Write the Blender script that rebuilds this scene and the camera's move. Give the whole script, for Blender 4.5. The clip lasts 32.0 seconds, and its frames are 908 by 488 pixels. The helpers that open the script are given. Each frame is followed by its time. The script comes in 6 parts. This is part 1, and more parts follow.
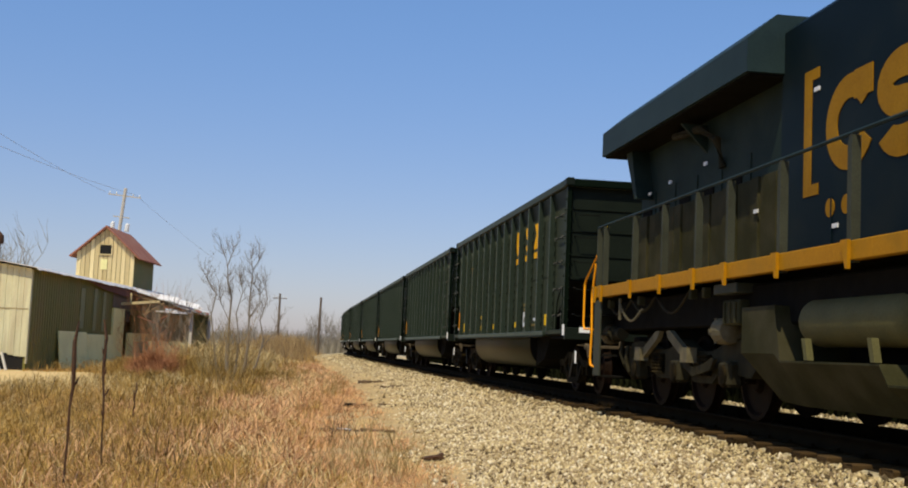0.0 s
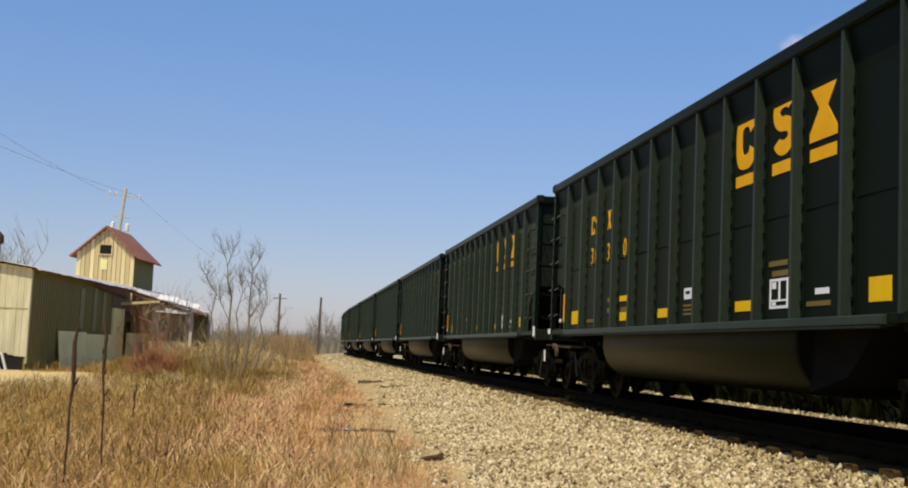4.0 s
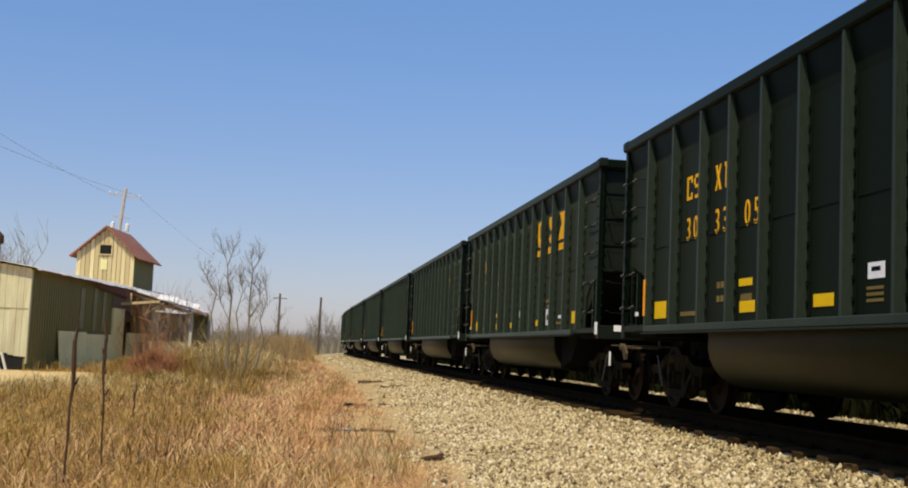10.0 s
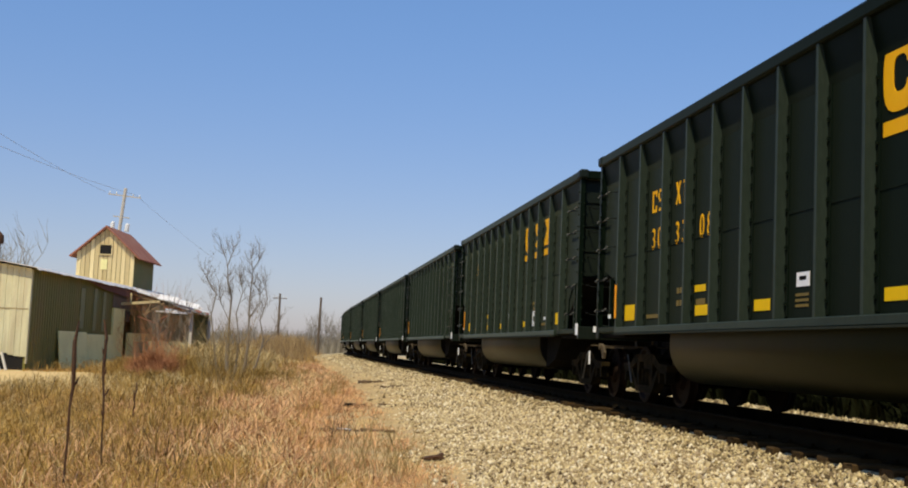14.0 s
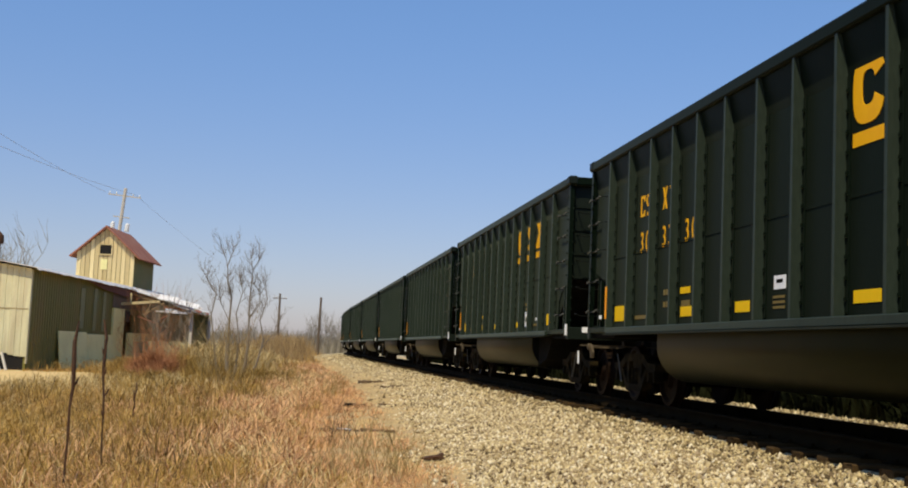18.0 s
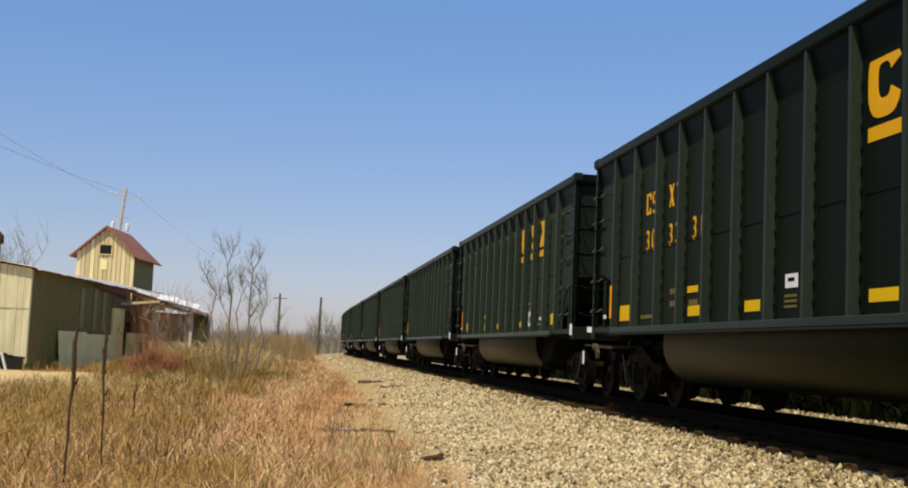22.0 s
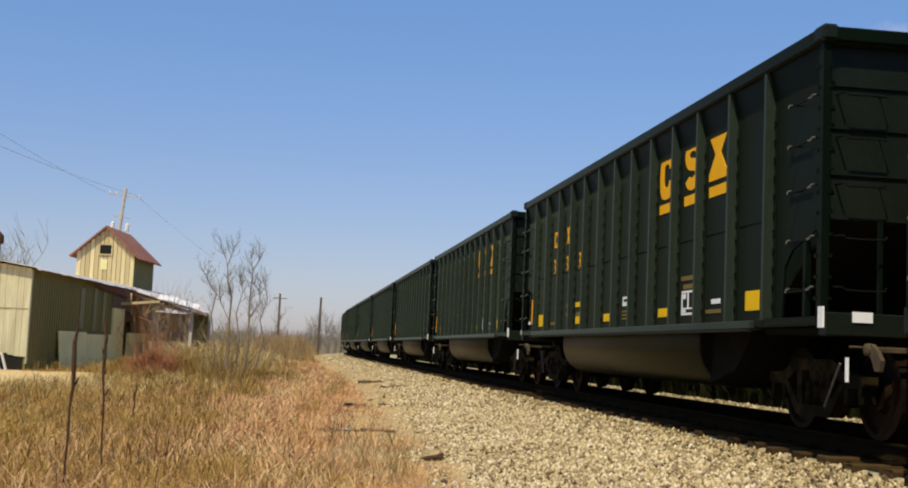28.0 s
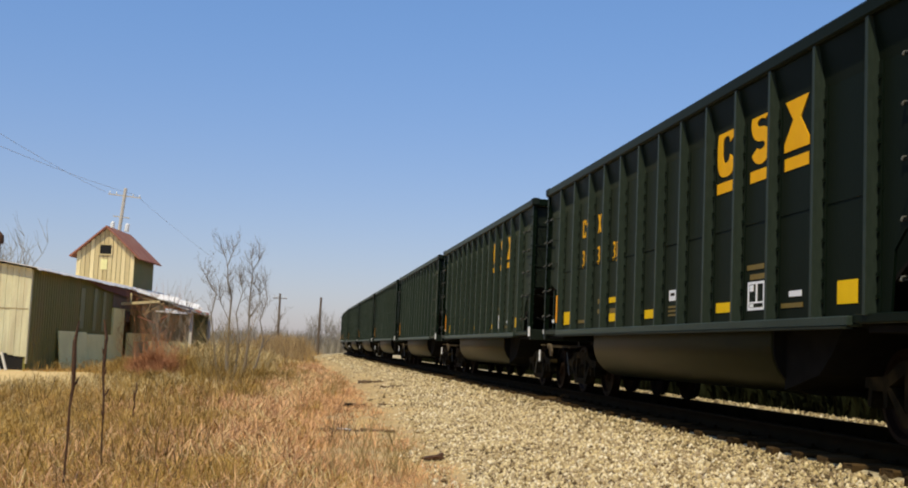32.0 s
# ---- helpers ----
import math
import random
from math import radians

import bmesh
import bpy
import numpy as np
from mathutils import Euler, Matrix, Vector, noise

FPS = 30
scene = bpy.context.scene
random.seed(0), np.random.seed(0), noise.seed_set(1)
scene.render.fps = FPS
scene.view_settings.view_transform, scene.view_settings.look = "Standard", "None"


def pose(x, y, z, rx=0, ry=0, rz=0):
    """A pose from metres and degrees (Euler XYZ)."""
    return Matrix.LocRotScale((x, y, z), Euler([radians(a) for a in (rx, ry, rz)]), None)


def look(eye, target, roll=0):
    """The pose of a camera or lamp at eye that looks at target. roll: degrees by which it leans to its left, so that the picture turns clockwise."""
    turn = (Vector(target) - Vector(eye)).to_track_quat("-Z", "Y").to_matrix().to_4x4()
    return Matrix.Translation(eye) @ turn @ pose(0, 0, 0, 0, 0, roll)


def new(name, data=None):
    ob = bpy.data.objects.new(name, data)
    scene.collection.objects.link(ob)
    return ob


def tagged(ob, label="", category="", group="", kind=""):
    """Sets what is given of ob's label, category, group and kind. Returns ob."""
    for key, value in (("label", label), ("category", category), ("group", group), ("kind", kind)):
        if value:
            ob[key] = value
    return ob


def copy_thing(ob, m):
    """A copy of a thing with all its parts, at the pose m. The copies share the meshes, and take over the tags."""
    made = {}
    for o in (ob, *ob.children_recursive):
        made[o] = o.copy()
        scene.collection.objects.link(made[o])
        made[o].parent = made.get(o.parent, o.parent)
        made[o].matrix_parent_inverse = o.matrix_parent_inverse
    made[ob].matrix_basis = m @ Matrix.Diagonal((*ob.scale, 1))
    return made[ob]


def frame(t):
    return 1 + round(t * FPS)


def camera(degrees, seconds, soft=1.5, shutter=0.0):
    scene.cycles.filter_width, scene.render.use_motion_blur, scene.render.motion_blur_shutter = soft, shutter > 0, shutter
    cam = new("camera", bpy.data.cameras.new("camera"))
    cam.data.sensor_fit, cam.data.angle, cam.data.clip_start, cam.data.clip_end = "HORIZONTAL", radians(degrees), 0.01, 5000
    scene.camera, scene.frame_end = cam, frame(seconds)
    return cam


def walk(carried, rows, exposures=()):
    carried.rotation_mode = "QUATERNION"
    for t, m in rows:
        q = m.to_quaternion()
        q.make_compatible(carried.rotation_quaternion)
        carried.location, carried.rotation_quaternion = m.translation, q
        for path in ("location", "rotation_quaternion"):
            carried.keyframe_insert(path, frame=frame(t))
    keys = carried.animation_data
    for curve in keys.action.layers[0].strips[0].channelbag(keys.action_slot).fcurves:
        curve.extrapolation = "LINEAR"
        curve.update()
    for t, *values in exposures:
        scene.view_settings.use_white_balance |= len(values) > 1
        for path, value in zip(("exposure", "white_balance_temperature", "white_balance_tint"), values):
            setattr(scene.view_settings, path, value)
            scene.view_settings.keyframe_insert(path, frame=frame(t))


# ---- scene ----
# The track runs along +y with its centre at x = 0 and the rail tops at z = 0; the train comes down it towards -y.
# ---------------------------------------------------------------- camera
cam = camera(42.0, 32.0, soft=1.9)
EYE = pose(-6.545, 0.0, 0.708) @ pose(0, 0, 0, 90 + 5.137, 0, -7.64) @ pose(0, 0, 0, 0, 0, 2.463)
walk(cam, [(0.0, EYE), (32.0, EYE)])

# ---------------------------------------------------------------- sky and sun
SUN_EL, SUN_AZ = 56.0, 209.0
CLOUD = (650.0, 429.6)
world = bpy.data.worlds.new("sky")
scene.world = world
world.use_nodes = True
sky = world.node_tree.nodes.new("ShaderNodeTexSky")
sky.sky_type = "NISHITA"
sky.sun_disc = False
sky.sun_elevation, sky.sun_rotation = radians(SUN_EL), radians(SUN_AZ)
sky.altitude, sky.air_density, sky.dust_density, sky.ozone_density = 800.0, 1.0, 1.25, 2.8
world.node_tree.nodes["Background"].inputs["Strength"].default_value = 0.137
haze = world.node_tree.nodes.new("ShaderNodeMix")
haze.data_type, haze.blend_type = "RGBA", "MULTIPLY"
haze.inputs["Factor"].default_value = 1.0
haze.inputs["B"].default_value = (0.855, 0.87, 1.015, 1)
world.node_tree.links.new(sky.outputs[0], haze.inputs["A"])
veil = world.node_tree.nodes.new("ShaderNodeMix")
veil.data_type = "RGBA"
veil.inputs["Factor"].default_value = 0.27
veil.inputs["B"].default_value = (1.8, 2.6, 4.7, 1)
world.node_tree.links.new(haze.outputs["Result"], veil.inputs["A"])
# dusty air: a warmer, paler sky low down that clears to blue higher up
heading, parts, rise = (world.node_tree.nodes.new(k) for k in ("ShaderNodeTexCoord", "ShaderNodeSeparateXYZ", "ShaderNodeMapRange"))
world.node_tree.links.new(heading.outputs["Generated"], parts.inputs[0])
world.node_tree.links.new(parts.outputs["Z"], rise.inputs["Value"])
rise.interpolation_type = "SMOOTHSTEP"
rise.inputs["From Min"].default_value, rise.inputs["From Max"].default_value = -0.02, 0.34
dust = world.node_tree.nodes.new("ShaderNodeMix")
dust.data_type = "RGBA"
dust.inputs["A"].default_value, dust.inputs["B"].default_value = (1.05, 0.88, 0.775, 1), (0.838, 1.028, 1.06, 1)
world.node_tree.links.new(rise.outputs["Result"], dust.inputs["Factor"])
tint = world.node_tree.nodes.new("ShaderNodeMix")
tint.data_type, tint.blend_type = "RGBA", "MULTIPLY"
tint.inputs["Factor"].default_value = 1.0
world.node_tree.links.new(veil.outputs["Result"], tint.inputs["A"])
world.node_tree.links.new(dust.outputs["Result"], tint.inputs["B"])
world.node_tree.links.new(tint.outputs["Result"], world.node_tree.nodes["Background"].inputs["Color"])
sun = new("sun", bpy.data.lights.new("sun", "SUN"))
sun.data.energy, sun.data.angle, sun.data.color = 3.9, radians(0.55), (1.0, 0.885, 0.63)
_el, _az = radians(SUN_EL), radians(SUN_AZ)
SUN_DIR = Vector((math.sin(_az) * math.cos(_el), math.cos(_az) * math.cos(_el), math.sin(_el)))
sun.matrix_world = look(SUN_DIR * 50, (0, 0, 0))
scene.view_settings.exposure = 0.0


# ---------------------------------------------------------------- materials
def material(name, dark, light, scale=6.0, fine=60.0, rough=0.7, metal=0.0, bump=0.15, spread=0.5, island=0.0, obj=0.0,
             spec=0.5, gloss=(1, 1, 1), dust=0.0, stretch=(1, 1, 1), stain=None, stain_scale=1.5, stain_amount=0.5, depth=0.01):
    """Two-scale noise between two colours, optional stains, bump and a random shade per piece."""
    m = bpy.data.materials.new(name)
    m.use_nodes = True
    nt = m.node_tree
    n, ln = nt.nodes, nt.links
    b = n["Principled BSDF"]
    b.inputs["Roughness"].default_value, b.inputs["Metallic"].default_value = rough, metal
    b.inputs["Specular IOR Level"].default_value = spec
    b.inputs["Sheen Weight"].default_value, b.inputs["Sheen Roughness"].default_value = dust, 0.27
    b.inputs["Sheen Tint"].default_value, b.inputs["Specular Tint"].default_value = (0.76, 0.90, 0.72, 1), (*gloss, 1)
    co = n.new("ShaderNodeTexCoord")
    mp = n.new("ShaderNodeMapping")
    mp.inputs["Scale"].default_value = stretch
    ln.new(co.outputs["Object"], mp.inputs["Vector"])
    big, small = n.new("ShaderNodeTexNoise"), n.new("ShaderNodeTexNoise")
    big.inputs["Scale"].default_value, small.inputs["Scale"].default_value = scale, fine
    big.inputs["Detail"].default_value, small.inputs["Detail"].default_value = 4, 3
    for t in (big, small):
        ln.new(mp.outputs[0], t.inputs["Vector"])
    mix = n.new("ShaderNodeMath")
    mix.operation = "MULTIPLY_ADD"
    ln.new(small.outputs["Fac"], mix.inputs[0])
    mix.inputs[1].default_value = spread
    sub = n.new("ShaderNodeMath")
    sub.operation = "MULTIPLY"
    ln.new(big.outputs["Fac"], sub.inputs[0])
    sub.inputs[1].default_value = 1.0 - spread * 0.5
    ln.new(sub.outputs[0], mix.inputs[2])
    fac = mix.outputs[0]
    for amount, node, out in ((island, "ShaderNodeNewGeometry", "Random Per Island"), (obj, "ShaderNodeObjectInfo", "Random")):
        if amount:
            g, a = n.new(node), n.new("ShaderNodeMath")
            a.operation = "MULTIPLY_ADD"
            ln.new(g.outputs[out], a.inputs[0])
            a.inputs[1].default_value = amount
            s = n.new("ShaderNodeMath")
            s.operation = "SUBTRACT"
            ln.new(fac, s.inputs[0])
            s.inputs[1].default_value = amount * 0.5
            ln.new(s.outputs[0], a.inputs[2])
            fac = a.outputs[0]
    ramp = n.new("ShaderNodeValToRGB")
    ramp.color_ramp.elements[0].position, ramp.color_ramp.elements[1].position = 0.25, 0.8
    ramp.color_ramp.elements[0].color, ramp.color_ramp.elements[1].color = (*dark, 1), (*light, 1)
    ln.new(fac, ramp.inputs[0])
    col = ramp.outputs[0]
    if stain:
        sn, sr, sm = n.new("ShaderNodeTexNoise"), n.new("ShaderNodeValToRGB"), n.new("ShaderNodeMix")
        sn.inputs["Scale"].default_value, sn.inputs["Detail"].default_value = stain_scale, 6
        ln.new(mp.outputs[0], sn.inputs["Vector"])
        sr.color_ramp.elements[0].position, sr.color_ramp.elements[1].position = 0.45, 0.68
        sr.color_ramp.elements[1].color = (stain_amount,) * 3 + (1,)
        ln.new(sn.outputs["Fac"], sr.inputs[0])
        sm.data_type = "RGBA"
        ln.new(sr.outputs[0], sm.inputs["Factor"])
        ln.new(col, sm.inputs["A"])
        sm.inputs["B"].default_value = (*stain, 1)
        col = sm.outputs["Result"]
    ln.new(col, b.inputs["Base Color"])
    if bump:
        bp = n.new("ShaderNodeBump")
        bp.inputs["Strength"].default_value, bp.inputs["Distance"].default_value = bump, depth
        ln.new(small.outputs["Fac"], bp.inputs["Height"])
        ln.new(bp.outputs[0], b.inputs["Normal"])
    return m


M_CAR = material("black_car_paint", (0.0022, 0.0048, 0.0029), (0.0052, 0.0094, 0.0060), 1.2, 30, 0.42, bump=0.08, obj=0.15, spec=0.02, gloss=(0.66, 1.0, 0.72), dust=0.12,
                 stretch=(1, 1, 0.25), stain=(0.00507, 0.00841, 0.00451), stain_scale=1.0, stain_amount=0.4)
# near-black paint stands in for shade on the car ends
M_ENDS = material("shade_black_end_paint", (0.00405, 0.00674, 0.00437), (0.0112, 0.0162, 0.0109), 1.5, 30, 0.5, bump=0.1, spec=0.12)
M_RIB = material("dusty_black_rib_paint", (0.0118, 0.0180, 0.0130), (0.030, 0.041, 0.031), 1.2, 30, 0.45, bump=0.08, obj=0.15, spec=0.08, gloss=(0.82, 1.0, 0.72), dust=0.15, stretch=(1, 1, 0.25))
# dusty flange, its colour lifted to paint the sun along the sill
M_FLANGE = material("dusty_sunlit_sill_flange", (0.0096, 0.0122, 0.0084), (0.027, 0.032, 0.0216), 2, 40, 0.7, bump=0.1, spec=0.1)
M_TUB = material("dusty_tub_paint", (0.003, 0.00351, 0.00084), (0.009, 0.00975, 0.00266), 1.5, 40, 0.38, bump=0.06,
                 stain=(0.00496, 0.00736, 0.000512), stain_scale=0.9, stain_amount=0.5, spec=0.07, gloss=(0.66, 0.9, 0.26), dust=0.006)
M_RUNG = material("worn_black_rung_paint", (0.003, 0.004, 0.0035), (0.010, 0.011, 0.009), 8, 60, 0.6, bump=0.05, spec=0.05)
# worn steel of the rods, also the painted glints on rung bends
M_WORNGLINT = material("worn_glint_steel", (0.03, 0.03, 0.026), (0.12, 0.117, 0.10), 20, 80, 0.6, 0.0, bump=0.1, spec=0.2)
M_CAST = material("tan_dusty_casting", (0.022, 0.016, 0.009), (0.11, 0.082, 0.048), 6, 60, 0.8, bump=0.2, spec=0.15)
M_CASTPALE = material("pale_dusty_casting", (0.06, 0.050, 0.028), (0.17, 0.145, 0.085), 6, 60, 0.8, bump=0.2, spec=0.15)
M_CASTDIM = material("dark_dusty_casting", (0.00935, 0.00807, 0.00425), (0.0357, 0.0306, 0.0161), 4, 60, 0.85, bump=0.25, spec=0.08,
                     stain=(0.06, 0.05, 0.026), stain_scale=3, stain_amount=0.4)
# grimy steel, near black so that shade under and inside vehicles is in the colour
M_SHADE = material("grimy_shade_black_steel", (0.005, 0.005, 0.0045), (0.014, 0.013, 0.011), 4, 60, 0.9, bump=0.2, spec=0.02)
M_TRUCK = material("dusty_cast_steel", (0.0030, 0.0024, 0.0008), (0.012, 0.0090, 0.0034), 5, 50, 0.85, bump=0.3, spec=0.06,
                   stain=(0.06, 0.040, 0.014), stain_scale=5, stain_amount=0.40)
M_WHEEL = material("rusty_wheel_steel", (0.00253, 0.00118, 0.00045), (0.0117, 0.00504, 0.0018), 5, 60, 0.65, bump=0.2, spec=0.08)
M_YELLOW = material("yellow_lettering_paint", (0.808, 0.385, 0.00376), (0.893, 0.47, 0.00564), 4, 60, 0.6, bump=0.03, spread=0.3, spec=0.12)
M_MARK = material("bright_yellow_marking", (0.80, 0.48, 0.003), (0.92, 0.58, 0.005), 4, 60, 0.6, bump=0.03, spread=0.3, spec=0.12)
M_DIM = material("worn_yellow_stencil", (0.11, 0.075, 0.01), (0.2, 0.135, 0.015), 20, 90, 0.6, bump=0.03)
M_ORANGE = material("orange_reflective_tape", (0.85, 0.27, 0.006), (1.0, 0.42, 0.012), 14, 60, 0.55, bump=0.0, spec=0.1)
M_WHITE = material("white_reflective_tape", (0.80, 0.80, 0.80), (0.92, 0.92, 0.92), 10, 60, 0.35, bump=0.0)
M_LOCO_BLUE = material("dark_blue_hood_paint", (0.00248, 0.00702, 0.0101), (0.00567, 0.0126, 0.0164), 1.2, 40, 0.5, bump=0.05, spec=0.05,
                       stain=(0.013, 0.0173, 0.0151), stain_scale=1.2, stain_amount=0.5)
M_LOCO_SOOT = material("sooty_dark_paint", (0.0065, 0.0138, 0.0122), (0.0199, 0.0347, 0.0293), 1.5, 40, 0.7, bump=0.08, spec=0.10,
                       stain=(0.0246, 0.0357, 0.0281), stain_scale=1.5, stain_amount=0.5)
M_FADED = material("faded_yellow_emblem", (0.20, 0.096, 0.0022), (0.32, 0.162, 0.004), 3, 40, 0.6, bump=0.05, spec=0.1)
M_LOCO_GREY = material("dusty_grey_stanchion_paint", (0.0256, 0.0281, 0.0192), (0.056, 0.0603, 0.0424), 3, 50, 0.65, bump=0.08, spec=0.12)
M_LOCO_WING = material("blue_grey_housing_paint", (0.00798, 0.0182, 0.0202), (0.0182, 0.0357, 0.0372), 2, 50, 0.6, bump=0.08, spec=0.15)
M_LOCO_DUST = material("dusty_grey_frame_paint", (0.0165, 0.0161, 0.00578), (0.0419, 0.0399, 0.0163), 2, 40, 0.8, bump=0.12, spec=0.08,
                       stain=(0.06, 0.052, 0.03), stain_scale=2, stain_amount=0.6)
M_RESERVOIR = material("pale_dusty_reservoir_paint", (0.0611, 0.0562, 0.0205), (0.122, 0.112, 0.0449), 2, 40, 0.7, bump=0.08, spec=0.15)
M_LOCO_SILL = material("dirty_yellow_sill_paint", (0.306, 0.132, 0.0017), (0.468, 0.217, 0.00255), 2, 30, 0.6, bump=0.05, spec=0.12,
                       stain=(0.238, 0.119, 0.0068), stain_scale=2, stain_amount=0.6)
M_RAIL = material("rusty_rail_steel", (0.005, 0.0033, 0.0014), (0.018, 0.012, 0.005), 3, 60, 0.9, bump=0.1, spec=0.03)
M_TIE = material("creosoted_tie_wood", (0.013, 0.008, 0.0035), (0.085, 0.052, 0.022), 3, 40, 0.95, bump=0.6, obj=0.4, stretch=(1, 6, 6), spec=0.05)
M_OLDTIE = material("weathered_old_tie", (0.030, 0.018, 0.010), (0.17, 0.105, 0.058), 3, 40, 0.9, bump=0.6, obj=0.3, stretch=(1, 6, 6))


def thin(m, share):
    """Dry leaves and stems let some light through."""
    n, ln = m.node_tree.nodes, m.node_tree.links
    b, glow, mix = n["Principled BSDF"], n.new("ShaderNodeBsdfTranslucent"), n.new("ShaderNodeMixShader")
    ln.new(b.inputs["Base Color"].links[0].from_socket, glow.inputs["Color"])
    mix.inputs[0].default_value = share
    ln.new(b.outputs[0], mix.inputs[1])
    ln.new(glow.outputs[0], mix.inputs[2])
    ln.new(mix.outputs[0], n["Material Output"].inputs["Surface"])


def stone_material(name, shades, rough=0.9):
    """Crushed rock of several kinds: one shade for each stone, mottled inside it."""
    m = bpy.data.materials.new(name)
    m.use_nodes = True
    n, ln = m.node_tree.nodes, m.node_tree.links
    b = n["Principled BSDF"]
    b.inputs["Roughness"].default_value, b.inputs["Specular IOR Level"].default_value = rough, 0.25
    geo, co, mottle, ramp = n.new("ShaderNodeNewGeometry"), n.new("ShaderNodeTexCoord"), n.new("ShaderNodeTexNoise"), n.new("ShaderNodeValToRGB")
    mottle.inputs["Scale"].default_value, mottle.inputs["Detail"].default_value = 45, 3
    ln.new(co.outputs["Object"], mottle.inputs["Vector"])
    drift = n.new("ShaderNodeTexNoise")
    drift.inputs["Scale"].default_value, drift.inputs["Detail"].default_value = 1.3, 4
    ln.new(co.outputs["Object"], drift.inputs["Vector"])
    a, c = n.new("ShaderNodeMath"), n.new("ShaderNodeMath")
    a.operation, c.operation = "MULTIPLY_ADD", "MULTIPLY_ADD"
    ln.new(mottle.outputs["Fac"], a.inputs[0])
    a.inputs[1].default_value = 0.22
    ln.new(geo.outputs["Random Per Island"], a.inputs[2])
    ln.new(drift.outputs["Fac"], c.inputs[0])
    c.inputs[1].default_value = 0.45
    ln.new(a.outputs[0], c.inputs[2])
    fit = n.new("ShaderNodeMapRange")
    fit.inputs["From Min"].default_value, fit.inputs["From Max"].default_value = 0.30, 1.36
    ln.new(c.outputs[0], fit.inputs["Value"])
    els = ramp.color_ramp.elements
    while len(els) < len(shades):
        els.new(0.5)
    for el, (at, col) in zip(els, shades):
        el.position, el.color = at, (*col, 1)
    ln.new(fit.outputs[0], ramp.inputs[0])
    ln.new(ramp.outputs[0], b.inputs["Base Color"])
    bp = n.new("ShaderNodeBump")
    bp.inputs["Strength"].default_value, bp.inputs["Distance"].default_value = 0.4, 0.008
    ln.new(mottle.outputs["Fac"], bp.inputs["Height"])
    ln.new(bp.outputs[0], b.inputs["Normal"])
    return m


M_STONE = stone_material("pale_ballast_stone", ((0.0, (0.0698, 0.0446, 0.0205)), (0.14, (0.186, 0.128, 0.0651)), (0.30, (0.391, 0.293, 0.144)), (0.46, (0.353, 0.27, 0.172)),
                                                (0.62, (0.539, 0.414, 0.209)), (0.80, (0.651, 0.521, 0.298)), (1.0, (0.781, 0.679, 0.484))))
M_STONEDARK = stone_material("dark_brown_stone", ((0.0, (0.03, 0.019, 0.009)), (0.25, (0.12, 0.085, 0.040)), (0.55, (0.30, 0.225, 0.105)), (0.8, (0.46, 0.36, 0.18)), (1.0, (0.66, 0.55, 0.32))))
M_BALLAST = material("packed_ballast", (0.12, 0.09, 0.05), (0.54, 0.445, 0.27), 4, 22, 0.95, bump=0.9, depth=0.05, spread=0.8)
# oily stones, darkened further to paint the shade under the train
M_OILYSHADE = material("oily_shade_dark_ballast", (0.006, 0.005, 0.003), (0.035, 0.027, 0.017), 4, 22, 0.95, bump=0.9, depth=0.05, spread=0.8, spec=0.05)
M_GROUND = material("dry_grassy_soil", (0.255, 0.152, 0.054), (0.571, 0.377, 0.144), 0.5, 9, 0.95, bump=0.8, depth=0.06, spread=0.7,
                    stain=(0.367, 0.216, 0.081), stain_scale=0.08, stain_amount=0.6)
M_DIRT = material("trodden_tan_dirt", (0.263, 0.168, 0.0614), (0.544, 0.378, 0.159), 1.2, 18, 0.95, bump=0.5, depth=0.03, spread=0.7, stain=(0.378, 0.284, 0.172), stain_scale=2.2, stain_amount=0.5)
M_SAND = material("pale_sandy_yard", (0.478, 0.316, 0.116), (0.736, 0.523, 0.223), 0.6, 8, 0.95, bump=0.4, depth=0.04)
M_GRASS = material("dry_golden_grass", (0.185, 0.0962, 0.0181), (0.631, 0.402, 0.1), 0.55, 2.0, 0.8, bump=0, island=0.6, spread=0.7,
                   stain=(0.46, 0.262, 0.12), stain_scale=0.5, stain_amount=0.6)
M_BROOM = material("pinkish_broom_grass", (0.329, 0.152, 0.0714), (0.869, 0.535, 0.264), 0.5, 2.6, 0.8, bump=0, island=0.85, spread=0.45)
M_WEED = material("olive_brown_weed", (0.125, 0.0755, 0.0162), (0.466, 0.288, 0.0679), 0.5, 2.6, 0.85, bump=0, island=0.85, spread=0.45)
M_FORB = material("dark_brown_forb", (0.030, 0.018, 0.006), (0.17, 0.098, 0.034), 0.5, 3, 0.9, bump=0, island=0.8, spread=0.4)
M_STRAW = material("bright_pale_straw", (0.425, 0.297, 0.111), (0.782, 0.612, 0.306), 0.3, 3, 0.75, bump=0, island=0.8, spread=0.2)
M_BRUSH = material("grey_brown_brush", (0.185, 0.12, 0.0554), (0.501, 0.351, 0.166), 0.3, 3, 0.9, bump=0, island=0.9, spread=0.2)
M_WEEDSTEM = material("olive_weed_stem", (0.13, 0.088, 0.030), (0.38, 0.27, 0.10), 3, 30, 0.85, bump=0)
M_SHRUB = material("dark_olive_shrub_bark", (0.109, 0.0749, 0.0259), (0.324, 0.225, 0.0864), 3, 30, 0.9, bump=0)
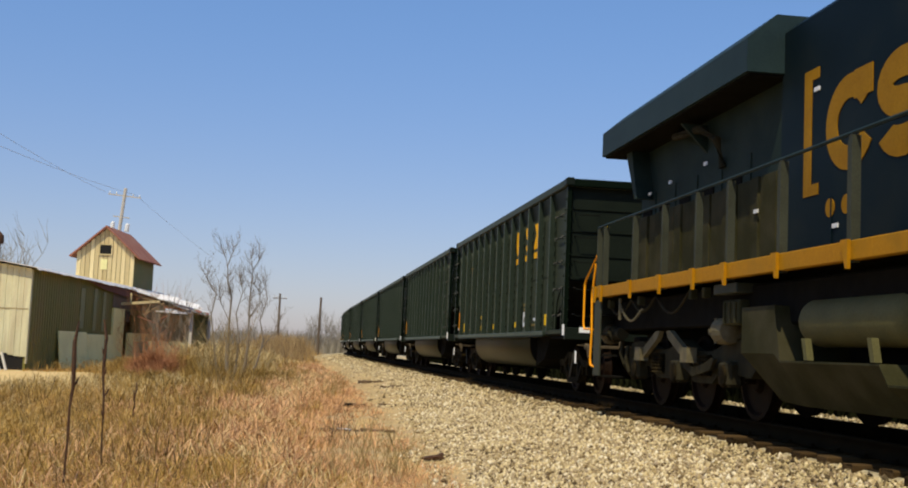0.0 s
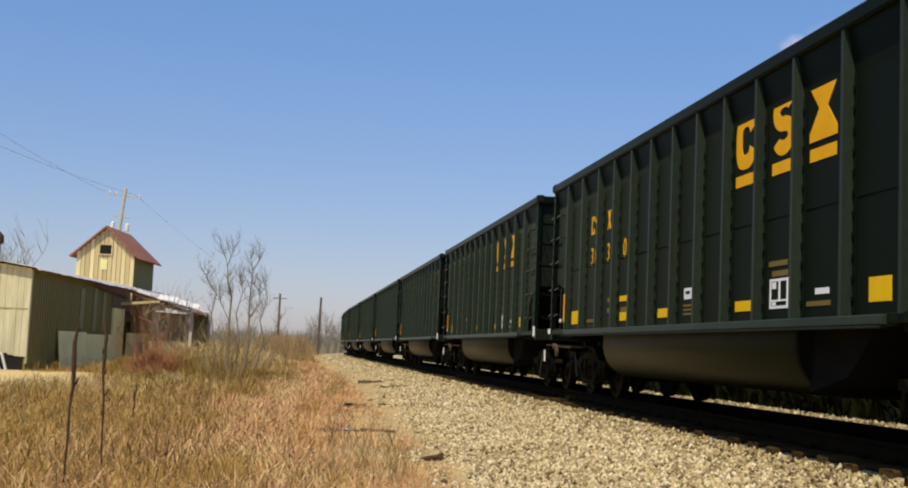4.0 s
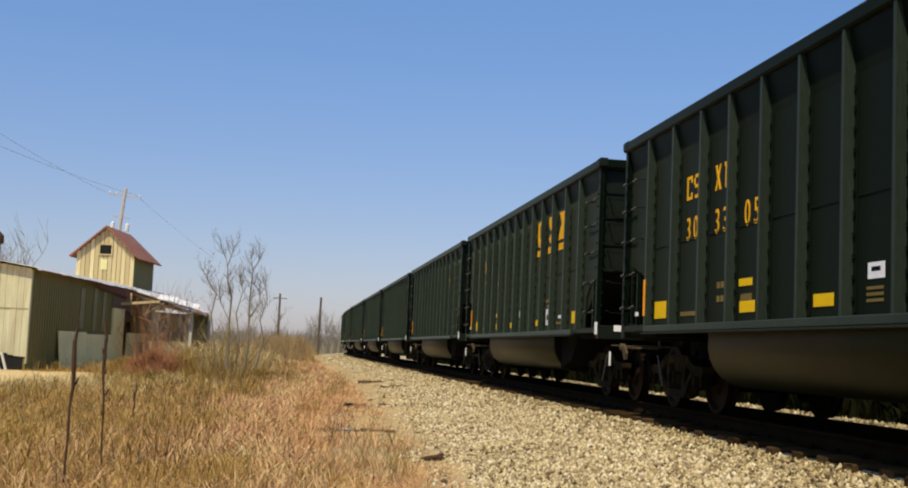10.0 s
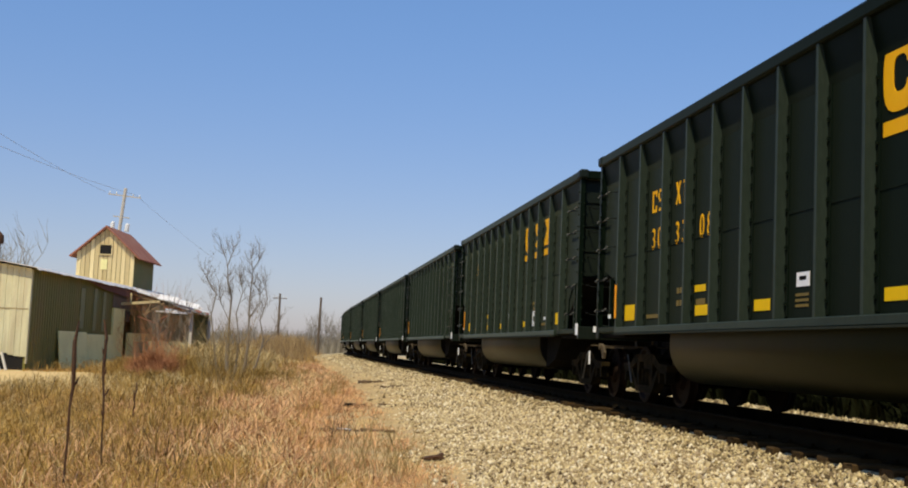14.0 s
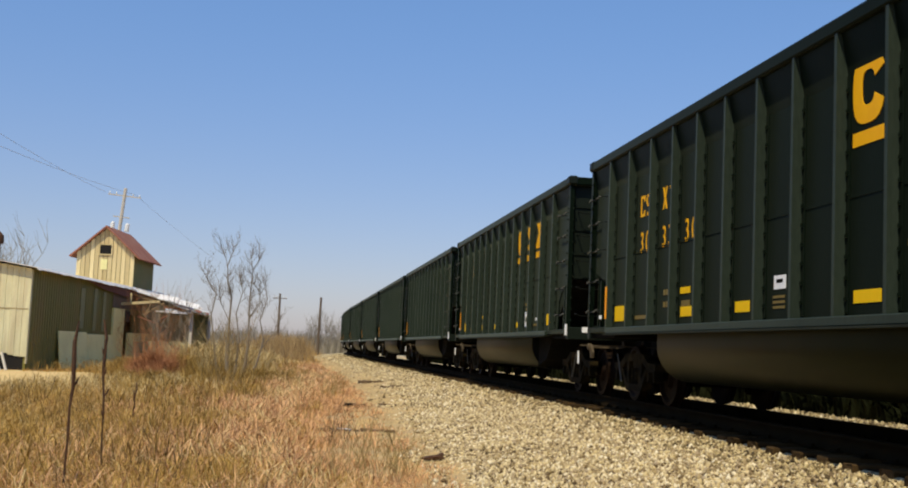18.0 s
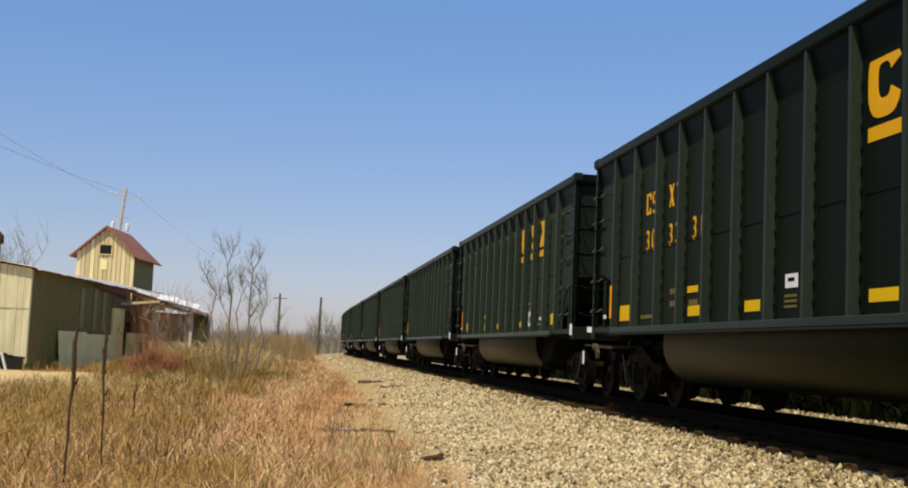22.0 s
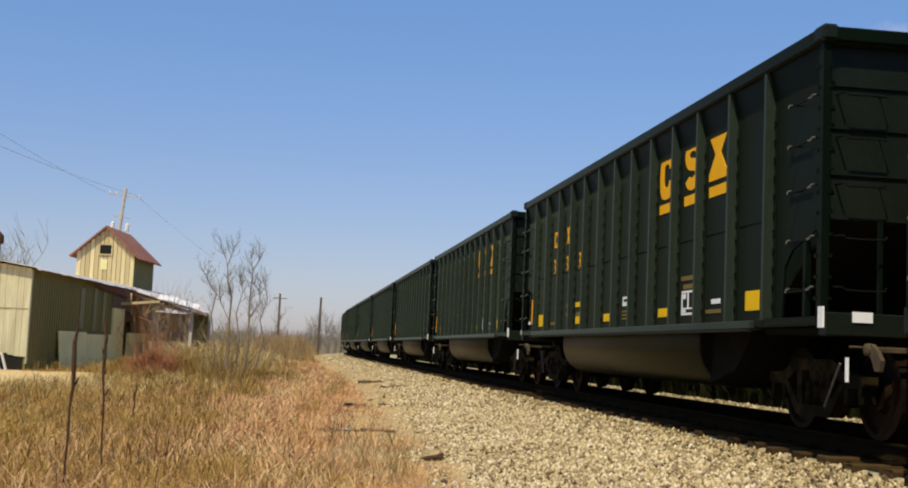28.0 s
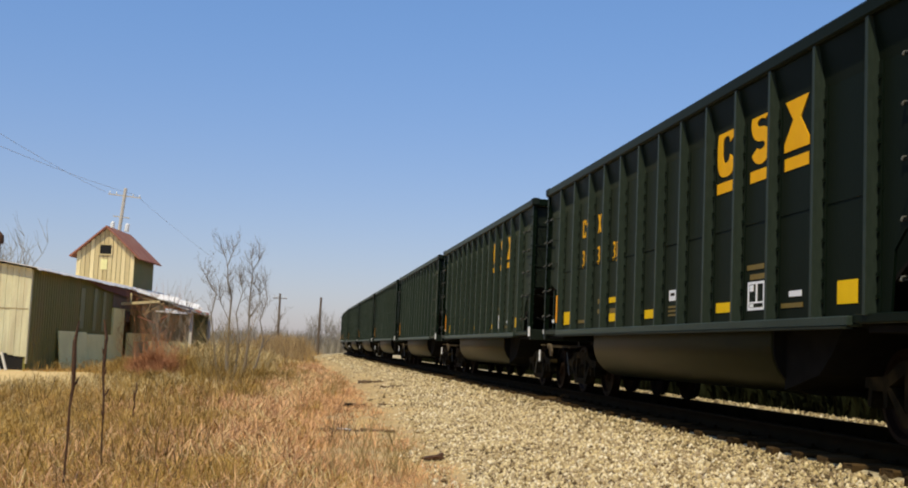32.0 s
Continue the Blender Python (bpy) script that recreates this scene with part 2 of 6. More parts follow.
# colour of the added brush, near black to give darkness under the cars
M_BACKING = material("near_black_backing_leaf", (0.003, 0.004, 0.002), (0.012, 0.014, 0.006), 0.5, 5, 0.9, bump=0, island=0.8, spec=0.02)
M_STALK = material("dark_dead_stalk", (0.0252, 0.0112, 0.0048), (0.09, 0.0392, 0.0156), 5, 60, 0.85, bump=0.2)
M_TWIG = material("grey_bare_bark", (0.105, 0.0826, 0.06), (0.263, 0.212, 0.155), 5, 60, 0.9, bump=0.3)
M_REDTWIG = material("reddish_bare_twig", (0.24, 0.10, 0.042), (0.46, 0.205, 0.085), 3, 40, 0.9, bump=0)
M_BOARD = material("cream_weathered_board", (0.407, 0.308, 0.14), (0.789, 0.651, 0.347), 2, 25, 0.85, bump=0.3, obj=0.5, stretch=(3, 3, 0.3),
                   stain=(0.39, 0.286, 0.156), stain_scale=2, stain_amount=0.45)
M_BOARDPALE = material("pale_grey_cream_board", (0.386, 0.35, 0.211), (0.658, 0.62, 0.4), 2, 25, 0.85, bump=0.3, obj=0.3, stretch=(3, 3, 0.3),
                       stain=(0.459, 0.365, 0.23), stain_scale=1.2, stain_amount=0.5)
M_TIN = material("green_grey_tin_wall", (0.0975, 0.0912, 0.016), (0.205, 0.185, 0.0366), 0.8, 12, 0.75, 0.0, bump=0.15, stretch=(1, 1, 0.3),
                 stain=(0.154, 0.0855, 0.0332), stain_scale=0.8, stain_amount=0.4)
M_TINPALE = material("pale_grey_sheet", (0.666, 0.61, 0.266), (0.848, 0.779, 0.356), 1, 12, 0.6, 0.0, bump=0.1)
M_TINPALE2 = material("pale_olive_tin", (0.15, 0.145, 0.055), (0.25, 0.24, 0.10), 1, 12, 0.7, bump=0.1)
M_ROOF = material("bright_galvanised_roof", (0.55, 0.52, 0.48), (0.80, 0.77, 0.72), 1, 14, 0.5, 0.2, bump=0.15,
                  stain=(0.34, 0.2, 0.13), stain_scale=0.6, stain_amount=0.6)
M_FLASHING = material("bright_tin_flashing", (0.70, 0.66, 0.62), (0.88, 0.84, 0.80), 2, 20, 0.5, bump=0.05, spec=0.4)
M_FENCE = material("dull_grey_fence_sheet", (0.18, 0.169, 0.0952), (0.36, 0.342, 0.202), 1, 12, 0.8, bump=0.15, obj=0.3)
M_RUST = material("rust_red_tin_roof", (0.16, 0.05, 0.028), (0.34, 0.12, 0.06), 1.5, 20, 0.75, bump=0.2, stretch=(1, 1, 0.5),
                  stain=(0.38, 0.2, 0.12), stain_scale=1.2, stain_amount=0.5)
M_FASCIA = material("dark_maroon_fascia", (0.07, 0.022, 0.018), (0.16, 0.055, 0.04), 1.5, 20, 0.85, bump=0.2)
M_DARKWOOD = material("dark_old_wood", (0.05, 0.035, 0.024), (0.15, 0.11, 0.075), 3, 30, 0.9, bump=0.3, stretch=(3, 3, 0.4))
M_INNER = material("brown_inner_board", (0.20, 0.145, 0.070), (0.40, 0.30, 0.15), 2, 25, 0.9, bump=0.3, stretch=(3, 3, 0.3))
M_BROWNWALL = material("brown_board_wall", (0.22, 0.175, 0.09), (0.42, 0.34, 0.19), 2, 25, 0.9, bump=0.3, stretch=(3, 3, 0.3))
M_POLE = material("grey_weathered_pole", (0.32, 0.29, 0.25), (0.58, 0.54, 0.48), 3, 30, 0.9, bump=0.3, stretch=(4, 4, 0.3))
M_CAN = material("pale_grey_enamel", (0.60, 0.61, 0.62), (0.78, 0.79, 0.80), 3, 30, 0.4, bump=0.02)
M_WIRE = material("dull_wire", (0.24, 0.25, 0.27), (0.34, 0.35, 0.37), 3, 30, 0.6, 0.0, bump=0)
# near-black colour stands in for shade in the shed's gaps and openings
M_DARKVOID = material("black_shade_board", (0.004, 0.003, 0.003), (0.010, 0.008, 0.006), 3, 30, 0.9, bump=0)
M_WOODS = material("hazy_bare_woods", (0.13, 0.115, 0.09), (0.29, 0.26, 0.205), 0.4, 6, 0.95, bump=0, island=0.6)


for _leaf in (M_GRASS, M_BROOM, M_WEED, M_STRAW, M_BRUSH):
    thin(_leaf, 0.15)


# ---------------------------------------------------------------- mesh helpers
def box(bm, x0, x1, y0, y1, z0, z1):
    v = [bm.verts.new((x, y, z)) for z in (z0, z1) for y in (y0, y1) for x in (x0, x1)]
    for f in ((0, 2, 3, 1), (4, 5, 7, 6), (0, 1, 5, 4), (2, 6, 7, 3), (0, 4, 6, 2), (1, 3, 7, 5)):
        bm.faces.new([v[i] for i in f])
    return v


def prism(bm, outline, axis, a, b):
    """A closed outline of 2D points pushed from a to b along an axis: x takes (y, z), y takes (x, z), z takes (x, y)."""
    def at(p, s):
        return {"x": (s, p[0], p[1]), "y": (p[0], s, p[1]), "z": (p[0], p[1], s)}[axis]
    lo, hi = [bm.verts.new(at(p, a)) for p in outline], [bm.verts.new(at(p, b)) for p in outline]
    n = len(outline)
    fs = [bm.faces.new(lo[::-1]), bm.faces.new(hi)]
    fs += [bm.faces.new((lo[i], lo[(i + 1) % n], hi[(i + 1) % n], hi[i])) for i in range(n)]
    bmesh.ops.recalc_face_normals(bm, faces=fs)


def tube(bm, p, q, r0, r1=None, n=6):
    p, q = Vector(p), Vector(q)
    r1 = r0 if r1 is None else r1
    turn = (q - p).to_track_quat("Z", "Y")
    ra = [bm.verts.new(p + turn @ Vector((math.cos(a) * r0, math.sin(a) * r0, 0))) for a in [2 * math.pi * i / n for i in range(n)]]
    rb = [bm.verts.new(q + turn @ Vector((math.cos(a) * r1, math.sin(a) * r1, 0))) for a in [2 * math.pi * i / n for i in range(n)]]
    for i in range(n):
        bm.faces.new((ra[i], ra[(i + 1) % n], rb[(i + 1) % n], rb[i]))
    bm.faces.new(ra[::-1])
    bm.faces.new(rb)


def pipe(bm, pts, radii, n=6):
    """One continuous tube through the points."""
    pts = [Vector(p) for p in pts]
    radii = [radii] * len(pts) if isinstance(radii, float) else radii
    rings = []
    for k, p in enumerate(pts):
        d = pts[min(k + 1, len(pts) - 1)] - pts[max(k - 1, 0)]
        turn = d.to_track_quat("Z", "Y")
        rings.append([bm.verts.new(p + turn @ Vector((math.cos(a) * radii[k], math.sin(a) * radii[k], 0))) for a in [2 * math.pi * i / n for i in range(n)]])
    for a, b in zip(rings, rings[1:]):
        o = min(range(n), key=lambda j: (b[j].co - a[0].co).length)
        for i in range(n):
            bm.faces.new((a[i], a[(i + 1) % n], b[(i + 1 + o) % n], b[(i + o) % n]))
    bm.faces.new(rings[0][::-1])
    bm.faces.new(rings[-1])


def lathe(bm, profile, axis="x", centre=(0, 0, 0), n=20):
    """Turns (radius, height) pairs about an axis."""
    rings = []
    for r, h in profile:
        ring = []
        for i in range(n):
            a = 2 * math.pi * i / n
            c, s = math.cos(a) * r, math.sin(a) * r
            p = {"x": (h, c, s), "y": (s, h, c), "z": (c, s, h)}[axis]
            ring.append(bm.verts.new(Vector(p) + Vector(centre)))
        rings.append(ring)
    fs = []
    for a, b in zip(rings, rings[1:]):
        for i in range(n):
            fs.append(bm.faces.new((a[i], a[(i + 1) % n], b[(i + 1) % n], b[i])))
    fs += [bm.faces.new(rings[0][::-1]), bm.faces.new(rings[-1])]
    bmesh.ops.recalc_face_normals(bm, faces=fs)


def soften(bm, width=0.01, segments=1):
    bmesh.ops.bevel(bm, geom=[e for e in bm.edges], offset=width, segments=segments, affect="EDGES", profile=0.6)


def mesh_of(name, bm, mat, smooth=False):
    me = bpy.data.meshes.new(name)
    bm.to_mesh(me)
    bm.free()
    me.materials.append(mat)
    if smooth:
        me.shade_smooth()
    return me


def part(name, bm, mat, parent=None, label="", at=None, smooth=False):
    ob = new(name, bm if isinstance(bm, bpy.types.Mesh) else mesh_of(name, bm, mat, smooth))
    ob.parent = parent
    if at is not None:
        ob.matrix_basis = at
    return tagged(ob, label)


def empty(name, at=None):
    ob = new(name)
    ob.empty_display_size = 0.2
    if at is not None:
        ob.matrix_basis = at
    return ob


def boxes(name, mat, parent, *spans, label="", bevel=0.0):
    bm = bmesh.new()
    for s in spans:
        box(bm, *s)
    if bevel:
        soften(bm, bevel)
    return part(name, bm, mat, parent, label)


def raw_mesh(name, verts, faces, mat):
    """A big mesh from arrays; all faces have the same number of corners."""
    me = bpy.data.meshes.new(name)
    k = faces.shape[1]
    me.vertices.add(len(verts))
    me.vertices.foreach_set("co", verts.astype(np.float32).ravel())
    me.loops.add(faces.size)
    me.loops.foreach_set("vertex_index", faces.astype(np.int32).ravel())
    me.polygons.add(len(faces))
    me.polygons.foreach_set("loop_start", np.arange(0, faces.size, k, dtype=np.int32))
    me.update(calc_edges=True)
    me.validate()
    me.materials.append(mat)
    return me


# ---------------------------------------------------------------- the line of the track
BEND, RADIUS = 100.0, 900.0


def along(a):
    """Place and heading (about z, radians; 0 is +y) of the track's centre a metres up the line."""
    if a <= BEND:
        return 0.0, a, 0.0
    th = (a - BEND) / RADIUS
    return RADIUS * (1 - math.cos(th)), BEND + RADIUS * math.sin(th), -th


GROUND_PROFILE = ([0, 1.3, 4, 5, 7, 12, 20, 60, 3000], [-0.75, -0.75, -0.72, -0.66, -0.74, -0.95, -1.2, -1.3, -1.6])


def offset_from_track(x, y):
    th = np.clip((np.asarray(y, float) - BEND) / RADIUS, 0, 0.9)
    return np.abs(np.asarray(x, float) - RADIUS * (1 - np.cos(np.arcsin(th))))


def ground_z(x, y):
    x, y = np.asarray(x, float), np.asarray(y, float)
    z = np.interp(offset_from_track(x, y), *GROUND_PROFILE) + np.where((x > 4.5) & (x < 9), 0.2, 0.0)
    return z + 0.04 * np.sin(x * 0.9 + 0.4 * y) * np.sin(y * 0.37) * (offset_from_track(x, y) > 5)


# ---------------------------------------------------------------- ground
def build_ground():
    xs = np.unique(np.concatenate([-np.geomspace(60, 2500, 14), np.linspace(-60, -8, 53), np.linspace(-8, 8, 33), np.linspace(8, 60, 27), np.geomspace(60, 2500, 14)]))
    ys = np.unique(np.concatenate([-np.geomspace(40, 800, 8), np.linspace(-40, 120, 161), np.linspace(120, 300, 61), np.geomspace(300, 3500, 18)]))
    gx, gy = np.meshgrid(xs, ys)
    v = np.stack([gx, gy, ground_z(gx, gy)], -1).reshape(-1, 3)
    w = len(xs)
    i = (np.arange(len(ys) - 1)[:, None] * w + np.arange(w - 1)[None]).ravel()
    tagged(new("ground", raw_mesh("ground", v, np.stack([i, i + 1, i + w + 1, i + w], 1), M_GROUND)),
           "dry winter grassland soil beside the railway track", "ground", kind="structure")
    # a pale sandy yard before the shed
    bm = bmesh.new()
    r = random.Random(3)
    ring = []
    for k in range(40):
        a = 2 * math.pi * k / 40
        x, y = -22.5 + 10.2 * math.cos(a) * (1 + 0.12 * r.uniform(-1, 1)), 43.5 + 16.4 * math.sin(a) * (1 + 0.12 * r.uniform(-1, 1))
        ring.append(bm.verts.new((x, y, float(ground_z(x, y)) + 0.03)))
    c = bm.verts.new((-22.5, 47.5, float(ground_z(-22.5, 47.5)) + 0.07))
    for k in range(40):
        bm.faces.new((c, ring[k], ring[(k + 1) % 40]))
    tagged(part("sandy_yard", bm, M_SAND), "pale bare sandy yard in front of the old shed", "bare ground", kind="structure")


def strip(name, outline, a0, a1, step, mat, parent=None):
    """A cross-section (x, z), swept along the track."""
    stations = np.arange(a0, a1 + step, step)
    v = []
    for a in stations:
        x, y, th = along(a)
        for ox, oz in outline:
            v.append((x + ox * math.cos(th), y + ox * math.sin(th), oz))
    n = len(outline)
    i = (np.arange(len(stations) - 1)[:, None] * n + np.arange(n - 1)[None]).ravel()
    ob = new(name, raw_mesh(name, np.array(v), np.stack([i, i + 1, i + n + 1, i + n], 1), mat))
    ob.parent = parent
    return ob


BED = [(-4.9, -0.80), (-4.55, -0.655), (-4.2, -0.60), (-3.2, -0.50), (-2.3, -0.40), (-1.75, -0.325), (-1.33, -0.285), (-1.2, -0.235), (0, -0.235)]
FAR_BED = [(1.2, -0.235), (1.33, -0.27), (3.0, -0.29), (4.8, -0.34), (5.8, -0.48), (7.5, -0.8)]
BED_X, BED_Z = [p[0] for p in BED], [p[1] for p in BED]


def bed_z(x):
    return np.interp(-np.abs(x), BED_X, BED_Z)


def build_track():
    bed = strip("ballast", BED + FAR_BED, -30, 420, 2.0, M_BALLAST)
    tagged(bed, "broad bed of pale crushed stone ballast", "ballast", kind="structure")
    # strip carries oil stain and the painted shade of the train
    tagged(strip("oily_ballast", [(-1.2, -0.230), (-0.6, -0.222), (0.6, -0.222), (1.2, -0.230)], -30, 420, 2.0, M_OILYSHADE), "oil-stained ballast between the rails, painted darker for the shade of the train", "ballast", kind="structure")
    track = tagged(empty("railway_track"), "single railway track with rusty rails on creosoted wooden ties", "railway track", kind="structure")
    sec = [(-0.07, -0.17), (0.07, -0.17), (0.07, -0.155), (0.012, -0.14), (0.012, -0.045), (0.036, -0.035), (0.036, -0.004), (0.028, 0.0),
           (-0.028, 0.0), (-0.036, -0.004), (-0.036, -0.035), (-0.012, -0.045), (-0.012, -0.14), (-0.07, -0.155), (-0.07, -0.17)]
    for side in (-1, 1):
        strip("rail", [(side * 0.753 + x, z) for x, z in sec], -30, 420, 4.0, M_RAIL, track)
    r = random.Random(11)
    shapes = []
    for k in range(5):
        bm = bmesh.new()
        box(bm, -1.3, 1.3, -0.115, 0.115, -0.175, 0)
        soften(bm, 0.012)
        for v in bm.verts:
            v.co += Vector((r.uniform(-0.015, 0.015), r.uniform(-0.008, 0.008), r.uniform(-0.006, 0.004)))
        shapes.append(mesh_of("tie", bm, M_TIE))
    for k in range(170):
        a = 1.0 + 0.6 * k
        x, y, th = along(a)
        part("tie", shapes[k % 5], M_TIE, track, at=pose(x + r.uniform(-0.07, 0.07), y + r.uniform(-0.04, 0.04), -0.178 + r.uniform(-0.012, 0.004), 0, 0, math.degrees(th) + r.uniform(-1.2, 1.2)))
    bm = bmesh.new()
    for k in range(52):
        box(bm, -1.3, 1.3, -30 + 0.6 * k - 0.115, -30 + 0.6 * k + 0.115, -0.35, -0.18)
    tagged(part("ties_beyond", bm, M_TIE, track), kind="stuff")
    bm = bmesh.new()
    for k in range(170):
        for side in (-1, 1):
            box(bm, side * 0.753 - 0.18, side * 0.753 + 0.18, 1 + 0.6 * k - 0.09, 1 + 0.6 * k + 0.09, -0.18, -0.168)
            for ox in (-0.1, 0.1):
                box(bm, side * 0.753 + ox - 0.018, side * 0.753 + ox + 0.018, 1 + 0.6 * k - 0.05, 1 + 0.6 * k - 0.015, -0.17, -0.13)
    tagged(part("tie_plates", bm, M_RAIL, track), kind="stuff")


def stone_edge(y):
    """x of the ragged foot of the stones."""
    return np.interp(y, [8, 11.5, 15, 19, 27, 34, 40, 46, 58, 90, 130], [-4.9, -4.85, -4.5, -4.2, -3.85, -3.45, -3.1, -3.1, -3.2, -3.15, -3.1]) + 0.12 * np.sin(y * 1.1) + 0.09 * np.sin(y * 2.7 + 2)


def build_bare_strip():
    """Trodden tan dirt between the grass and the stones."""
    ys = np.arange(6.0, 118.0, 0.6)
    us = np.linspace(0, 1, 9)
    v = []
    for y in ys:
        x0, x1 = float(grass_edge(y)) - 0.6, float(stone_edge(y)) + 0.12
        for u in us:
            x = x0 + (x1 - x0) * u
            v.append((x, y, max(float(ground_z(x, y)), float(bed_z(x)) if x > -4.9 else -9.0) + 0.014 + 0.01 * math.sin(x * 9 + y * 3)))
    n = len(us)
    i = (np.arange(len(ys) - 1)[:, None] * n + np.arange(n - 1)[None]).ravel()
    tagged(new("bare_strip", raw_mesh("bare_strip", np.array(v), np.stack([i, i + 1, i + n + 1, i + n], 1), M_DIRT)), "trodden tan dirt strip beside the ballast", "bare ground", kind="structure")


def scatter_stones():
    g = np.random.default_rng(5)
    octa = np.array([(1, 0, 0), (-1, 0, 0), (0, 1, 0), (0, -1, 0), (0, 0, 1), (0, 0, -1)], float)
    tri = np.array([(0, 2, 4), (2, 1, 4), (1, 3, 4), (3, 0, 4), (2, 0, 5), (1, 2, 5), (3, 1, 5), (0, 3, 5)])
    xs, ys, rs = [], [], []
    for n, x0, x1, y0, y1, r0, r1 in ((64000, -5.1, -1.27, 6.5, 24, 0.016, 0.037), (32000, -5.0, -1.27, 24, 60, 0.022, 0.047), (10000, -4.9, -1.2, 60, 130, 0.035, 0.07),
                                      (12000, 1.3, 6.2, 10, 60, 0.025, 0.05), (12000, -5.1, -1.3, -12, 6.5, 0.02, 0.04), (6000, 1.3, 6.0, -12, 10, 0.025, 0.05), (3000, -6.4, -5.0, 8, 40, 0.014, 0.034)):
        xs.append(g.uniform(x0, x1, n)), ys.append(g.uniform(y0, y1, n)), rs.append(r0 + (r1 - r0) * g.random(n) ** 1.4)
    x, y, r = np.concatenate(xs), np.concatenate(ys), np.concatenate(rs)
    keep = g.random(len(x)) < np.interp(x - stone_edge(y), [-1.6, -0.5, -0.15, 0.2], [0.03, 0.08, 0.4, 1])
    x, y, r = x[keep], y[keep], r[keep]
    z = np.where(x > 0, np.interp(x, [p[0] for p in FAR_BED], [p[1] for p in FAR_BED]), np.where(x > -4.9, np.maximum(bed_z(x), ground_z(x, y)), ground_z(x, y))) + r * g.uniform(-0.3, 0.6, len(x))
    n = len(x)
    v = octa[None] * g.uniform(0.6, 1.35, (n, 6, 1)) + g.uniform(-0.34, 0.34, (n, 6, 3))
    a = g.uniform(0, 6.28, n)
    ca, sa = np.cos(a)[:, None], np.sin(a)[:, None]
    v = np.stack([v[..., 0] * ca - v[..., 1] * sa, v[..., 0] * sa + v[..., 1] * ca, v[..., 2] * g.uniform(0.7, 1.15, (n, 1))], -1) * r[:, None, None] + np.stack([x, y, z], -1)[:, None]
    # a growing share of darker stones close to the rails, and half of those beyond them
    dark_mask = (g.random(n) < np.interp(x, [-2.2, -1.45], [0.0, 0.6])) | ((x > 0) & (g.random(n) < 0.5))
    for name, pick, mat, label in (("ballast_stones", ~dark_mask, M_STONE, "loose pale crushed stones on the track bed"), ("stained_stones", dark_mask, M_STONEDARK, "darker brown crushed stones beside the rails")):
        k = int(pick.sum())
        f = (tri[None] + 6 * np.arange(k)[:, None, None]).reshape(-1, 3)
        tagged(new(name, raw_mesh(name, v[pick].reshape(-1, 3), f, mat)), label, "gravel", kind="stuff")


# ---------------------------------------------------------------- grass
def blades(name, x, y, h, w, lean, mat, seed, label, category="grass", droop=0.35):
    """Bent, tapering blades in three joints, that lean all ways and hang over at the tip."""
    g = np.random.default_rng(seed)
    n = len(x)
    z = ground_z(x, y)
    th, la = g.uniform(0, 6.28, n), g.uniform(0, 6.28, n)
    side = np.stack([np.cos(th), np.sin(th), np.zeros(n)], -1)
    way = np.stack([np.cos(la), np.sin(la), np.zeros(n)], -1)
    base = np.stack([x, y, z - 0.02], -1)
    lean = lean * g.uniform(0.15, 1.0, n)
    up = np.stack([0 * h, 0 * h, h], -1)
    low = base + way * (lean * h * 0.12)[:, None] + up * 0.38
    mid = base + way * (lean * h * 0.42)[:, None] + up * (0.74 - 0.12 * droop * lean)[:, None]
    tip = base + way * (lean * h)[:, None] + up * (1 - droop * lean)[:, None]
    ww = w[:, None] * side
    v = np.stack([base - ww, base + ww, low - ww * 0.85, low + ww * 0.85, mid - ww * 0.6, mid + ww * 0.6, tip], 1).reshape(-1, 3)
    f = (np.array([(0, 1, 3), (0, 3, 2), (2, 3, 5), (2, 5, 4), (4, 5, 6)])[None] + 7 * np.arange(n)[:, None, None]).reshape(-1, 3)
    return tagged(new(name, raw_mesh(name, v, f, mat)), label, category, kind="stuff")


def lumps(x, y, size, seed=0.0):
    """Smooth uneven patches, about -1 to 1, with the given size in metres."""
    u, v = x / size, y / size
    return (np.sin(u * 2.1 + 1.7 * np.sin(v * 0.9 + seed)) * np.sin(v * 1.9 + 1.3 * np.sin(u * 1.1 + seed * 2)) + 0.6 * np.sin(u * 4.3 + v * 3.1 + seed) * np.sin(v * 3.7 - u * 1.9)) / 1.4


def grass_edge(y):
    """x of the ragged line where grass gives way to stones."""
    return -5.0 + 0.25 * np.sin(y * 0.8) + 0.2 * np.sin(y * 2.3 + 1) + np.interp(y, [8, 12, 16, 19.5, 23, 30, 36, 42, 50, 70, 120, 200], [-0.5, -0.65, -1.2, -1.3, -1.0, -0.6, 0.1, 0.3, 0.25, 0.6, 1.0, 1.4]) + RADIUS * (1 - np.cos(np.clip((y - BEND) / RADIUS, 0, 0.9)))


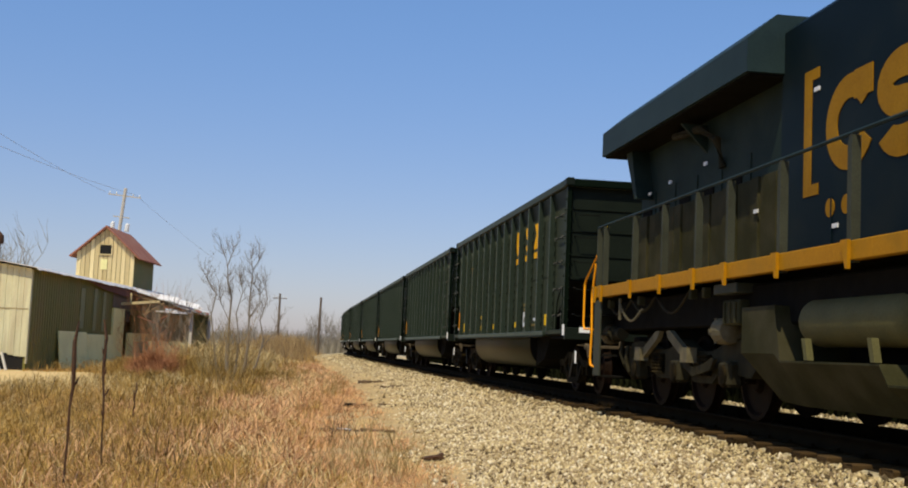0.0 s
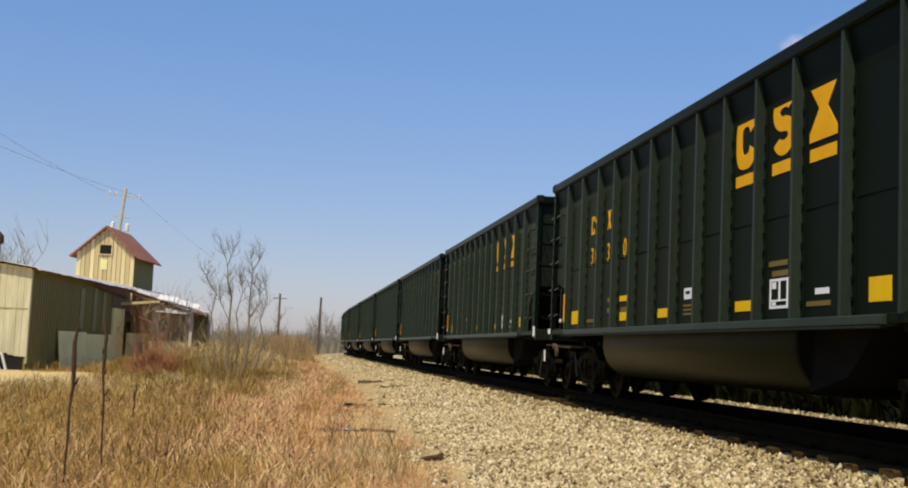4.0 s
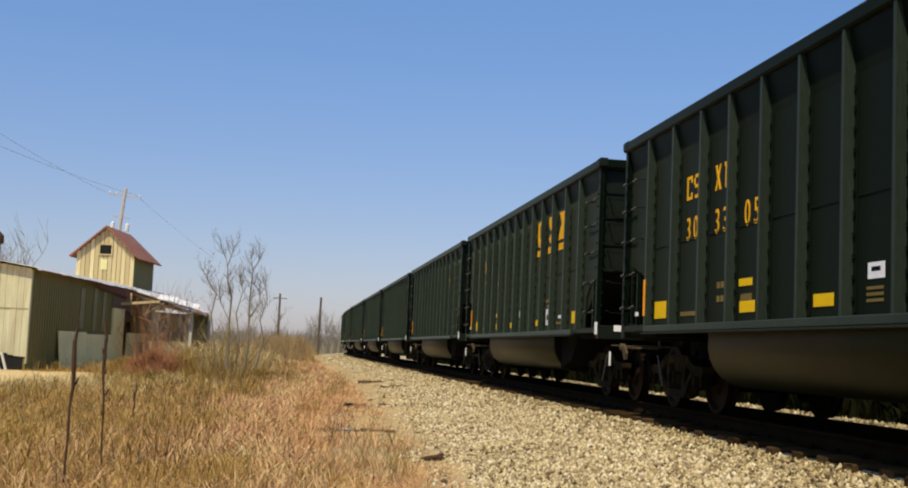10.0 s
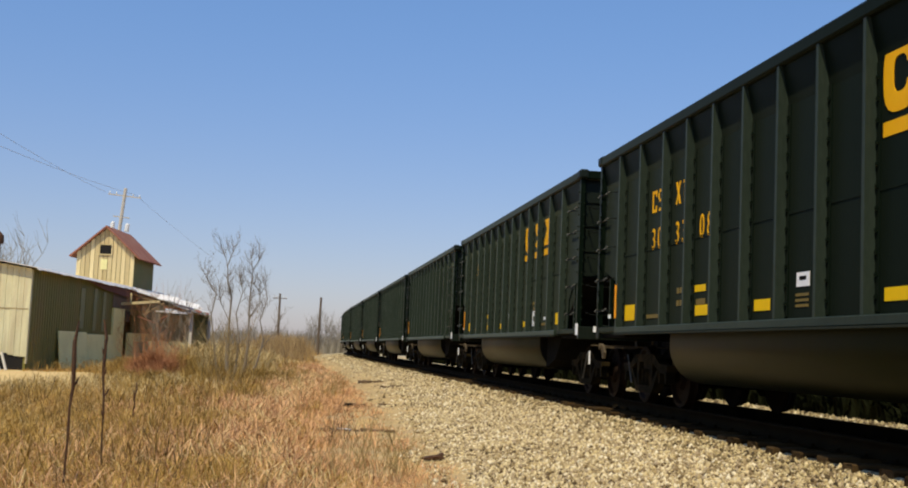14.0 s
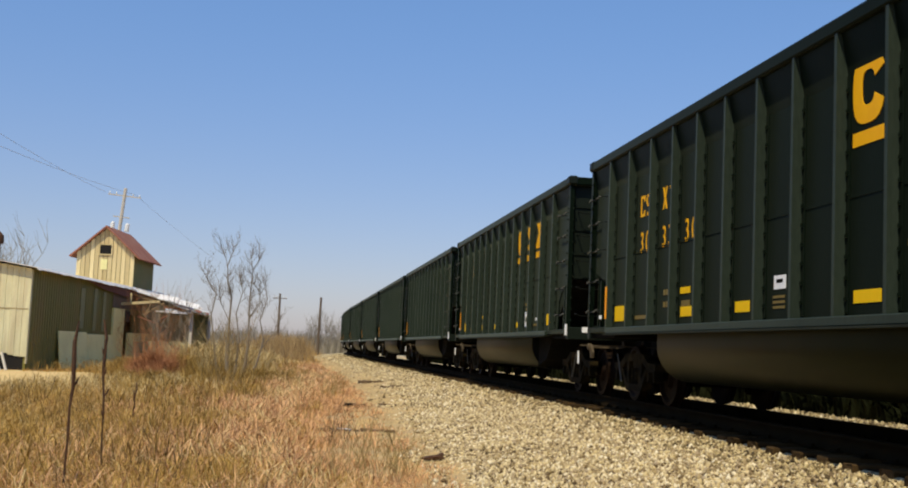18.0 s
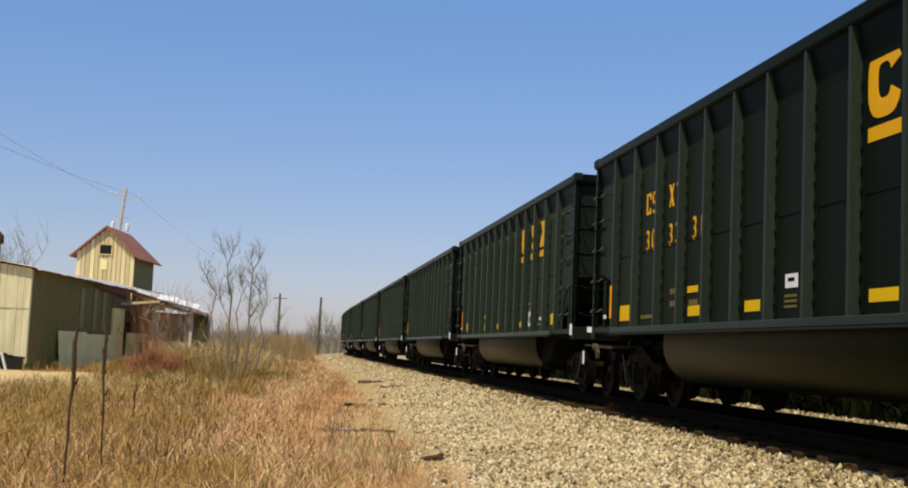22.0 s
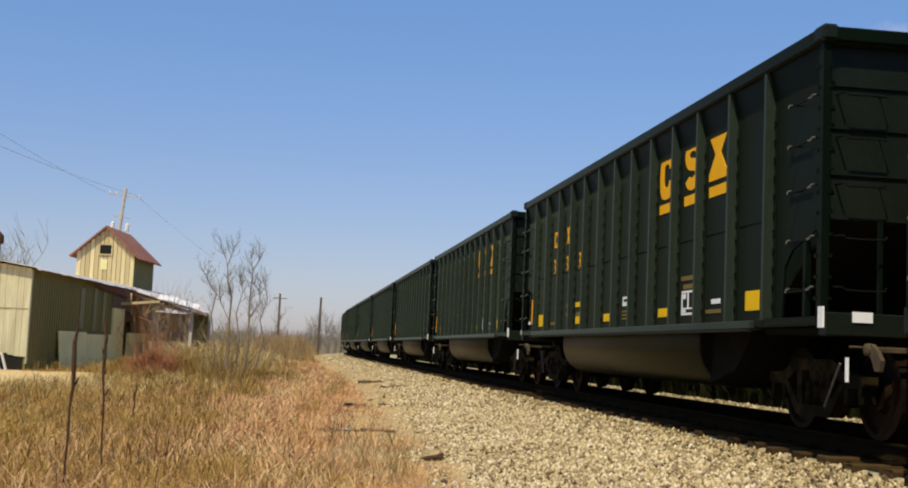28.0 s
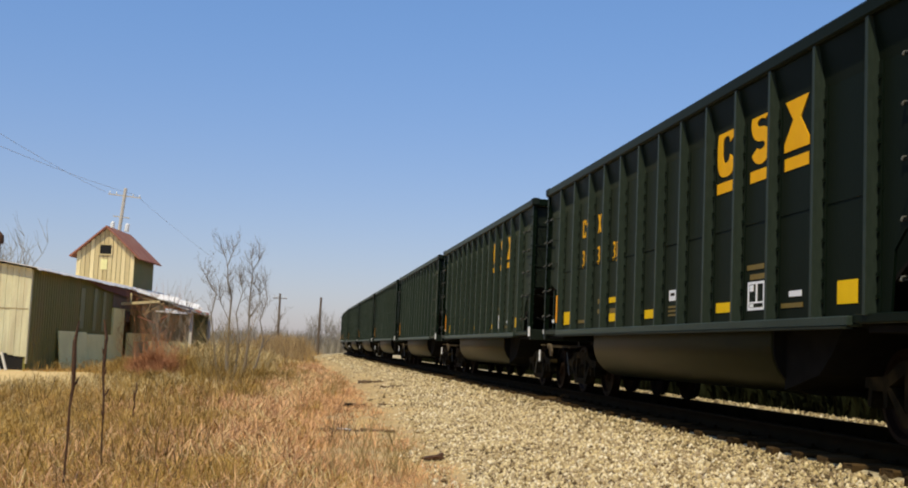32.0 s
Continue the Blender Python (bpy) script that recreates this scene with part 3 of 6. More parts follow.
def build_grass():
    g = np.random.default_rng(9)
    X, Y, H = [], [], []
    for n, y0, y1, spread in ((95000, 6.5, 20, 0.12), (75000, 20, 45, 0.2), (50000, 45, 110, 0.3), (14000, 110, 260, 0.4)):
        y = y0 + (y1 - y0) * g.random(n) ** 0.85
        lo = -6.545 - 0.27 * y - 1.0
        x = lo + (grass_edge(y) - lo) * g.random(n) ** 0.9
        # clumps
        cx, cy = np.round(x / spread / 3) * spread * 3, np.round(y / spread / 3) * spread * 3
        pull = g.random(n) * 0.6
        x, y = x + (cx + 0.3 * np.sin(cy * 7) - x) * pull, y + (cy + 0.3 * np.sin(cx * 9) - y) * pull
        X.append(x), Y.append(y)
    yb = g.uniform(-12, 9, 26000)
    X.append(grass_edge(yb) - 0.3 - 9 * g.random(26000)), Y.append(yb)
    x, y = np.concatenate(X), np.concatenate(Y)
    far_off = (x + 6.545) ** 2 + y ** 2 > 1.3 ** 2
    x, y = x[far_off], y[far_off]
    edge = grass_edge(y) - x
    ok = (edge > 0) & (((x + 22.5) / 9.3) ** 2 + ((y - 43.5) / 15.0) ** 2 > 1)
    ok &= ~((x < -16.2) & (y > 60))
    x, y, edge = x[ok], y[ok], edge[ok]
    patch = 0.8 + 0.28 * lumps(x, y, 1.4) + 0.22 * lumps(x, y, 0.45, 2.0)
    h = g.uniform(0.18, 0.55, len(x)) * patch * np.interp(edge, [0, 0.8, 2.4], [0.3, 0.65, 1.0]) * np.interp(y, [8, 14, 24, 60], [0.95, 1.0, 1.25, 1.4])
    h *= np.interp(((x + 22.5) / 9.3) ** 2 + ((y - 43.5) / 15.0) ** 2, [1.0, 2.2], [0.2, 1.0])
    thin = g.random(len(x)) < np.interp(edge, [0, 0.5, 1.4], [0.2, 0.6, 1.0]) * np.where(patch > 0.5, 1.0, 0.5)
    x, y, h = x[thin], y[thin], h[thin]
    blades("dry_grass", x, y, h, np.interp(y, [2, 6, 7, 20, 60, 200], [0.006, 0.005, 0.0042, 0.0072, 0.015, 0.04]) * g.uniform(0.5, 1.6, len(x)), np.full(len(x), 1.3), M_GRASS, 2,
           "tall dry golden and pinkish winter grass beside the track", droop=0.5)


def build_forbs():
    """Dark dead forbs, in small twiggy clumps that mottle the grass."""
    g = np.random.default_rng(71)
    m = 260
    cy = 8 + 44 * g.random(m) ** 1.25
    cx = grass_edge(cy) - 0.7 - 8.5 * g.random(m)
    ok = ((cx + 22.5) / 9.3) ** 2 + ((cy - 43.5) / 15.0) ** 2 > 1.5
    cx, cy = cx[ok], cy[ok]
    k = 26
    size = np.repeat(g.uniform(0.5, 1.25, len(cx)), k)
    x, y = np.repeat(cx, k) + 0.10 * size * g.normal(0, 1, len(cx) * k), np.repeat(cy, k) + 0.14 * size * g.normal(0, 1, len(cx) * k)
    h = size * g.uniform(0.25, 0.62, len(x))
    blades("dead_forbs", x, y, h, np.interp(y, [7, 20, 60], [0.003, 0.005, 0.010]) * g.uniform(0.6, 1.3, len(x)), np.full(len(x), 0.9), M_FORB, 19, "dark brown dead forbs scattered in the dry grass", "weed", 0.25)


def build_strip_tufts():
    """Short sparse tufts on the bare strip between the grass and the stones."""
    g = np.random.default_rng(61)
    n = 80000
    y = 8 + 52 * g.random(n) ** 1.3
    x = grass_edge(y) + g.uniform(-0.5, 1.8, n)
    ok = lumps(x, y, 0.55, 4.0) > g.uniform(-0.6, 0.8, n) + np.interp(x - grass_edge(y), [-0.5, 0.4, 1.8], [-0.6, 0.0, 0.5])
    ok &= x < stone_edge(y)
    x, y = x[ok], y[ok]
    h = g.uniform(0.05, 0.26, len(x)) * np.interp(x - grass_edge(y), [0, 1.4], [1.0, 0.55])
    blades("strip_tufts", x, y, h, np.interp(y, [8, 20, 60], [0.0028, 0.005, 0.012]) * g.uniform(0.6, 1.4, len(x)), np.full(len(x), 1.2), M_BROOM, 12, "short sparse dry tufts on the bare strip beside the stones", droop=0.4)


def build_weeds():
    """Pinkish broom grass near the stones, olive-brown weeds further out, and bent pale straw among them."""
    g = np.random.default_rng(41)
    for name, n, mat, label, lo, hi, h0, h1, y1, lean, droop, size in (
            ("broom_grass", 46000, M_BROOM, "pinkish broom grass with pale bent stems", 0.35, 3.6, 0.22, 0.62, 60, 1.4, 0.45, 1.2),
            ("brown_weeds", 92000, M_WEED, "olive-brown dead weeds among the grass", 1.5, 14.0, 0.22, 0.72, 60, 0.8, 0.3, 1.6),
            ("pale_stems", 17000, M_STRAW, "bright pale bent straw stems", 0.5, 9.0, 0.28, 0.66, 45, 2.0, 0.62, 0.7)):
        y = 6.5 + (y1 - 6.5) * g.random(n) ** 1.4
        x = grass_edge(y) - lo - (hi - lo) * g.random(n) ** 1.2
        cl = lumps(x, y, size, lean)
        ok = (cl > g.uniform(-0.6, 0.4, n)) & (((x + 22.5) / 9.3) ** 2 + ((y - 43.5) / 15.0) ** 2 > 1.3)
        x, y, cl = x[ok], y[ok], cl[ok]
        h = g.uniform(h0, h1, len(x)) * (0.85 + 0.35 * np.clip(cl, 0, 1)) * np.interp(y, [10, 30, 60], [1.0, 1.15, 1.3])
        blades(name, x, y, h, np.interp(y, [7, 20, 60], [0.0040, 0.0066, 0.013]) * g.uniform(0.5, 1.6, len(x)), np.full(len(x), lean), mat, 7, label, droop=droop)


def build_far_straw():
    """Pale straw standing among the weeds further up the line."""
    g = np.random.default_rng(43)
    n = 26000
    y = 27 + 45 * g.random(n)
    x = grass_edge(y) - 0.5 - 10.5 * g.random(n) ** 1.1
    ok = (lumps(x, y, 1.5, 3.0) > g.uniform(-0.9, 0.3, n)) & (((x + 22.5) / 9.3) ** 2 + ((y - 43.5) / 15.0) ** 2 > 1.3) & ~((x < -15.0) & (y > 58))
    x, y = x[ok], y[ok]
    h = g.uniform(0.4, 0.85, len(x)) * np.interp(grass_edge(y) - x, [0.5, 2.5], [0.6, 1.0])
    blades("far_straw", x, y, h, np.interp(y, [27, 70], [0.008, 0.016]) * g.uniform(0.6, 1.4, len(x)), np.full(len(x), 1.2), M_STRAW, 44, "pale dry straw among weeds up the line", droop=0.5)


def thicket(name, spots, n, h0, h1, w, lean, mat, seed, label, droop=0.25):
    """Dense twiggy growth in rounded heaps; spots give x, y, reach and height of each heap."""
    g = np.random.default_rng(seed)
    X, Y, H = [], [], []
    for cx, cy, reach, tall in spots:
        d = np.abs(g.normal(0, 0.5, n))
        a = g.uniform(0, 6.28, n)
        X.append(cx + reach * d * np.cos(a)), Y.append(cy + 1.3 * reach * d * np.sin(a))
        H.append(tall * g.uniform(h0, h1, n) * np.clip(1.1 - 0.55 * d, 0.25, 1))
    x, y, h = (np.concatenate(q) for q in (X, Y, H))
    return blades(name, x, y, h, w * g.uniform(0.5, 1.4, len(x)), np.full(len(x), lean), mat, seed, label, "brush", droop)


def build_thickets():
    thicket("red_brown_thicket", ((-11.2, 42.0, 0.8, 1.45), (-10.6, 41.0, 0.8, 1.1), (-11.7, 43.2, 0.7, 1.2), (-11.0, 40.0, 0.7, 0.8)), 2600, 0.35, 1.0, 0.012, 0.75, M_REDTWIG, 51,
            "reddish-brown dead weed thicket in the grass")
    thicket("olive_thicket", ((-10.2, 43.0, 1.2, 1.25), (-9.4, 41.0, 1.2, 1.35), (-8.6, 38.5, 1.1, 1.1), (-11.0, 50.0, 1.5, 1.3), (-13.4, 52.0, 1.2, 1.0), (-9.2, 35.5, 1.0, 1.0), (-10.5, 36.0, 1.1, 0.85), (-13.9, 56.0, 1.2, 1.1),
            (-9.9, 48.0, 1.2, 1.1), (-7.4, 35.0, 0.9, 0.9), (-12.2, 41.0, 1.2, 0.8), (-8.6, 34.2, 0.9, 1.0), (-7.9, 33.6, 0.8, 0.8)), 1800, 0.3, 1.0, 0.010, 0.7, M_WEED, 52, "olive-brown tangle of dead weeds before the lean-to")
    thicket("yellow_leaf_thicket", ((-8.9, 39.5, 0.7, 1.45), (-8.2, 41.5, 0.9, 1.4), (-9.4, 42.5, 0.7, 1.45), (-7.5, 43.0, 0.9, 1.25), (-9.0, 47.0, 1.4, 1.4)), 330, 0.6, 1.0, 0.018, 0.6, M_STRAW, 53,
            "pale yellow dead grass heads in a low thicket", 0.1)
    thicket("straw_bank", ((-11.3, 57.0, 1.0, 1.95), (-10.3, 57.5, 1.0, 1.95), (-9.4, 58.0, 1.0, 1.85), (-8.5, 58.0, 1.0, 1.7), (-7.6, 57.5, 0.9, 1.4)), 520, 0.6, 1.0, 0.022, 0.8, M_STRAW, 54,
            "bank of tall pale straw before the brush", 0.3)


def build_brush():
    """A thicket of bare brush along the foot of the bank, further up the line, highest where it closes the view."""
    g = np.random.default_rng(23)
    n = 15000
    y = 62 + 103 * g.random(n)
    c = np.round(y / 5) * 5
    off = 3.4 + 3.2 * np.abs(np.sin(c * 1.7)) + g.normal(0, 1.1, n)
    x = grass_edge(y) + 1.2 - np.clip(off, 1.4, 14)
    h = g.uniform(0.35, 1.0, n) * (0.75 + 0.75 * np.abs(np.sin(c * 0.9 + 1))) * np.interp(y, [62, 90, 115, 165], [0.5, 1.15, 2.0, 2.1]) * np.interp(off, [1.4, 3.0], [0.45, 1.0])
    blades("bare_brush", x, y, h, g.uniform(0.006, 0.02, n), np.full(n, 0.5), M_BRUSH, 3, "grey-brown leafless brush beside the far track", "brush", 0.1)


# ---------------------------------------------------------------- hopper gondola cars
HALF, ENDY = 1.5, 7.25
RIBS = [6.04, 4.95, 3.87, 2.90, 1.94, 0.97, 0.0, -0.95, -1.91, -2.88, -3.86, -4.95, -6.03]
TAIL = 0.16    # the leading end is this much longer than the trailing one


def rib_mesh():
    """A narrow upright post; its faces are dusty, the bolted flanges beside it are black like the side."""
    bm = bmesh.new()
    prism(bm, [(-1.5, 1.17), (-1.618, 1.17), (-1.618, 3.83), (-1.5, 3.83)], "y", -0.028, 0.028)
    for f in bm.faces:
        f.material_index = 1
    n = len(bm.faces)
    box(bm, -1.512, -1.5, 0.024, 0.10, 1.2, 3.42)
    box(bm, -1.512, -1.5, -0.10, -0.024, 1.2, 3.42)
    for k in range(11):
        for s in (-1, 1):
            z = 1.33 + 0.195 * k
            box(bm, -1.534, -1.512, s * 0.065 - 0.016, s * 0.065 + 0.016, z - 0.016, z + 0.016)
    bm.faces.ensure_lookup_table()
    for f in bm.faces[n:]:
        f.material_index = 0
    me = mesh_of("rib", bm, M_CAR)
    me.materials.append(M_RIB)
    return me


def wheelset_mesh(r=0.457, gauge=0.753):
    bm = bmesh.new()
    for s in (-1, 1):
        c = s * gauge
        lathe(bm, [(0.09, c + s * 0.09), (0.16, c + s * 0.085), (0.2, c + s * 0.03), (r - 0.1, c + s * 0.02), (r - 0.06, c + s * 0.065), (r - 0.005, c + s * 0.06),
                   (r, c - s * 0.02), (r + 0.025, c - s * 0.055), (r + 0.02, c - s * 0.075), (r - 0.07, c - s * 0.075), (0.18, c - s * 0.05), (0.1, c - s * 0.1)], "x", n=24)
    lathe(bm, [(0.085, -gauge - 0.2), (0.085, gauge + 0.2)], "x", n=10)
    for s in (-1, 1):
        for k in range(3):
            a = k * 2.094
            box(bm, s * (gauge + 0.205) - 0.02, s * (gauge + 0.205) + 0.02, math.cos(a) * 0.05 - 0.015, math.cos(a) * 0.05 + 0.015, math.sin(a) * 0.05 - 0.015, math.sin(a) * 0.05 + 0.015)
    return mesh_of("wheelset", bm, M_WHEEL)


def side_frame_mesh():
    bm = bmesh.new()
    def bar(pts, x0, x1):
        prism(bm, pts, "x", x0, x1)
    bar([(-1.12, 0.62), (-0.75, 0.64), (-0.45, 0.78), (0.45, 0.78), (0.75, 0.64), (1.12, 0.62), (1.12, 0.52), (0.7, 0.53), (0.4, 0.66), (-0.4, 0.66), (-0.7, 0.53), (-1.12, 0.52)], -0.075, 0.075)
    bar([(-0.72, 0.54), (-0.62, 0.54), (-0.33, 0.30), (0.33, 0.30), (0.62, 0.54), (0.72, 0.54), (0.4, 0.19), (-0.4, 0.19)], -0.08, 0.08)
    for s in (-1, 1):
        box(bm, -0.07, 0.07, s * 0.34 - 0.06, s * 0.34 + 0.06, 0.25, 0.7)
        bar([(s * 0.89 - 0.17, 0.55), (s * 0.89 + 0.17, 0.55), (s * 0.89 + 0.19, 0.36), (s * 0.89 + 0.12, 0.34), (s * 0.89 + 0.1, 0.5), (s * 0.89 - 0.1, 0.5), (s * 0.89 - 0.12, 0.34), (s * 0.89 - 0.19, 0.36)], -0.07, 0.07)
    return mesh_of("side_frame", bm, M_TRUCK)


def spring_mesh():
    bm = bmesh.new()
    for oy in (-0.18, 0.0, 0.18):
        prof = []
        for k in range(9):
            prof += [(0.07, 0.3 + k * 0.03), (0.055, 0.315 + k * 0.03)]
        lathe(bm, prof, "z", (0, oy, 0), 10)
    return mesh_of("spring_nest", bm, M_TRUCK)


def double_bend(y, z, w, h, thick, x0, x1):
    """A flat band that bends one way and then the other, standing in the y, z plane."""
    bm = bmesh.new()
    b = h / 4 + thick / 4
    a = w / 2
    path = []
    for k in range(15):
        t = math.radians(25 + 245 * k / 14)
        path.append((t, (a - thick / 2) * math.cos(t), h / 2 - b + (b - thick / 2) * math.sin(t), 1))
    for k in range(1, 15):
        t = math.radians(90 - 245 * k / 14)
        path.append((t, (a - thick / 2) * math.cos(t), b - h / 2 + (b - thick / 2) * math.sin(t), -1))
    rings = []
    for t, u, v, q in path:
        c, d = math.cos(t) * thick / 2 * q, math.sin(t) * thick / 2 * q
        rings.append([bm.verts.new((x, y - u - e * c, z + v + e * d)) for x, e in ((x0, 1), (x0, -1), (x1, -1), (x1, 1))])
    for p, r in zip(rings, rings[1:]):
        for i in range(4):
            bm.faces.new((p[i], p[(i + 1) % 4], r[(i + 1) % 4], r[i]))
    bm.faces.new(rings[0])
    bm.faces.new(rings[-1][::-1])
    bmesh.ops.recalc_face_normals(bm, faces=bm.faces)
    return bm


def build_gondola():
    car = tagged(empty("coal_gondola"), "black steel ribbed coal gondola car with yellow lettering", "freight car", group="coal train cars")
    rib = rib_mesh()
    for s in (-1, 1):
        # side sheet, cut away under each end
        bm = bmesh.new()
        prism(bm, [(-7.31, 3.85), (-7.31, 2.1), (-6.52, 1.88), (-6.34, 1.72), (-6.28, 1.15), (6.2, 1.15), (6.24, 1.72), (6.4, 1.88), (7.15, 2.1), (7.15, 3.85)], "x", s * 1.5, s * 1.475)
        box(bm, s * 1.508, s * 1.5, -6.15, 6.15, 2.26, 2.29)
        part("side_sheet", bm, M_CAR, car)
        bm = bmesh.new()
        prism(bm, [(s * 1.499, 3.40), (s * 1.572, 3.825), (s * 1.48, 3.825), (s * 1.48, 3.40)], "y", -7.30, 7.14)
        part("flared_top_sheet", bm, M_CAR, car)
        for y in RIBS:
            part("rib", rib, M_CAR, car, at=pose(0, y, 0, 0, 0, 0 if s < 0 else 180))
        boxes("top_chord", M_CAR, car, (s * 1.54 - 0.09, s * 1.54 + 0.09, -7.42, 7.25, 3.83, 3.985), bevel=0.02)
        boxes("side_sill", M_RIB, car, (s * 1.555 - 0.075, s * 1.555 + 0.075, -5.75, 6.05, 1.075, 1.17), bevel=0.012)
        boxes("sill_flange", M_FLANGE, car, (s * 1.6 - 0.07, s * 1.6 + 0.04, -5.72, 6.02, 1.052, 1.073), label="dusty lower sill flange, painted paler for the sun on it")
        for y0, y1 in ((-7.3, -5.76), (6.06, 7.12)):
            boxes("end_gusset", M_CAR, car, (s * 1.54 - 0.05, s * 1.54 + 0.05, y0, y1, 1.10, 1.185), bevel=0.01)
        # tub, round-bottomed with swept-up ends
        bm = bmesh.new()
        sect = []
        for y, inset in ((-3.66, 0.05), (-3.64, 0.015), (-3.6, 0.0), (3.9, 0.0), (3.96, 0.02), (3.98, 0.06)):
            ring = [(-1.44 + inset, 1.08), (-1.44 + inset, 0.98)]
            for k in range(11):
                a = math.pi / 2 * k / 10
                ring.append((-0.94 - (0.50 - inset) * math.cos(a), 0.90 - (0.50 - inset) * math.sin(a)))
            ring += [(-0.3, 0.40 + inset), (-0.3, 1.08)]
            sect.append([bm.verts.new((-s * p[0] if s > 0 else p[0], y, p[1])) for p in ring])
        fs = []
        for a, b in zip(sect, sect[1:]):
            for k in range(len(a) - 1):
                fs.append(bm.faces.new((a[k], a[k + 1], b[k + 1], b[k])))
        fs += [bm.faces.new(sect[0]), bm.faces.new(sect[-1][::-1])]
        bmesh.ops.recalc_face_normals(bm, faces=fs)
        part("tub", bm, M_TUB, car, "dusty rounded bathtub belly", smooth=True)
        # black wedge and cap over the tub end paint its shade
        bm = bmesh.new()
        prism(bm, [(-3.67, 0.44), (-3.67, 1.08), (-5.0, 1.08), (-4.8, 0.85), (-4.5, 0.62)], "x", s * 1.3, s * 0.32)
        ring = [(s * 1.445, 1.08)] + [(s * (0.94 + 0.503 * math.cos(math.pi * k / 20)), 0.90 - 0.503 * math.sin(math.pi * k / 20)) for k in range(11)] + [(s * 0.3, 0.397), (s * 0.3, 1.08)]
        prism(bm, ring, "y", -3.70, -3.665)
        part("tub_end", bm, M_SHADE, car, "black cap and wedge painted for the shaded tub end")
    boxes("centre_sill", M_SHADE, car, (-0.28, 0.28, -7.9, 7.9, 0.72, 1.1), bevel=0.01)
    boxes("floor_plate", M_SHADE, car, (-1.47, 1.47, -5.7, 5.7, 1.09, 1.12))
    for s in (-1, 1):
        e = TAIL if s < 0 else 0.0
        # end sheet takes its shade from the near-black paint
        bm = bmesh.new()
        box(bm, -1.48, 1.48, s * (7.13 + e), s * (7.16 + e), 2.1, 3.85)
        part("end_sheet", bm, M_ENDS, car, "end sheet painted near black for its shade")
        for z in (2.12, 2.55, 3.0, 3.42):
            boxes("end_stiffener", M_ENDS, car, (-1.48, 1.48, min(s * (7.16 + e), s * (7.185 + e)), max(s * (7.16 + e), s * (7.185 + e)), z, z + 0.05))
        # black colour paints the shade in the open car end
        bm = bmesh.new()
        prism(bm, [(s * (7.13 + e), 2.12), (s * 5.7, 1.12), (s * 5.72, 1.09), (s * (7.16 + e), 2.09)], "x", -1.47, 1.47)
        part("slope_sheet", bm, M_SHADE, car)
        boxes("end_chord", M_CAR, car, (-1.62, 1.62, s * (7.2 + e) - 0.1, s * (7.2 + e) + 0.1, 3.83, 3.98), bevel=0.02)
        for q in (-1, 1):
            boxes("corner_cap", M_ENDS, car, (q * 1.555 - 0.085, q * 1.555 + 0.085, s * (7.2 + e) - 0.12, s * (7.2 + e) + 0.12, 3.835, 4.0), bevel=0.03)
        boxes("end_sill", M_ENDS, car, (-1.58, 1.58, s * (7.25 + e) - 0.08, s * (7.25 + e) + 0.08, 1.0, 1.22), bevel=0.01)
        boxes("end_platform", M_SHADE, car, (-1.5, 1.5, min(s * 5.9, s * (7.18 + e)), max(s * 5.9, s * (7.18 + e)), 1.02, 1.08))
        for q in (-1, 1):
            bm = bmesh.new()
            box(bm, q * 1.56 - 0.04, q * 1.56 + 0.04, s * (7.2 + e) - 0.05, s * (7.2 + e) + 0.05, 1.2, 3.84)
            for k in range(12):
                z = 1.35 + k * 0.205
                box(bm, q * 1.605 - 0.012, q * 1.605 + 0.012, s * (7.15 + e) - 0.02, s * (7.15 + e) + 0.02, z - 0.018, z + 0.018)
                box(bm, q * 1.52 - 0.016, q * 1.52 + 0.016, s * (7.275 + e) - 0.012, s * (7.275 + e) + 0.012, z - 0.014, z + 0.014)
            part("corner_post", bm, M_CAR, car)
            # brace inside the open end, rungs on side and end
            bm = bmesh.new()
            box(bm, q * 1.5 - 0.03, q * 1.5 + 0.03, s * (6.72 + e) - 0.03, s * (6.72 + e) + 0.03, 1.1, 1.95)
            part("end_brace", bm, M_CAR, car)
            for z in (1.43, 1.92, 2.42, 2.88, 3.30):
                bm = bmesh.new()
                y0, y1 = s * (6.58 + e), s * (7.12 + e)
                pipe(bm, [(q * 1.5, y0, z + 0.04), (q * 1.63, y0, z + 0.03), (q * 1.66, y0 + s * 0.03, z), (q * 1.66, y1 - s * 0.03, z), (q * 1.63, y1, z + 0.03), (q * 1.5, y1, z + 0.04)], 0.011, 5)
                part("side_rung", bm, M_RUNG, car)
                if q < 0:
                    for yb, d in ((y0, s), (y1, -s)):
                        # short pale piece paints the glint on each bend
                        bm = bmesh.new()
                        pipe(bm, [(-1.62, yb, z + 0.032), (-1.645, yb, z + 0.028), (-1.668, yb + d * 0.02, z), (-1.67, yb + d * 0.04, z)], 0.0125, 5)
                        part("rung_bend", bm, M_WORNGLINT, car, "worn rung bend painted pale for its glint")
                bm = bmesh.new()
                ye = s * (7.36 + e)
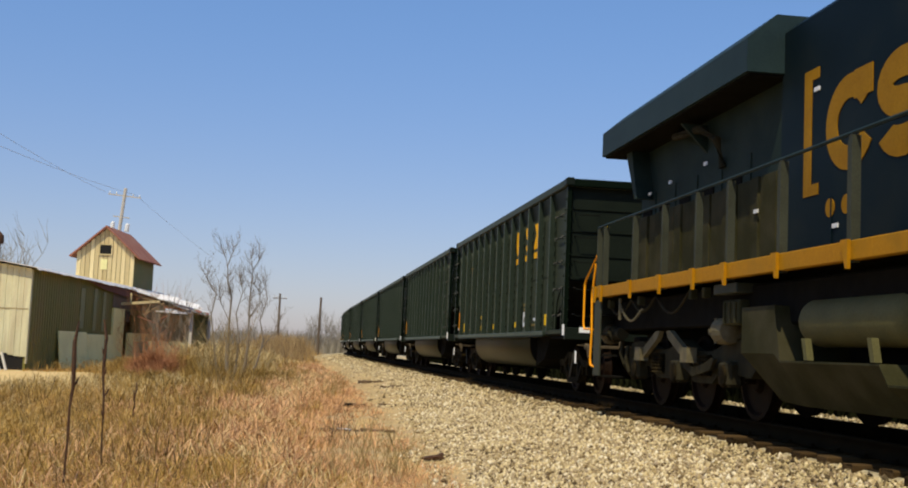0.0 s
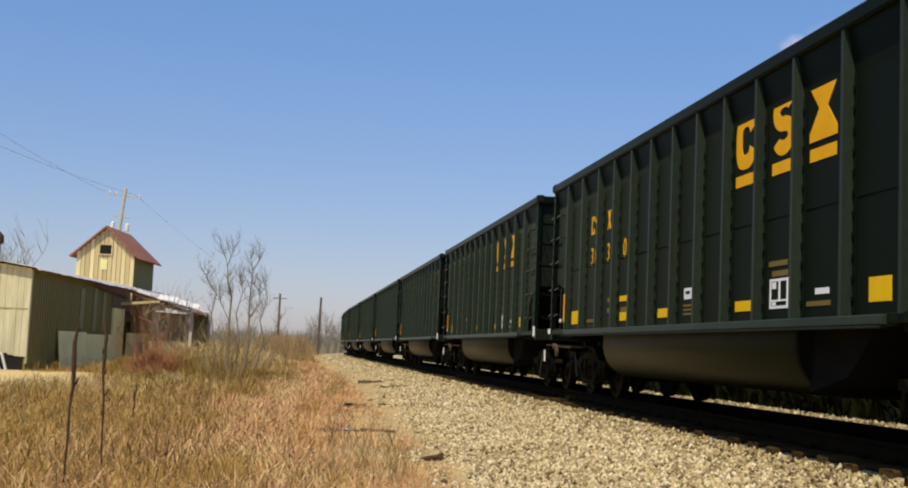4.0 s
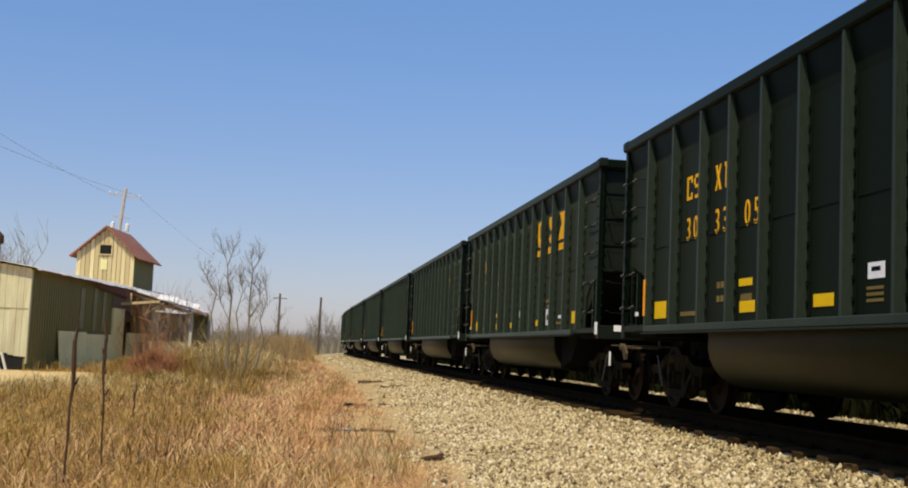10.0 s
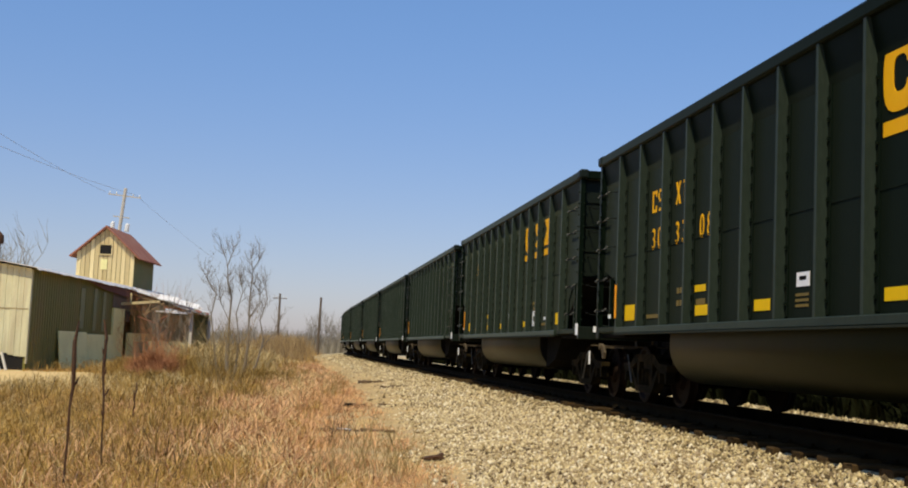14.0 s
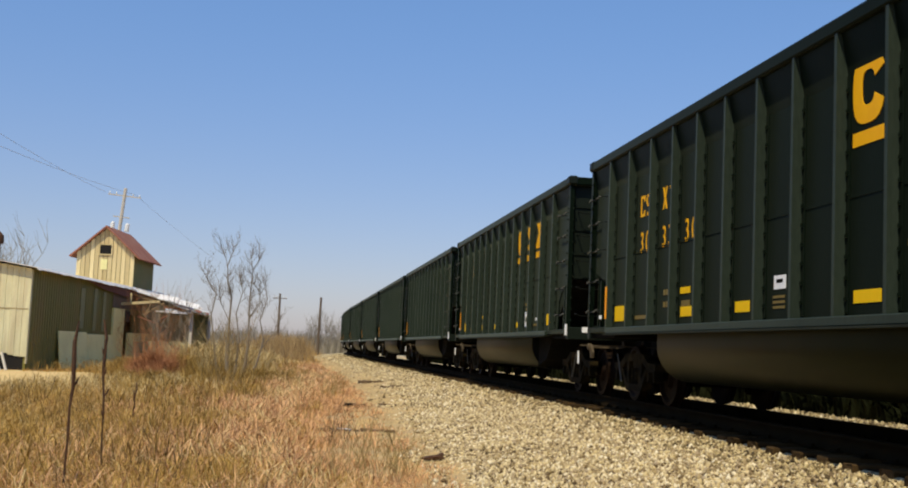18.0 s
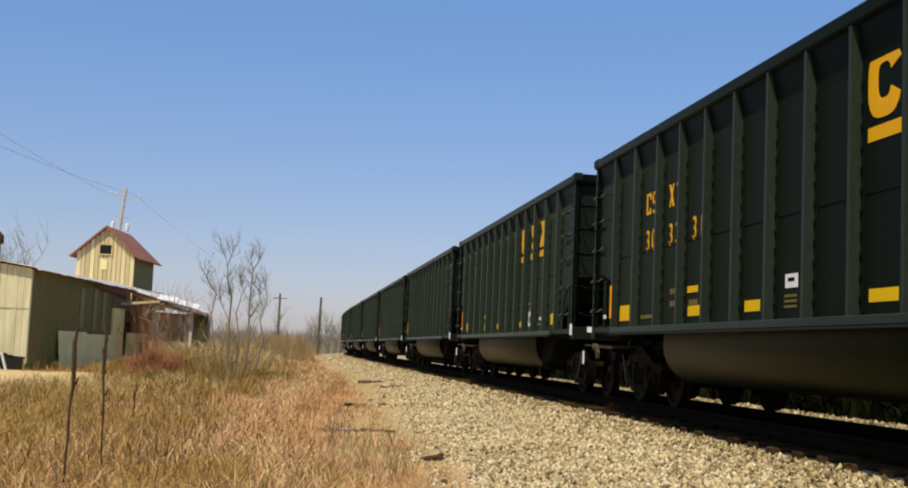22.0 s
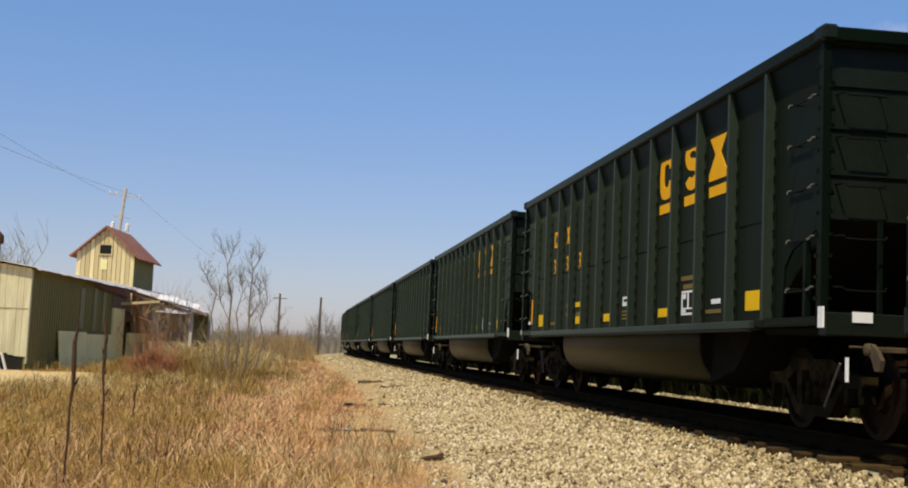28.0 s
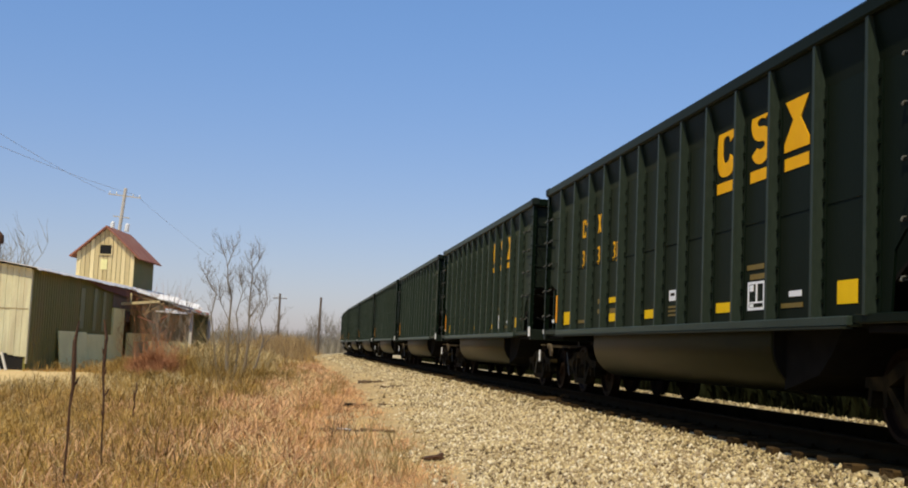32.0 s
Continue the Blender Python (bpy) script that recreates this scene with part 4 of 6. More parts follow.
                pipe(bm, [(q * 0.98, s * (7.15 + e), z + 0.04), (q * 0.98, ye - s * 0.03, z + 0.03), (q * 1.01, ye, z), (q * 1.39, ye, z), (q * 1.42, ye - s * 0.03, z + 0.03), (q * 1.42, s * (7.15 + e), z + 0.04)], 0.011, 5)
                part("end_rung", bm, M_RUNG, car)
            bm = bmesh.new()
            box(bm, q * 0.98 - 0.02, q * 0.98 + 0.02, s * (7.2 + e) - 0.02, s * (7.2 + e) + 0.02, 1.2, 2.12)
            part("end_brace", bm, M_CAR, car)
        # coupler, uncoupling lever
        bm = bmesh.new()
        prism(bm, [(s * 7.85, 0.74), (s * 7.85, 1.0), (s * 8.0, 1.02), (s * 8.12, 0.99), (s * 8.12, 0.7), (s * 8.0, 0.68)], "x", -0.14, 0.14)
        part("coupler", bm, M_TRUCK, car)
        bm = bmesh.new()
        tube(bm, (-1.35, s * 7.5, 0.90), (-0.1, s * 7.55, 0.9), 0.013)
        tube(bm, (-0.55, s * 7.5, 1.0), (-0.55, s * 7.55, 0.88), 0.02)
        part("uncoupling_lever", bm, M_CAST, car, "dusty uncoupling lever")
        if s < 0:
            bm = bmesh.new()
            tube(bm, (-1.36, s * 7.02, 0.32), (-1.38, s * 7.38, 0.74), 0.014)
            part("sill_step", bm, M_WORNGLINT, car, "worn bent sill step rod")
            bm = bmesh.new()
            prism(bm, [(s * a, b) for a, b in ((7.52, 0.92), (7.64, 0.93), (7.74, 0.87), (7.82, 0.78), (7.79, 0.68), (7.7, 0.68), (7.63, 0.8), (7.52, 0.86))], "x", -1.2, -1.16)
            lathe(bm, [(0.06, -1.16), (0.06, -1.22), (0.03, -1.23)], "x", (0, s * 7.57, 0.88), 10)
            box(bm, -1.2, -0.6, s * 7.6 - 0.02, s * 7.6 + 0.02, 0.86, 0.90)
            part("lever_bracket", bm, M_CAST, car, "tan dusty cast bracket")
        bm = bmesh.new()
        pipe(bm, [(-x, s * y, z) for x, y, z in ((0.3, 7.55, 0.85), (0.34, 7.7, 0.6), (0.3, 7.9, 0.42), (0.2, 8.02, 0.5), (0.15, 8.1, 0.62))], 0.025)
        part("brake_hose", bm, M_SHADE, car)
    bm = bmesh.new()
    tube(bm, (-1.37, 6.14, 0.76), (-1.37, 5.9, 0.34), 0.012)
    part("brake_rod", bm, M_WORNGLINT, car, "worn brake rod beside the truck")
    # trucks
    wheels, frame_mesh, springs = wheelset_mesh(), side_frame_mesh(), spring_mesh()
    for s in (-1, 1):
        truck = boxes("truck", M_TRUCK, car, (-1.05, 1.05, -0.2, 0.2, 0.52, 0.74), (-0.35, 0.35, -0.25, 0.25, 0.5, 0.8), label="dusty cast steel four-wheel truck", bevel=0.015)
        truck.matrix_basis = pose(0, s * 6.17, 0)
        for q in (-1, 1):
            part("side_frame", frame_mesh, M_TRUCK, truck, at=pose(q * 1.02, 0, 0))
            part("spring_nest", springs, M_TRUCK, truck, at=pose(q * 1.02, 0, 0))
            part("wheelset", wheels, M_WHEEL, truck, at=pose(0, q * 0.89, 0.457))
        bm = bmesh.new()
        for q in (-1, 1):
            tube(bm, (-1.02, q * 0.35, 0.35), (1.02, q * 0.35, 0.35), 0.05)
            box(bm, -0.95, 0.95, q * 0.37 - 0.04, q * 0.37 + 0.04, 0.3, 0.46)
        part("brake_beam", bm, M_SHADE, truck)
    # stencils and tape on the near side
    def plate(name, mat, y0, y1, z0, z1, label="", x=-1.506):
        boxes(name, mat, car, (x, -1.499, min(y0, y1), max(y0, y1), z0, z1), label=label)
    def ring_plate(y, w, h, z, thick, mat, name, label=""):
        bm = bmesh.new()
        n = 28
        vs = []
        for k in range(n):
            a = 2 * math.pi * k / n
            c, sn = math.cos(a), math.sin(a)
            sup = (abs(c) ** 3 + abs(sn) ** 3) ** (-1 / 3)
            vs.append([bm.verts.new((x, y + (w / 2 - d) * c * sup, z + (h / 2 - d) * sn * sup)) for x in (-1.508, -1.499) for d in (0, thick)])
        lo, hi = n // 2 + 2, n // 2 + n - 2
        for k in range(lo, hi):
            a, b = vs[k % n], vs[(k + 1) % n]
            for i, j in ((0, 1), (1, 3), (3, 2), (2, 0)):
                bm.faces.new((a[i], a[j], b[j], b[i]))
        for k in (lo, hi):
            bm.faces.new([vs[k % n][i] for i in (0, 1, 3, 2)])
        bmesh.ops.recalc_face_normals(bm, faces=bm.faces)
        part(name, bm, mat, car, label)
    ring_plate(-2.34, 0.58, 0.66, 3.24, 0.17, M_YELLOW, "emblem_horseshoe", "yellow painted horseshoe emblem")
    part("emblem_wave", double_bend(-3.39, 3.245, 0.56, 0.68, 0.165, -1.508, -1.499), M_YELLOW, car, "yellow painted emblem wave")
    bm = bmesh.new()
    prism(bm, [(y, z) for y, z in ((-4.03, 3.52), (-4.63, 3.52), (-4.63, 3.43), (-4.42, 3.2), (-4.63, 2.97), (-4.63, 2.88), (-4.03, 2.88), (-4.03, 2.97), (-4.24, 3.2), (-4.03, 3.43))], "x", -1.508, -1.499)
    part("emblem_hourglass", bm, M_YELLOW, car, "yellow painted emblem hourglass", at=pose(0, 0, 0.04))
    for y in (-2.34, -3.39, -4.33):
        plate("emblem_bar", M_YELLOW, y - 0.29, y + 0.29, 2.72, 2.85)
    boxes("orange_strip", M_ORANGE, car, (-1.625, -1.619, 6.005, 6.09, 1.31, 1.82), label="vertical orange reflective strip")
    plate("yellow_square", M_MARK, 5.91, 5.41, 1.27, 1.505, "yellow marking plate")
    plate("yellow_square", M_MARK, 2.73, 2.29, 1.275, 1.405)
    plate("yellow_square", M_MARK, 0.80, 0.37, 1.28, 1.405)
    plate("yellow_square", M_MARK, -2.10, -2.61, 1.287, 1.405)
    plate("yellow_square", M_MARK, -5.29, -5.69, 1.29, 1.51)
    plate("white_square", M_WHITE, -0.30, -0.60, 1.495, 1.64, "white placard")
    plate("placard_mark", M_SHADE, -0.37, -0.53, 1.56, 1.60, x=-1.508)
    for z in (1.29, 1.345, 1.40):
        plate("stencil_line", M_DIM, -0.28, -0.58, z, z + 0.028)
    plate("stencil_line", M_DIM, 4.80, 4.23, 1.28, 1.335)
    for z, z1 in ((1.42, 1.495), (1.585, 1.66)):
        plate("stencil_line", M_DIM, 3.47, 3.38, z, z1), plate("stencil_line", M_DIM, 3.34, 3.25, z, z1)
    plate("stencil_line", M_MARK, 2.76, 2.375, 1.575, 1.66), plate("stencil_line", M_DIM, 2.70, 2.38, 1.41, 1.485)
    plate("stencil_line", M_DIM, -3.06, -3.53, 1.74, 1.797), plate("stencil_line", M_DIM, -3.15, -3.55, 1.63, 1.69)
    for y0, y1, z0, z1 in ((-3.09, -3.125, 1.29, 1.607), (-3.525, -3.56, 1.29, 1.607), (-3.125, -3.525, 1.578, 1.607), (-3.125, -3.525, 1.29, 1.32), (-3.32, -3.36, 1.38, 1.578), (-3.125, -3.525, 1.365, 1.385), (-3.15, -3.25, 1.50, 1.57), (-3.15, -3.25, 1.325, 1.36)):
        plate("white_box_line", M_WHITE, y0, y1, z0, z1)
    plate("white_square", M_WHITE, -4.20, -4.50, 1.402, 1.462)
    plate("stencil_line", M_DIM, -4.01, -4.53, 1.29, 1.338)
    boxes("white_reflector", M_WHITE, car, (-1.622, -1.6, -7.50, -7.40, 1.07, 1.27), label="white reflective tape on the corner post")
    boxes("white_reflector", M_WHITE, car, (-1.32, -1.12, -7.505, -7.489, 1.13, 1.23))
    boxes("white_reflector", M_WHITE, car, (-1.39, -1.365, -7.53, -7.50, 0.57, 0.80))
    boxes("white_reflector", M_WHITE, car, (-1.56, -1.54, 6.58, 6.68, 1.32, 1.38))
    return car


def number_part(text, car, y, z, size):
    """A group of stencilled digits on the near side, starting at y and reading towards -y."""
    cu = bpy.data.curves.new("stencil_digit", "FONT")
    cu.body, cu.size, cu.extrude, cu.align_x, cu.align_y = text, size, 0.003, "CENTER", "CENTER"
    ob = bpy.data.objects.new("stencil_digit", cu)
    me = bpy.data.meshes.new_from_object(ob)
    bpy.data.objects.remove(ob)
    me.materials.append(M_YELLOW)
    part("stencil_digit", me, M_YELLOW, car, at=Matrix.Translation((-1.505, y, z)) @ Matrix(((0, 0, -1, 0), (-1, 0, 0, 0), (0, 1, 0, 0), (0, 0, 0, 1))) @ Matrix.Diagonal((0.80, 1, 1, 1)))


BAR = {}


def bar_part(car, y, z, w, h, kind=0):
    """A small plain stencilled shape: a closed frame, an open bracket, steps, crossed bars or a capped post."""
    t = 0.045
    if kind not in BAR:
        bm = bmesh.new()
        a, b = w / 2, h / 2
        left, right = (a - t, a, -b, b), (-a, t - a, -b, b)
        top, low, mid = (t - a, a - t, b - t, b), (t - a, a - t, -b, t - b), (t - a, a - t, -t / 2, t / 2)
        spans = {0: (left, right, top, low), 1: (left, top, low, (-a, t - a, b - 0.09, b), (-a, t - a, -b, 0.09 - b)), 2: (top, low, mid, (a - t, a, t / 2, b - t), (-a, t - a, t - b, -t / 2)),
                 3: (), 4: ((t - a, a - t, b - t, b), (-t / 2, t / 2, -b, b - t))}[kind]
        for y0, y1, z0, z1 in spans:
            box(bm, -1.506, -1.499, y0, y1, z0, z1)
        if kind == 3:
            for q in (-1, 1):
                prism(bm, [(q * a, b), (q * (a - t * 1.2), b), (-q * a, -b), (-q * (a - t * 1.2), -b)], "x", -1.506 - 0.001 * q, -1.499)
        BAR[kind] = mesh_of("stencil_shape", bm, M_YELLOW)
    part("stencil_shape", BAR[kind], M_YELLOW, car, at=pose(0, y, z))


NUMBERS = {1: "303309", 2: "303305", 3: "303308", 4: "303330", 5: "303331", 6: "303332", 7: "303333", 8: "30333_"}
PITCH, CARS = 16.18, 21
# metres that the train has rolled, second by second
ROLLED = [-18.517, -15.187, -11.831, -8.425, -4.955, -1.428, 2.096, 5.615, 9.138, 12.675, 16.227, 19.827, 23.491, 27.181, 30.903, 34.633, 38.457,
          42.366, 46.342, 50.386, 54.495, 58.679, 62.881, 67.125, 71.409, 75.788, 80.251, 84.758, 89.2, 93.787, 98.347, 102.964, 107.698]
SLACK = {1: 0.085, 2: 0.12, 3: 0.114, 4: -0.059, 5: 0.009, 6: -0.016, 7: 0.044, 8: 0.092}    # play in the couplers


def rolled(t):
    k = min(max(int(t), 0), 31)
    u = t - k
    p = [ROLLED[min(max(k + d, 0), 32)] for d in (-1, 0, 1, 2)]
    if k == 0:
        p[0] = 2 * p[1] - p[2]
    if k == 31:
        p[3] = 2 * p[2] - p[1]
    return 0.5 * (2 * p[1] + (p[2] - p[0]) * u + (2 * p[0] - 5 * p[1] + 4 * p[2] - p[3]) * u * u + (3 * p[1] - p[0] - 3 * p[2] + p[3]) * u ** 3)


def car_centre(n, t):
    return PITCH * n - 6.07 - rolled(t) + SLACK.get(n, 0.0)


def car_pose(centre, half=6.17):
    ax, ay, _ = along(centre - half)
    bx, by, _ = along(centre + half)
    return pose((ax + bx) / 2, (ay + by) / 2, 0, 0, 0, math.degrees(math.atan2(-(bx - ax), by - ay)))


def build_train():
    first = build_gondola()
    cars = [first] + [copy_thing(first, pose(0, 0, 0)) for _ in range(CARS - 1)]
    for n, car in enumerate(cars, 1):
        for y, z in ((4.43, 2.94), (3.39, 2.94)):
            for k, d in enumerate((0.115, -0.15)):
                bar_part(car, y + d, z, 0.2, 0.31, (1, 2, 3, 4)[k + (2 if y < 4 else 0)])
        groups = [(4.43, 0), (3.39, 2), (2.43, 4)]
        for y, k in groups:
            if n in NUMBERS:
                number_part(NUMBERS[n][k], car, y + 0.115, 2.385, 0.43)
                if NUMBERS[n][k + 1] == "_":
                    bar_part(car, y - 0.13, 2.385, 0.2, 0.31)
                else:
                    number_part(NUMBERS[n][k + 1], car, y - 0.155, 2.385, 0.43)
            else:
                bar_part(car, y - 0.13, 2.385, 0.2, 0.31), bar_part(car, y + 0.13, 2.385, 0.2, 0.31)
        car.matrix_basis = car_pose(car_centre(n, 0))
    return cars


# ---------------------------------------------------------------- locomotive


def build_loco():
    """Rear end at y = 0 with the nose towards -y."""
    loco = tagged(empty("diesel_locomotive"), "dark blue diesel locomotive with yellow sill stripe and overhanging radiator", "locomotive")
    L = -22.0
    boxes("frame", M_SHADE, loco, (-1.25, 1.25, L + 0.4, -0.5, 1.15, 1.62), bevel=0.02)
    for s in (-1, 1):
        boxes("walkway_sill", M_LOCO_SILL, loco, (s * 1.5 - 0.05, s * 1.5 + 0.05, L + 0.5, -0.25, 1.68, 1.86), label="yellow side sill stripe", bevel=0.008)
    boxes("deck", M_LOCO_DUST, loco, (-1.45, 1.45, L + 0.5, -0.25, 1.8, 1.85))
    # hood with its roof line; the rear part carries the radiators and is sooty
    bm = bmesh.new()
    prism(bm, [(-1.1, 1.85), (-1.1, 4.50), (-0.9, 4.66), (0.9, 4.66), (1.1, 4.50), (1.1, 1.85)], "y", -17.0, -6.9)
    part("hood", bm, M_LOCO_BLUE, loco, "dark blue engine hood")
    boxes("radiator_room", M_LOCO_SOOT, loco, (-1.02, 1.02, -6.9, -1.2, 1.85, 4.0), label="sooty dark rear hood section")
    r = random.Random(6)
    y = -1.24
    while y > -6.75:
        w = r.uniform(0.22, 0.55)
        proud = r.uniform(1.03, 1.10)
        boxes("hood_door", M_LOCO_DUST, loco, (-proud, -1.021, max(y - w + 0.02, -6.88), y, 1.87, 2.95), label="dust-coated lower hood door", bevel=0.006)
        y -= w
    for y in (-8.2, -9.8, -11.4):
        boxes("hood_seam", M_LOCO_BLUE, loco, (-1.112, -1.1, y - 0.015, y + 0.015, 1.9, 2.45))
    for y in (-1.95, -2.9, -3.85, -4.8, -5.8):
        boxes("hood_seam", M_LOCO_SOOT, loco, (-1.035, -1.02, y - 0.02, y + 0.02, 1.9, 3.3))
    for y in (-1.55, -2.4, -3.35, -4.3, -5.3):
        boxes("intake_screen", M_SHADE, loco, (-1.04, -1.02, y - 0.22, y + 0.22, 2.4, 3.05), label="black intake screen")
    for y0, y1, z in ((-1.2, -1.8, 2.0), (-3.0, -3.7, 2.05), (-4.0, -4.7, 2.0)):
        boxes("access_door", M_LOCO_DUST, loco, (-1.05, -1.02, y1, y0, z, z + 0.32), label="dusty low access door")
    # radiator wing
    bm = bmesh.new()
    prism(bm, [(-1.55, 4.03), (-1.55, 4.42), (-1.2, 4.72), (1.2, 4.72), (1.55, 4.42), (1.55, 4.03), (-1.55, 4.03)], "y", -6.95, -0.6)
    part("radiator", bm, M_LOCO_WING, loco, "blue-grey overhanging radiator housing")
    # separate black sheet paints the shade under the overhang
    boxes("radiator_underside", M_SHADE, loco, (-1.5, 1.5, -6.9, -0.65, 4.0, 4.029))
    bm = bmesh.new()
    prism(bm, [(-1.18, 4.0), (-1.5, 4.0), (-1.82, 3.2), (-1.70, 3.2)], "x", -1.3, 1.3)
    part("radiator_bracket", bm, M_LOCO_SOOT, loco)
    bm = bmesh.new()
    pipe(bm, [(-1.05, -4.9, 3.25), (-1.12, -4.85, 3.62), (-1.2, -4.4, 3.84), (-1.22, -3.6, 3.88), (-1.18, -3.3, 3.92)], 0.06, 8)
    part("air_duct", bm, M_CASTDIM, loco, "dusty bent duct under the radiator")
    for y in (-4.2,):
        bm = bmesh.new()
        prism(bm, [(-1.02, 3.94), (-1.4, 3.94), (-1.02, 3.55)], "y", y - 0.03, y + 0.03)
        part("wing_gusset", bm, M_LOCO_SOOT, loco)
    boxes("cab", M_LOCO_BLUE, loco, (-1.5, 1.5, -19.5, -17.0, 1.85, 4.6), bevel=0.12)
    boxes("nose", M_LOCO_BLUE, loco, (-1.0, 1.0, -21.3, -19.5, 1.85, 3.3), bevel=0.15)
    # handrails
    bm = bmesh.new()
    tube(bm, (-1.5, -0.35, 2.87), (-1.5, -16.8, 2.87), 0.02)
    part("handrail", bm, M_LOCO_WING, loco)
    bm = bmesh.new()
    tube(bm, (1.5, -0.35, 2.87), (1.5, -16.8, 2.87), 0.02)
    part("handrail", bm, M_LOCO_GREY, loco)
    for s in (-1, 1):
        for y in (-0.38, -0.78, -2.45, -3.87, -5.25, -6.35, -7.85, -9.45, -11.1, -12.8, -14.5, -16.2):
            bm = bmesh.new()
            prism(bm, [(y - 0.07, 1.66), (y + 0.07, 1.66), (y + 0.07, 2.78), (y + 0.02, 2.88), (y - 0.02, 2.88), (y - 0.07, 2.78)], "x", s * 1.5 - 0.012, s * 1.5 + 0.012)
            box(bm, s * 1.5 - 0.045, s * 1.5 + 0.045, y - 0.085, y - 0.065, 1.66, 2.84)
            part("stanchion", bm, M_LOCO_GREY, loco)
            bm = bmesh.new()
            prism(bm, [(y - 0.09, 1.60), (y - 0.05, 1.60), (y + 0.05, 1.87), (y - 0.09, 1.87)], "x", s * 1.55, s * 1.585)
            part("stanchion_foot", bm, M_LOCO_SILL, loco)
    # rear end: pilot plate, steps, yellow grab rails
    boxes("end_plate", M_LOCO_GREY, loco, (-1.5, 1.5, -0.27, -0.2, 1.1, 1.86), bevel=0.01)
    for s in (-1, 1):
        for z in (0.38, 0.72, 1.06, 1.38):
            boxes("step", M_SHADE, loco, (s * 1.3 - 0.22, s * 1.3 + 0.22, -0.75, -0.3, z, z + 0.03))
        boxes("step_side_plate", M_LOCO_GREY, loco, (s * 1.54 - 0.015, s * 1.54 + 0.015, -0.80, -0.42, 0.40, 1.63), bevel=0.006)
        bm = bmesh.new()
        for x, pts in ((s * 1.5, ((-0.3, 2.40), (0.44, 2.02), (0.5, 1.95), (0.51, 1.26), (0.44, 1.18), (-0.2, 1.16))), (s * 1.55, ((-0.42, 2.25), (-0.26, 1.85), (-0.22, 1.7), (-0.27, 1.1), (-0.22, 0.66), (-0.27, 0.56), (-0.5, 0.54)))):
            bm = bmesh.new()
            pipe(bm, [(x, y, z) for y, z in pts], 0.019)
            part("grab_rail", bm, M_ORANGE, loco, "bright yellow end grab rail")
    boxes("coupler", M_TRUCK, loco, (-0.15, 0.15, -0.3, 0.45, 0.72, 1.0), bevel=0.03)
    bm = bmesh.new()
    pipe(bm, [(-1.47, -0.70, 2.86), (-1.48, -0.80, 2.78), (-1.49, -0.83, 2.62), (-1.49, -0.80, 2.42), (-1.49, -0.70, 2.30)], 0.022, 6)
    part("rail_end", bm, M_MARK, loco, "bent yellow end of the handrail")
    bm = bmesh.new()
    lathe(bm, [(0.02, 0.16), (0.09, 0.14), (0.13, 0.07), (0.14, -0.02), (0.12, -0.10), (0.10, -0.12), (0.10, -0.45)], "y", (-1.25, -0.66, 1.09), 16)
    part("air_filter", bm, M_CASTDIM, loco, "round dusty air filter under the sill")
    # fuel tank and air reservoir
    bm = bmesh.new()
    sect = []
    for y, top, low, x in ((-6.6, 1.33, 0.62, 1.36), (-6.62, 1.34, 0.58, 1.42), (-6.95, 1.34, 0.30, 1.42), (-7.54, 1.34, 0.27, 1.42), (-7.70, 0.75, 0.27, 1.42), (-9.83, 0.75, 0.27, 1.42), (-10.0, 0.57, 0.27, 1.42), (-13.7, 0.57, 0.27, 1.42), (-14.0, 0.55, 0.45, 1.42)):
        bend = min(top - 0.02, 0.82)
        sect.append([bm.verts.new(p) for p in ((-x, y, top), (-x, y, bend), (-1.06, y, low), (1.06, y, low), (x, y, bend), (x, y, top))])
    fs = [bm.faces.new(sect[0]), bm.faces.new(sect[-1][::-1])]
    for p, q in zip(sect, sect[1:]):
        fs += [bm.faces.new((p[i], p[(i + 1) % 6], q[(i + 1) % 6], q[i])) for i in range(6)]
    bmesh.ops.recalc_face_normals(bm, faces=fs)
    part("fuel_tank", bm, M_LOCO_DUST, loco, "dusty grey fuel tank with sloped lower sides")
    for y0, y1, dip in ((-0.75, -2.05, 0.22), (-2.05, -3.25, 0.20), (-3.3, -4.7, 0.26)):
        bm = bmesh.new()
        pipe(bm, [(-1.4, y0 + (y1 - y0) * k / 10, 1.6 - dip * math.sin(math.pi * k / 10)) for k in range(11)], 0.018)
        part("air_hose", bm, M_CASTDIM, loco)
    boxes("sand_box", M_LOCO_DUST, loco, (-1.38, -0.9, -6.42, -5.88, 1.15, 1.45), bevel=0.02)
    for y in (-5.98, -6.15, -6.32):
        boxes("sand_box_rib", M_LOCO_DUST, loco, (-1.40, -1.38, y - 0.025, y + 0.025, 1.17, 1.42))
    boxes("junction_box", M_LOCO_GREY, loco, (-1.45, -1.1, -6.5, -5.75, 1.52, 1.64), bevel=0.01)
    for y in (-0.95, -2.6, -4.9, -5.4):
        boxes("pipe_clamp", M_LOCO_DUST, loco, (-1.46, -1.36, y - 0.05, y + 0.05, 1.5, 1.63), bevel=0.01)
    bm = bmesh.new()
    lathe(bm, [(0.05, -10.15), (0.18, -10.12), (0.24, -10.05), (0.26, -9.95), (0.26, -8.1), (0.24, -8.0), (0.18, -7.93), (0.05, -7.9)], "y", (-1.11, 0, 1.16), 28)
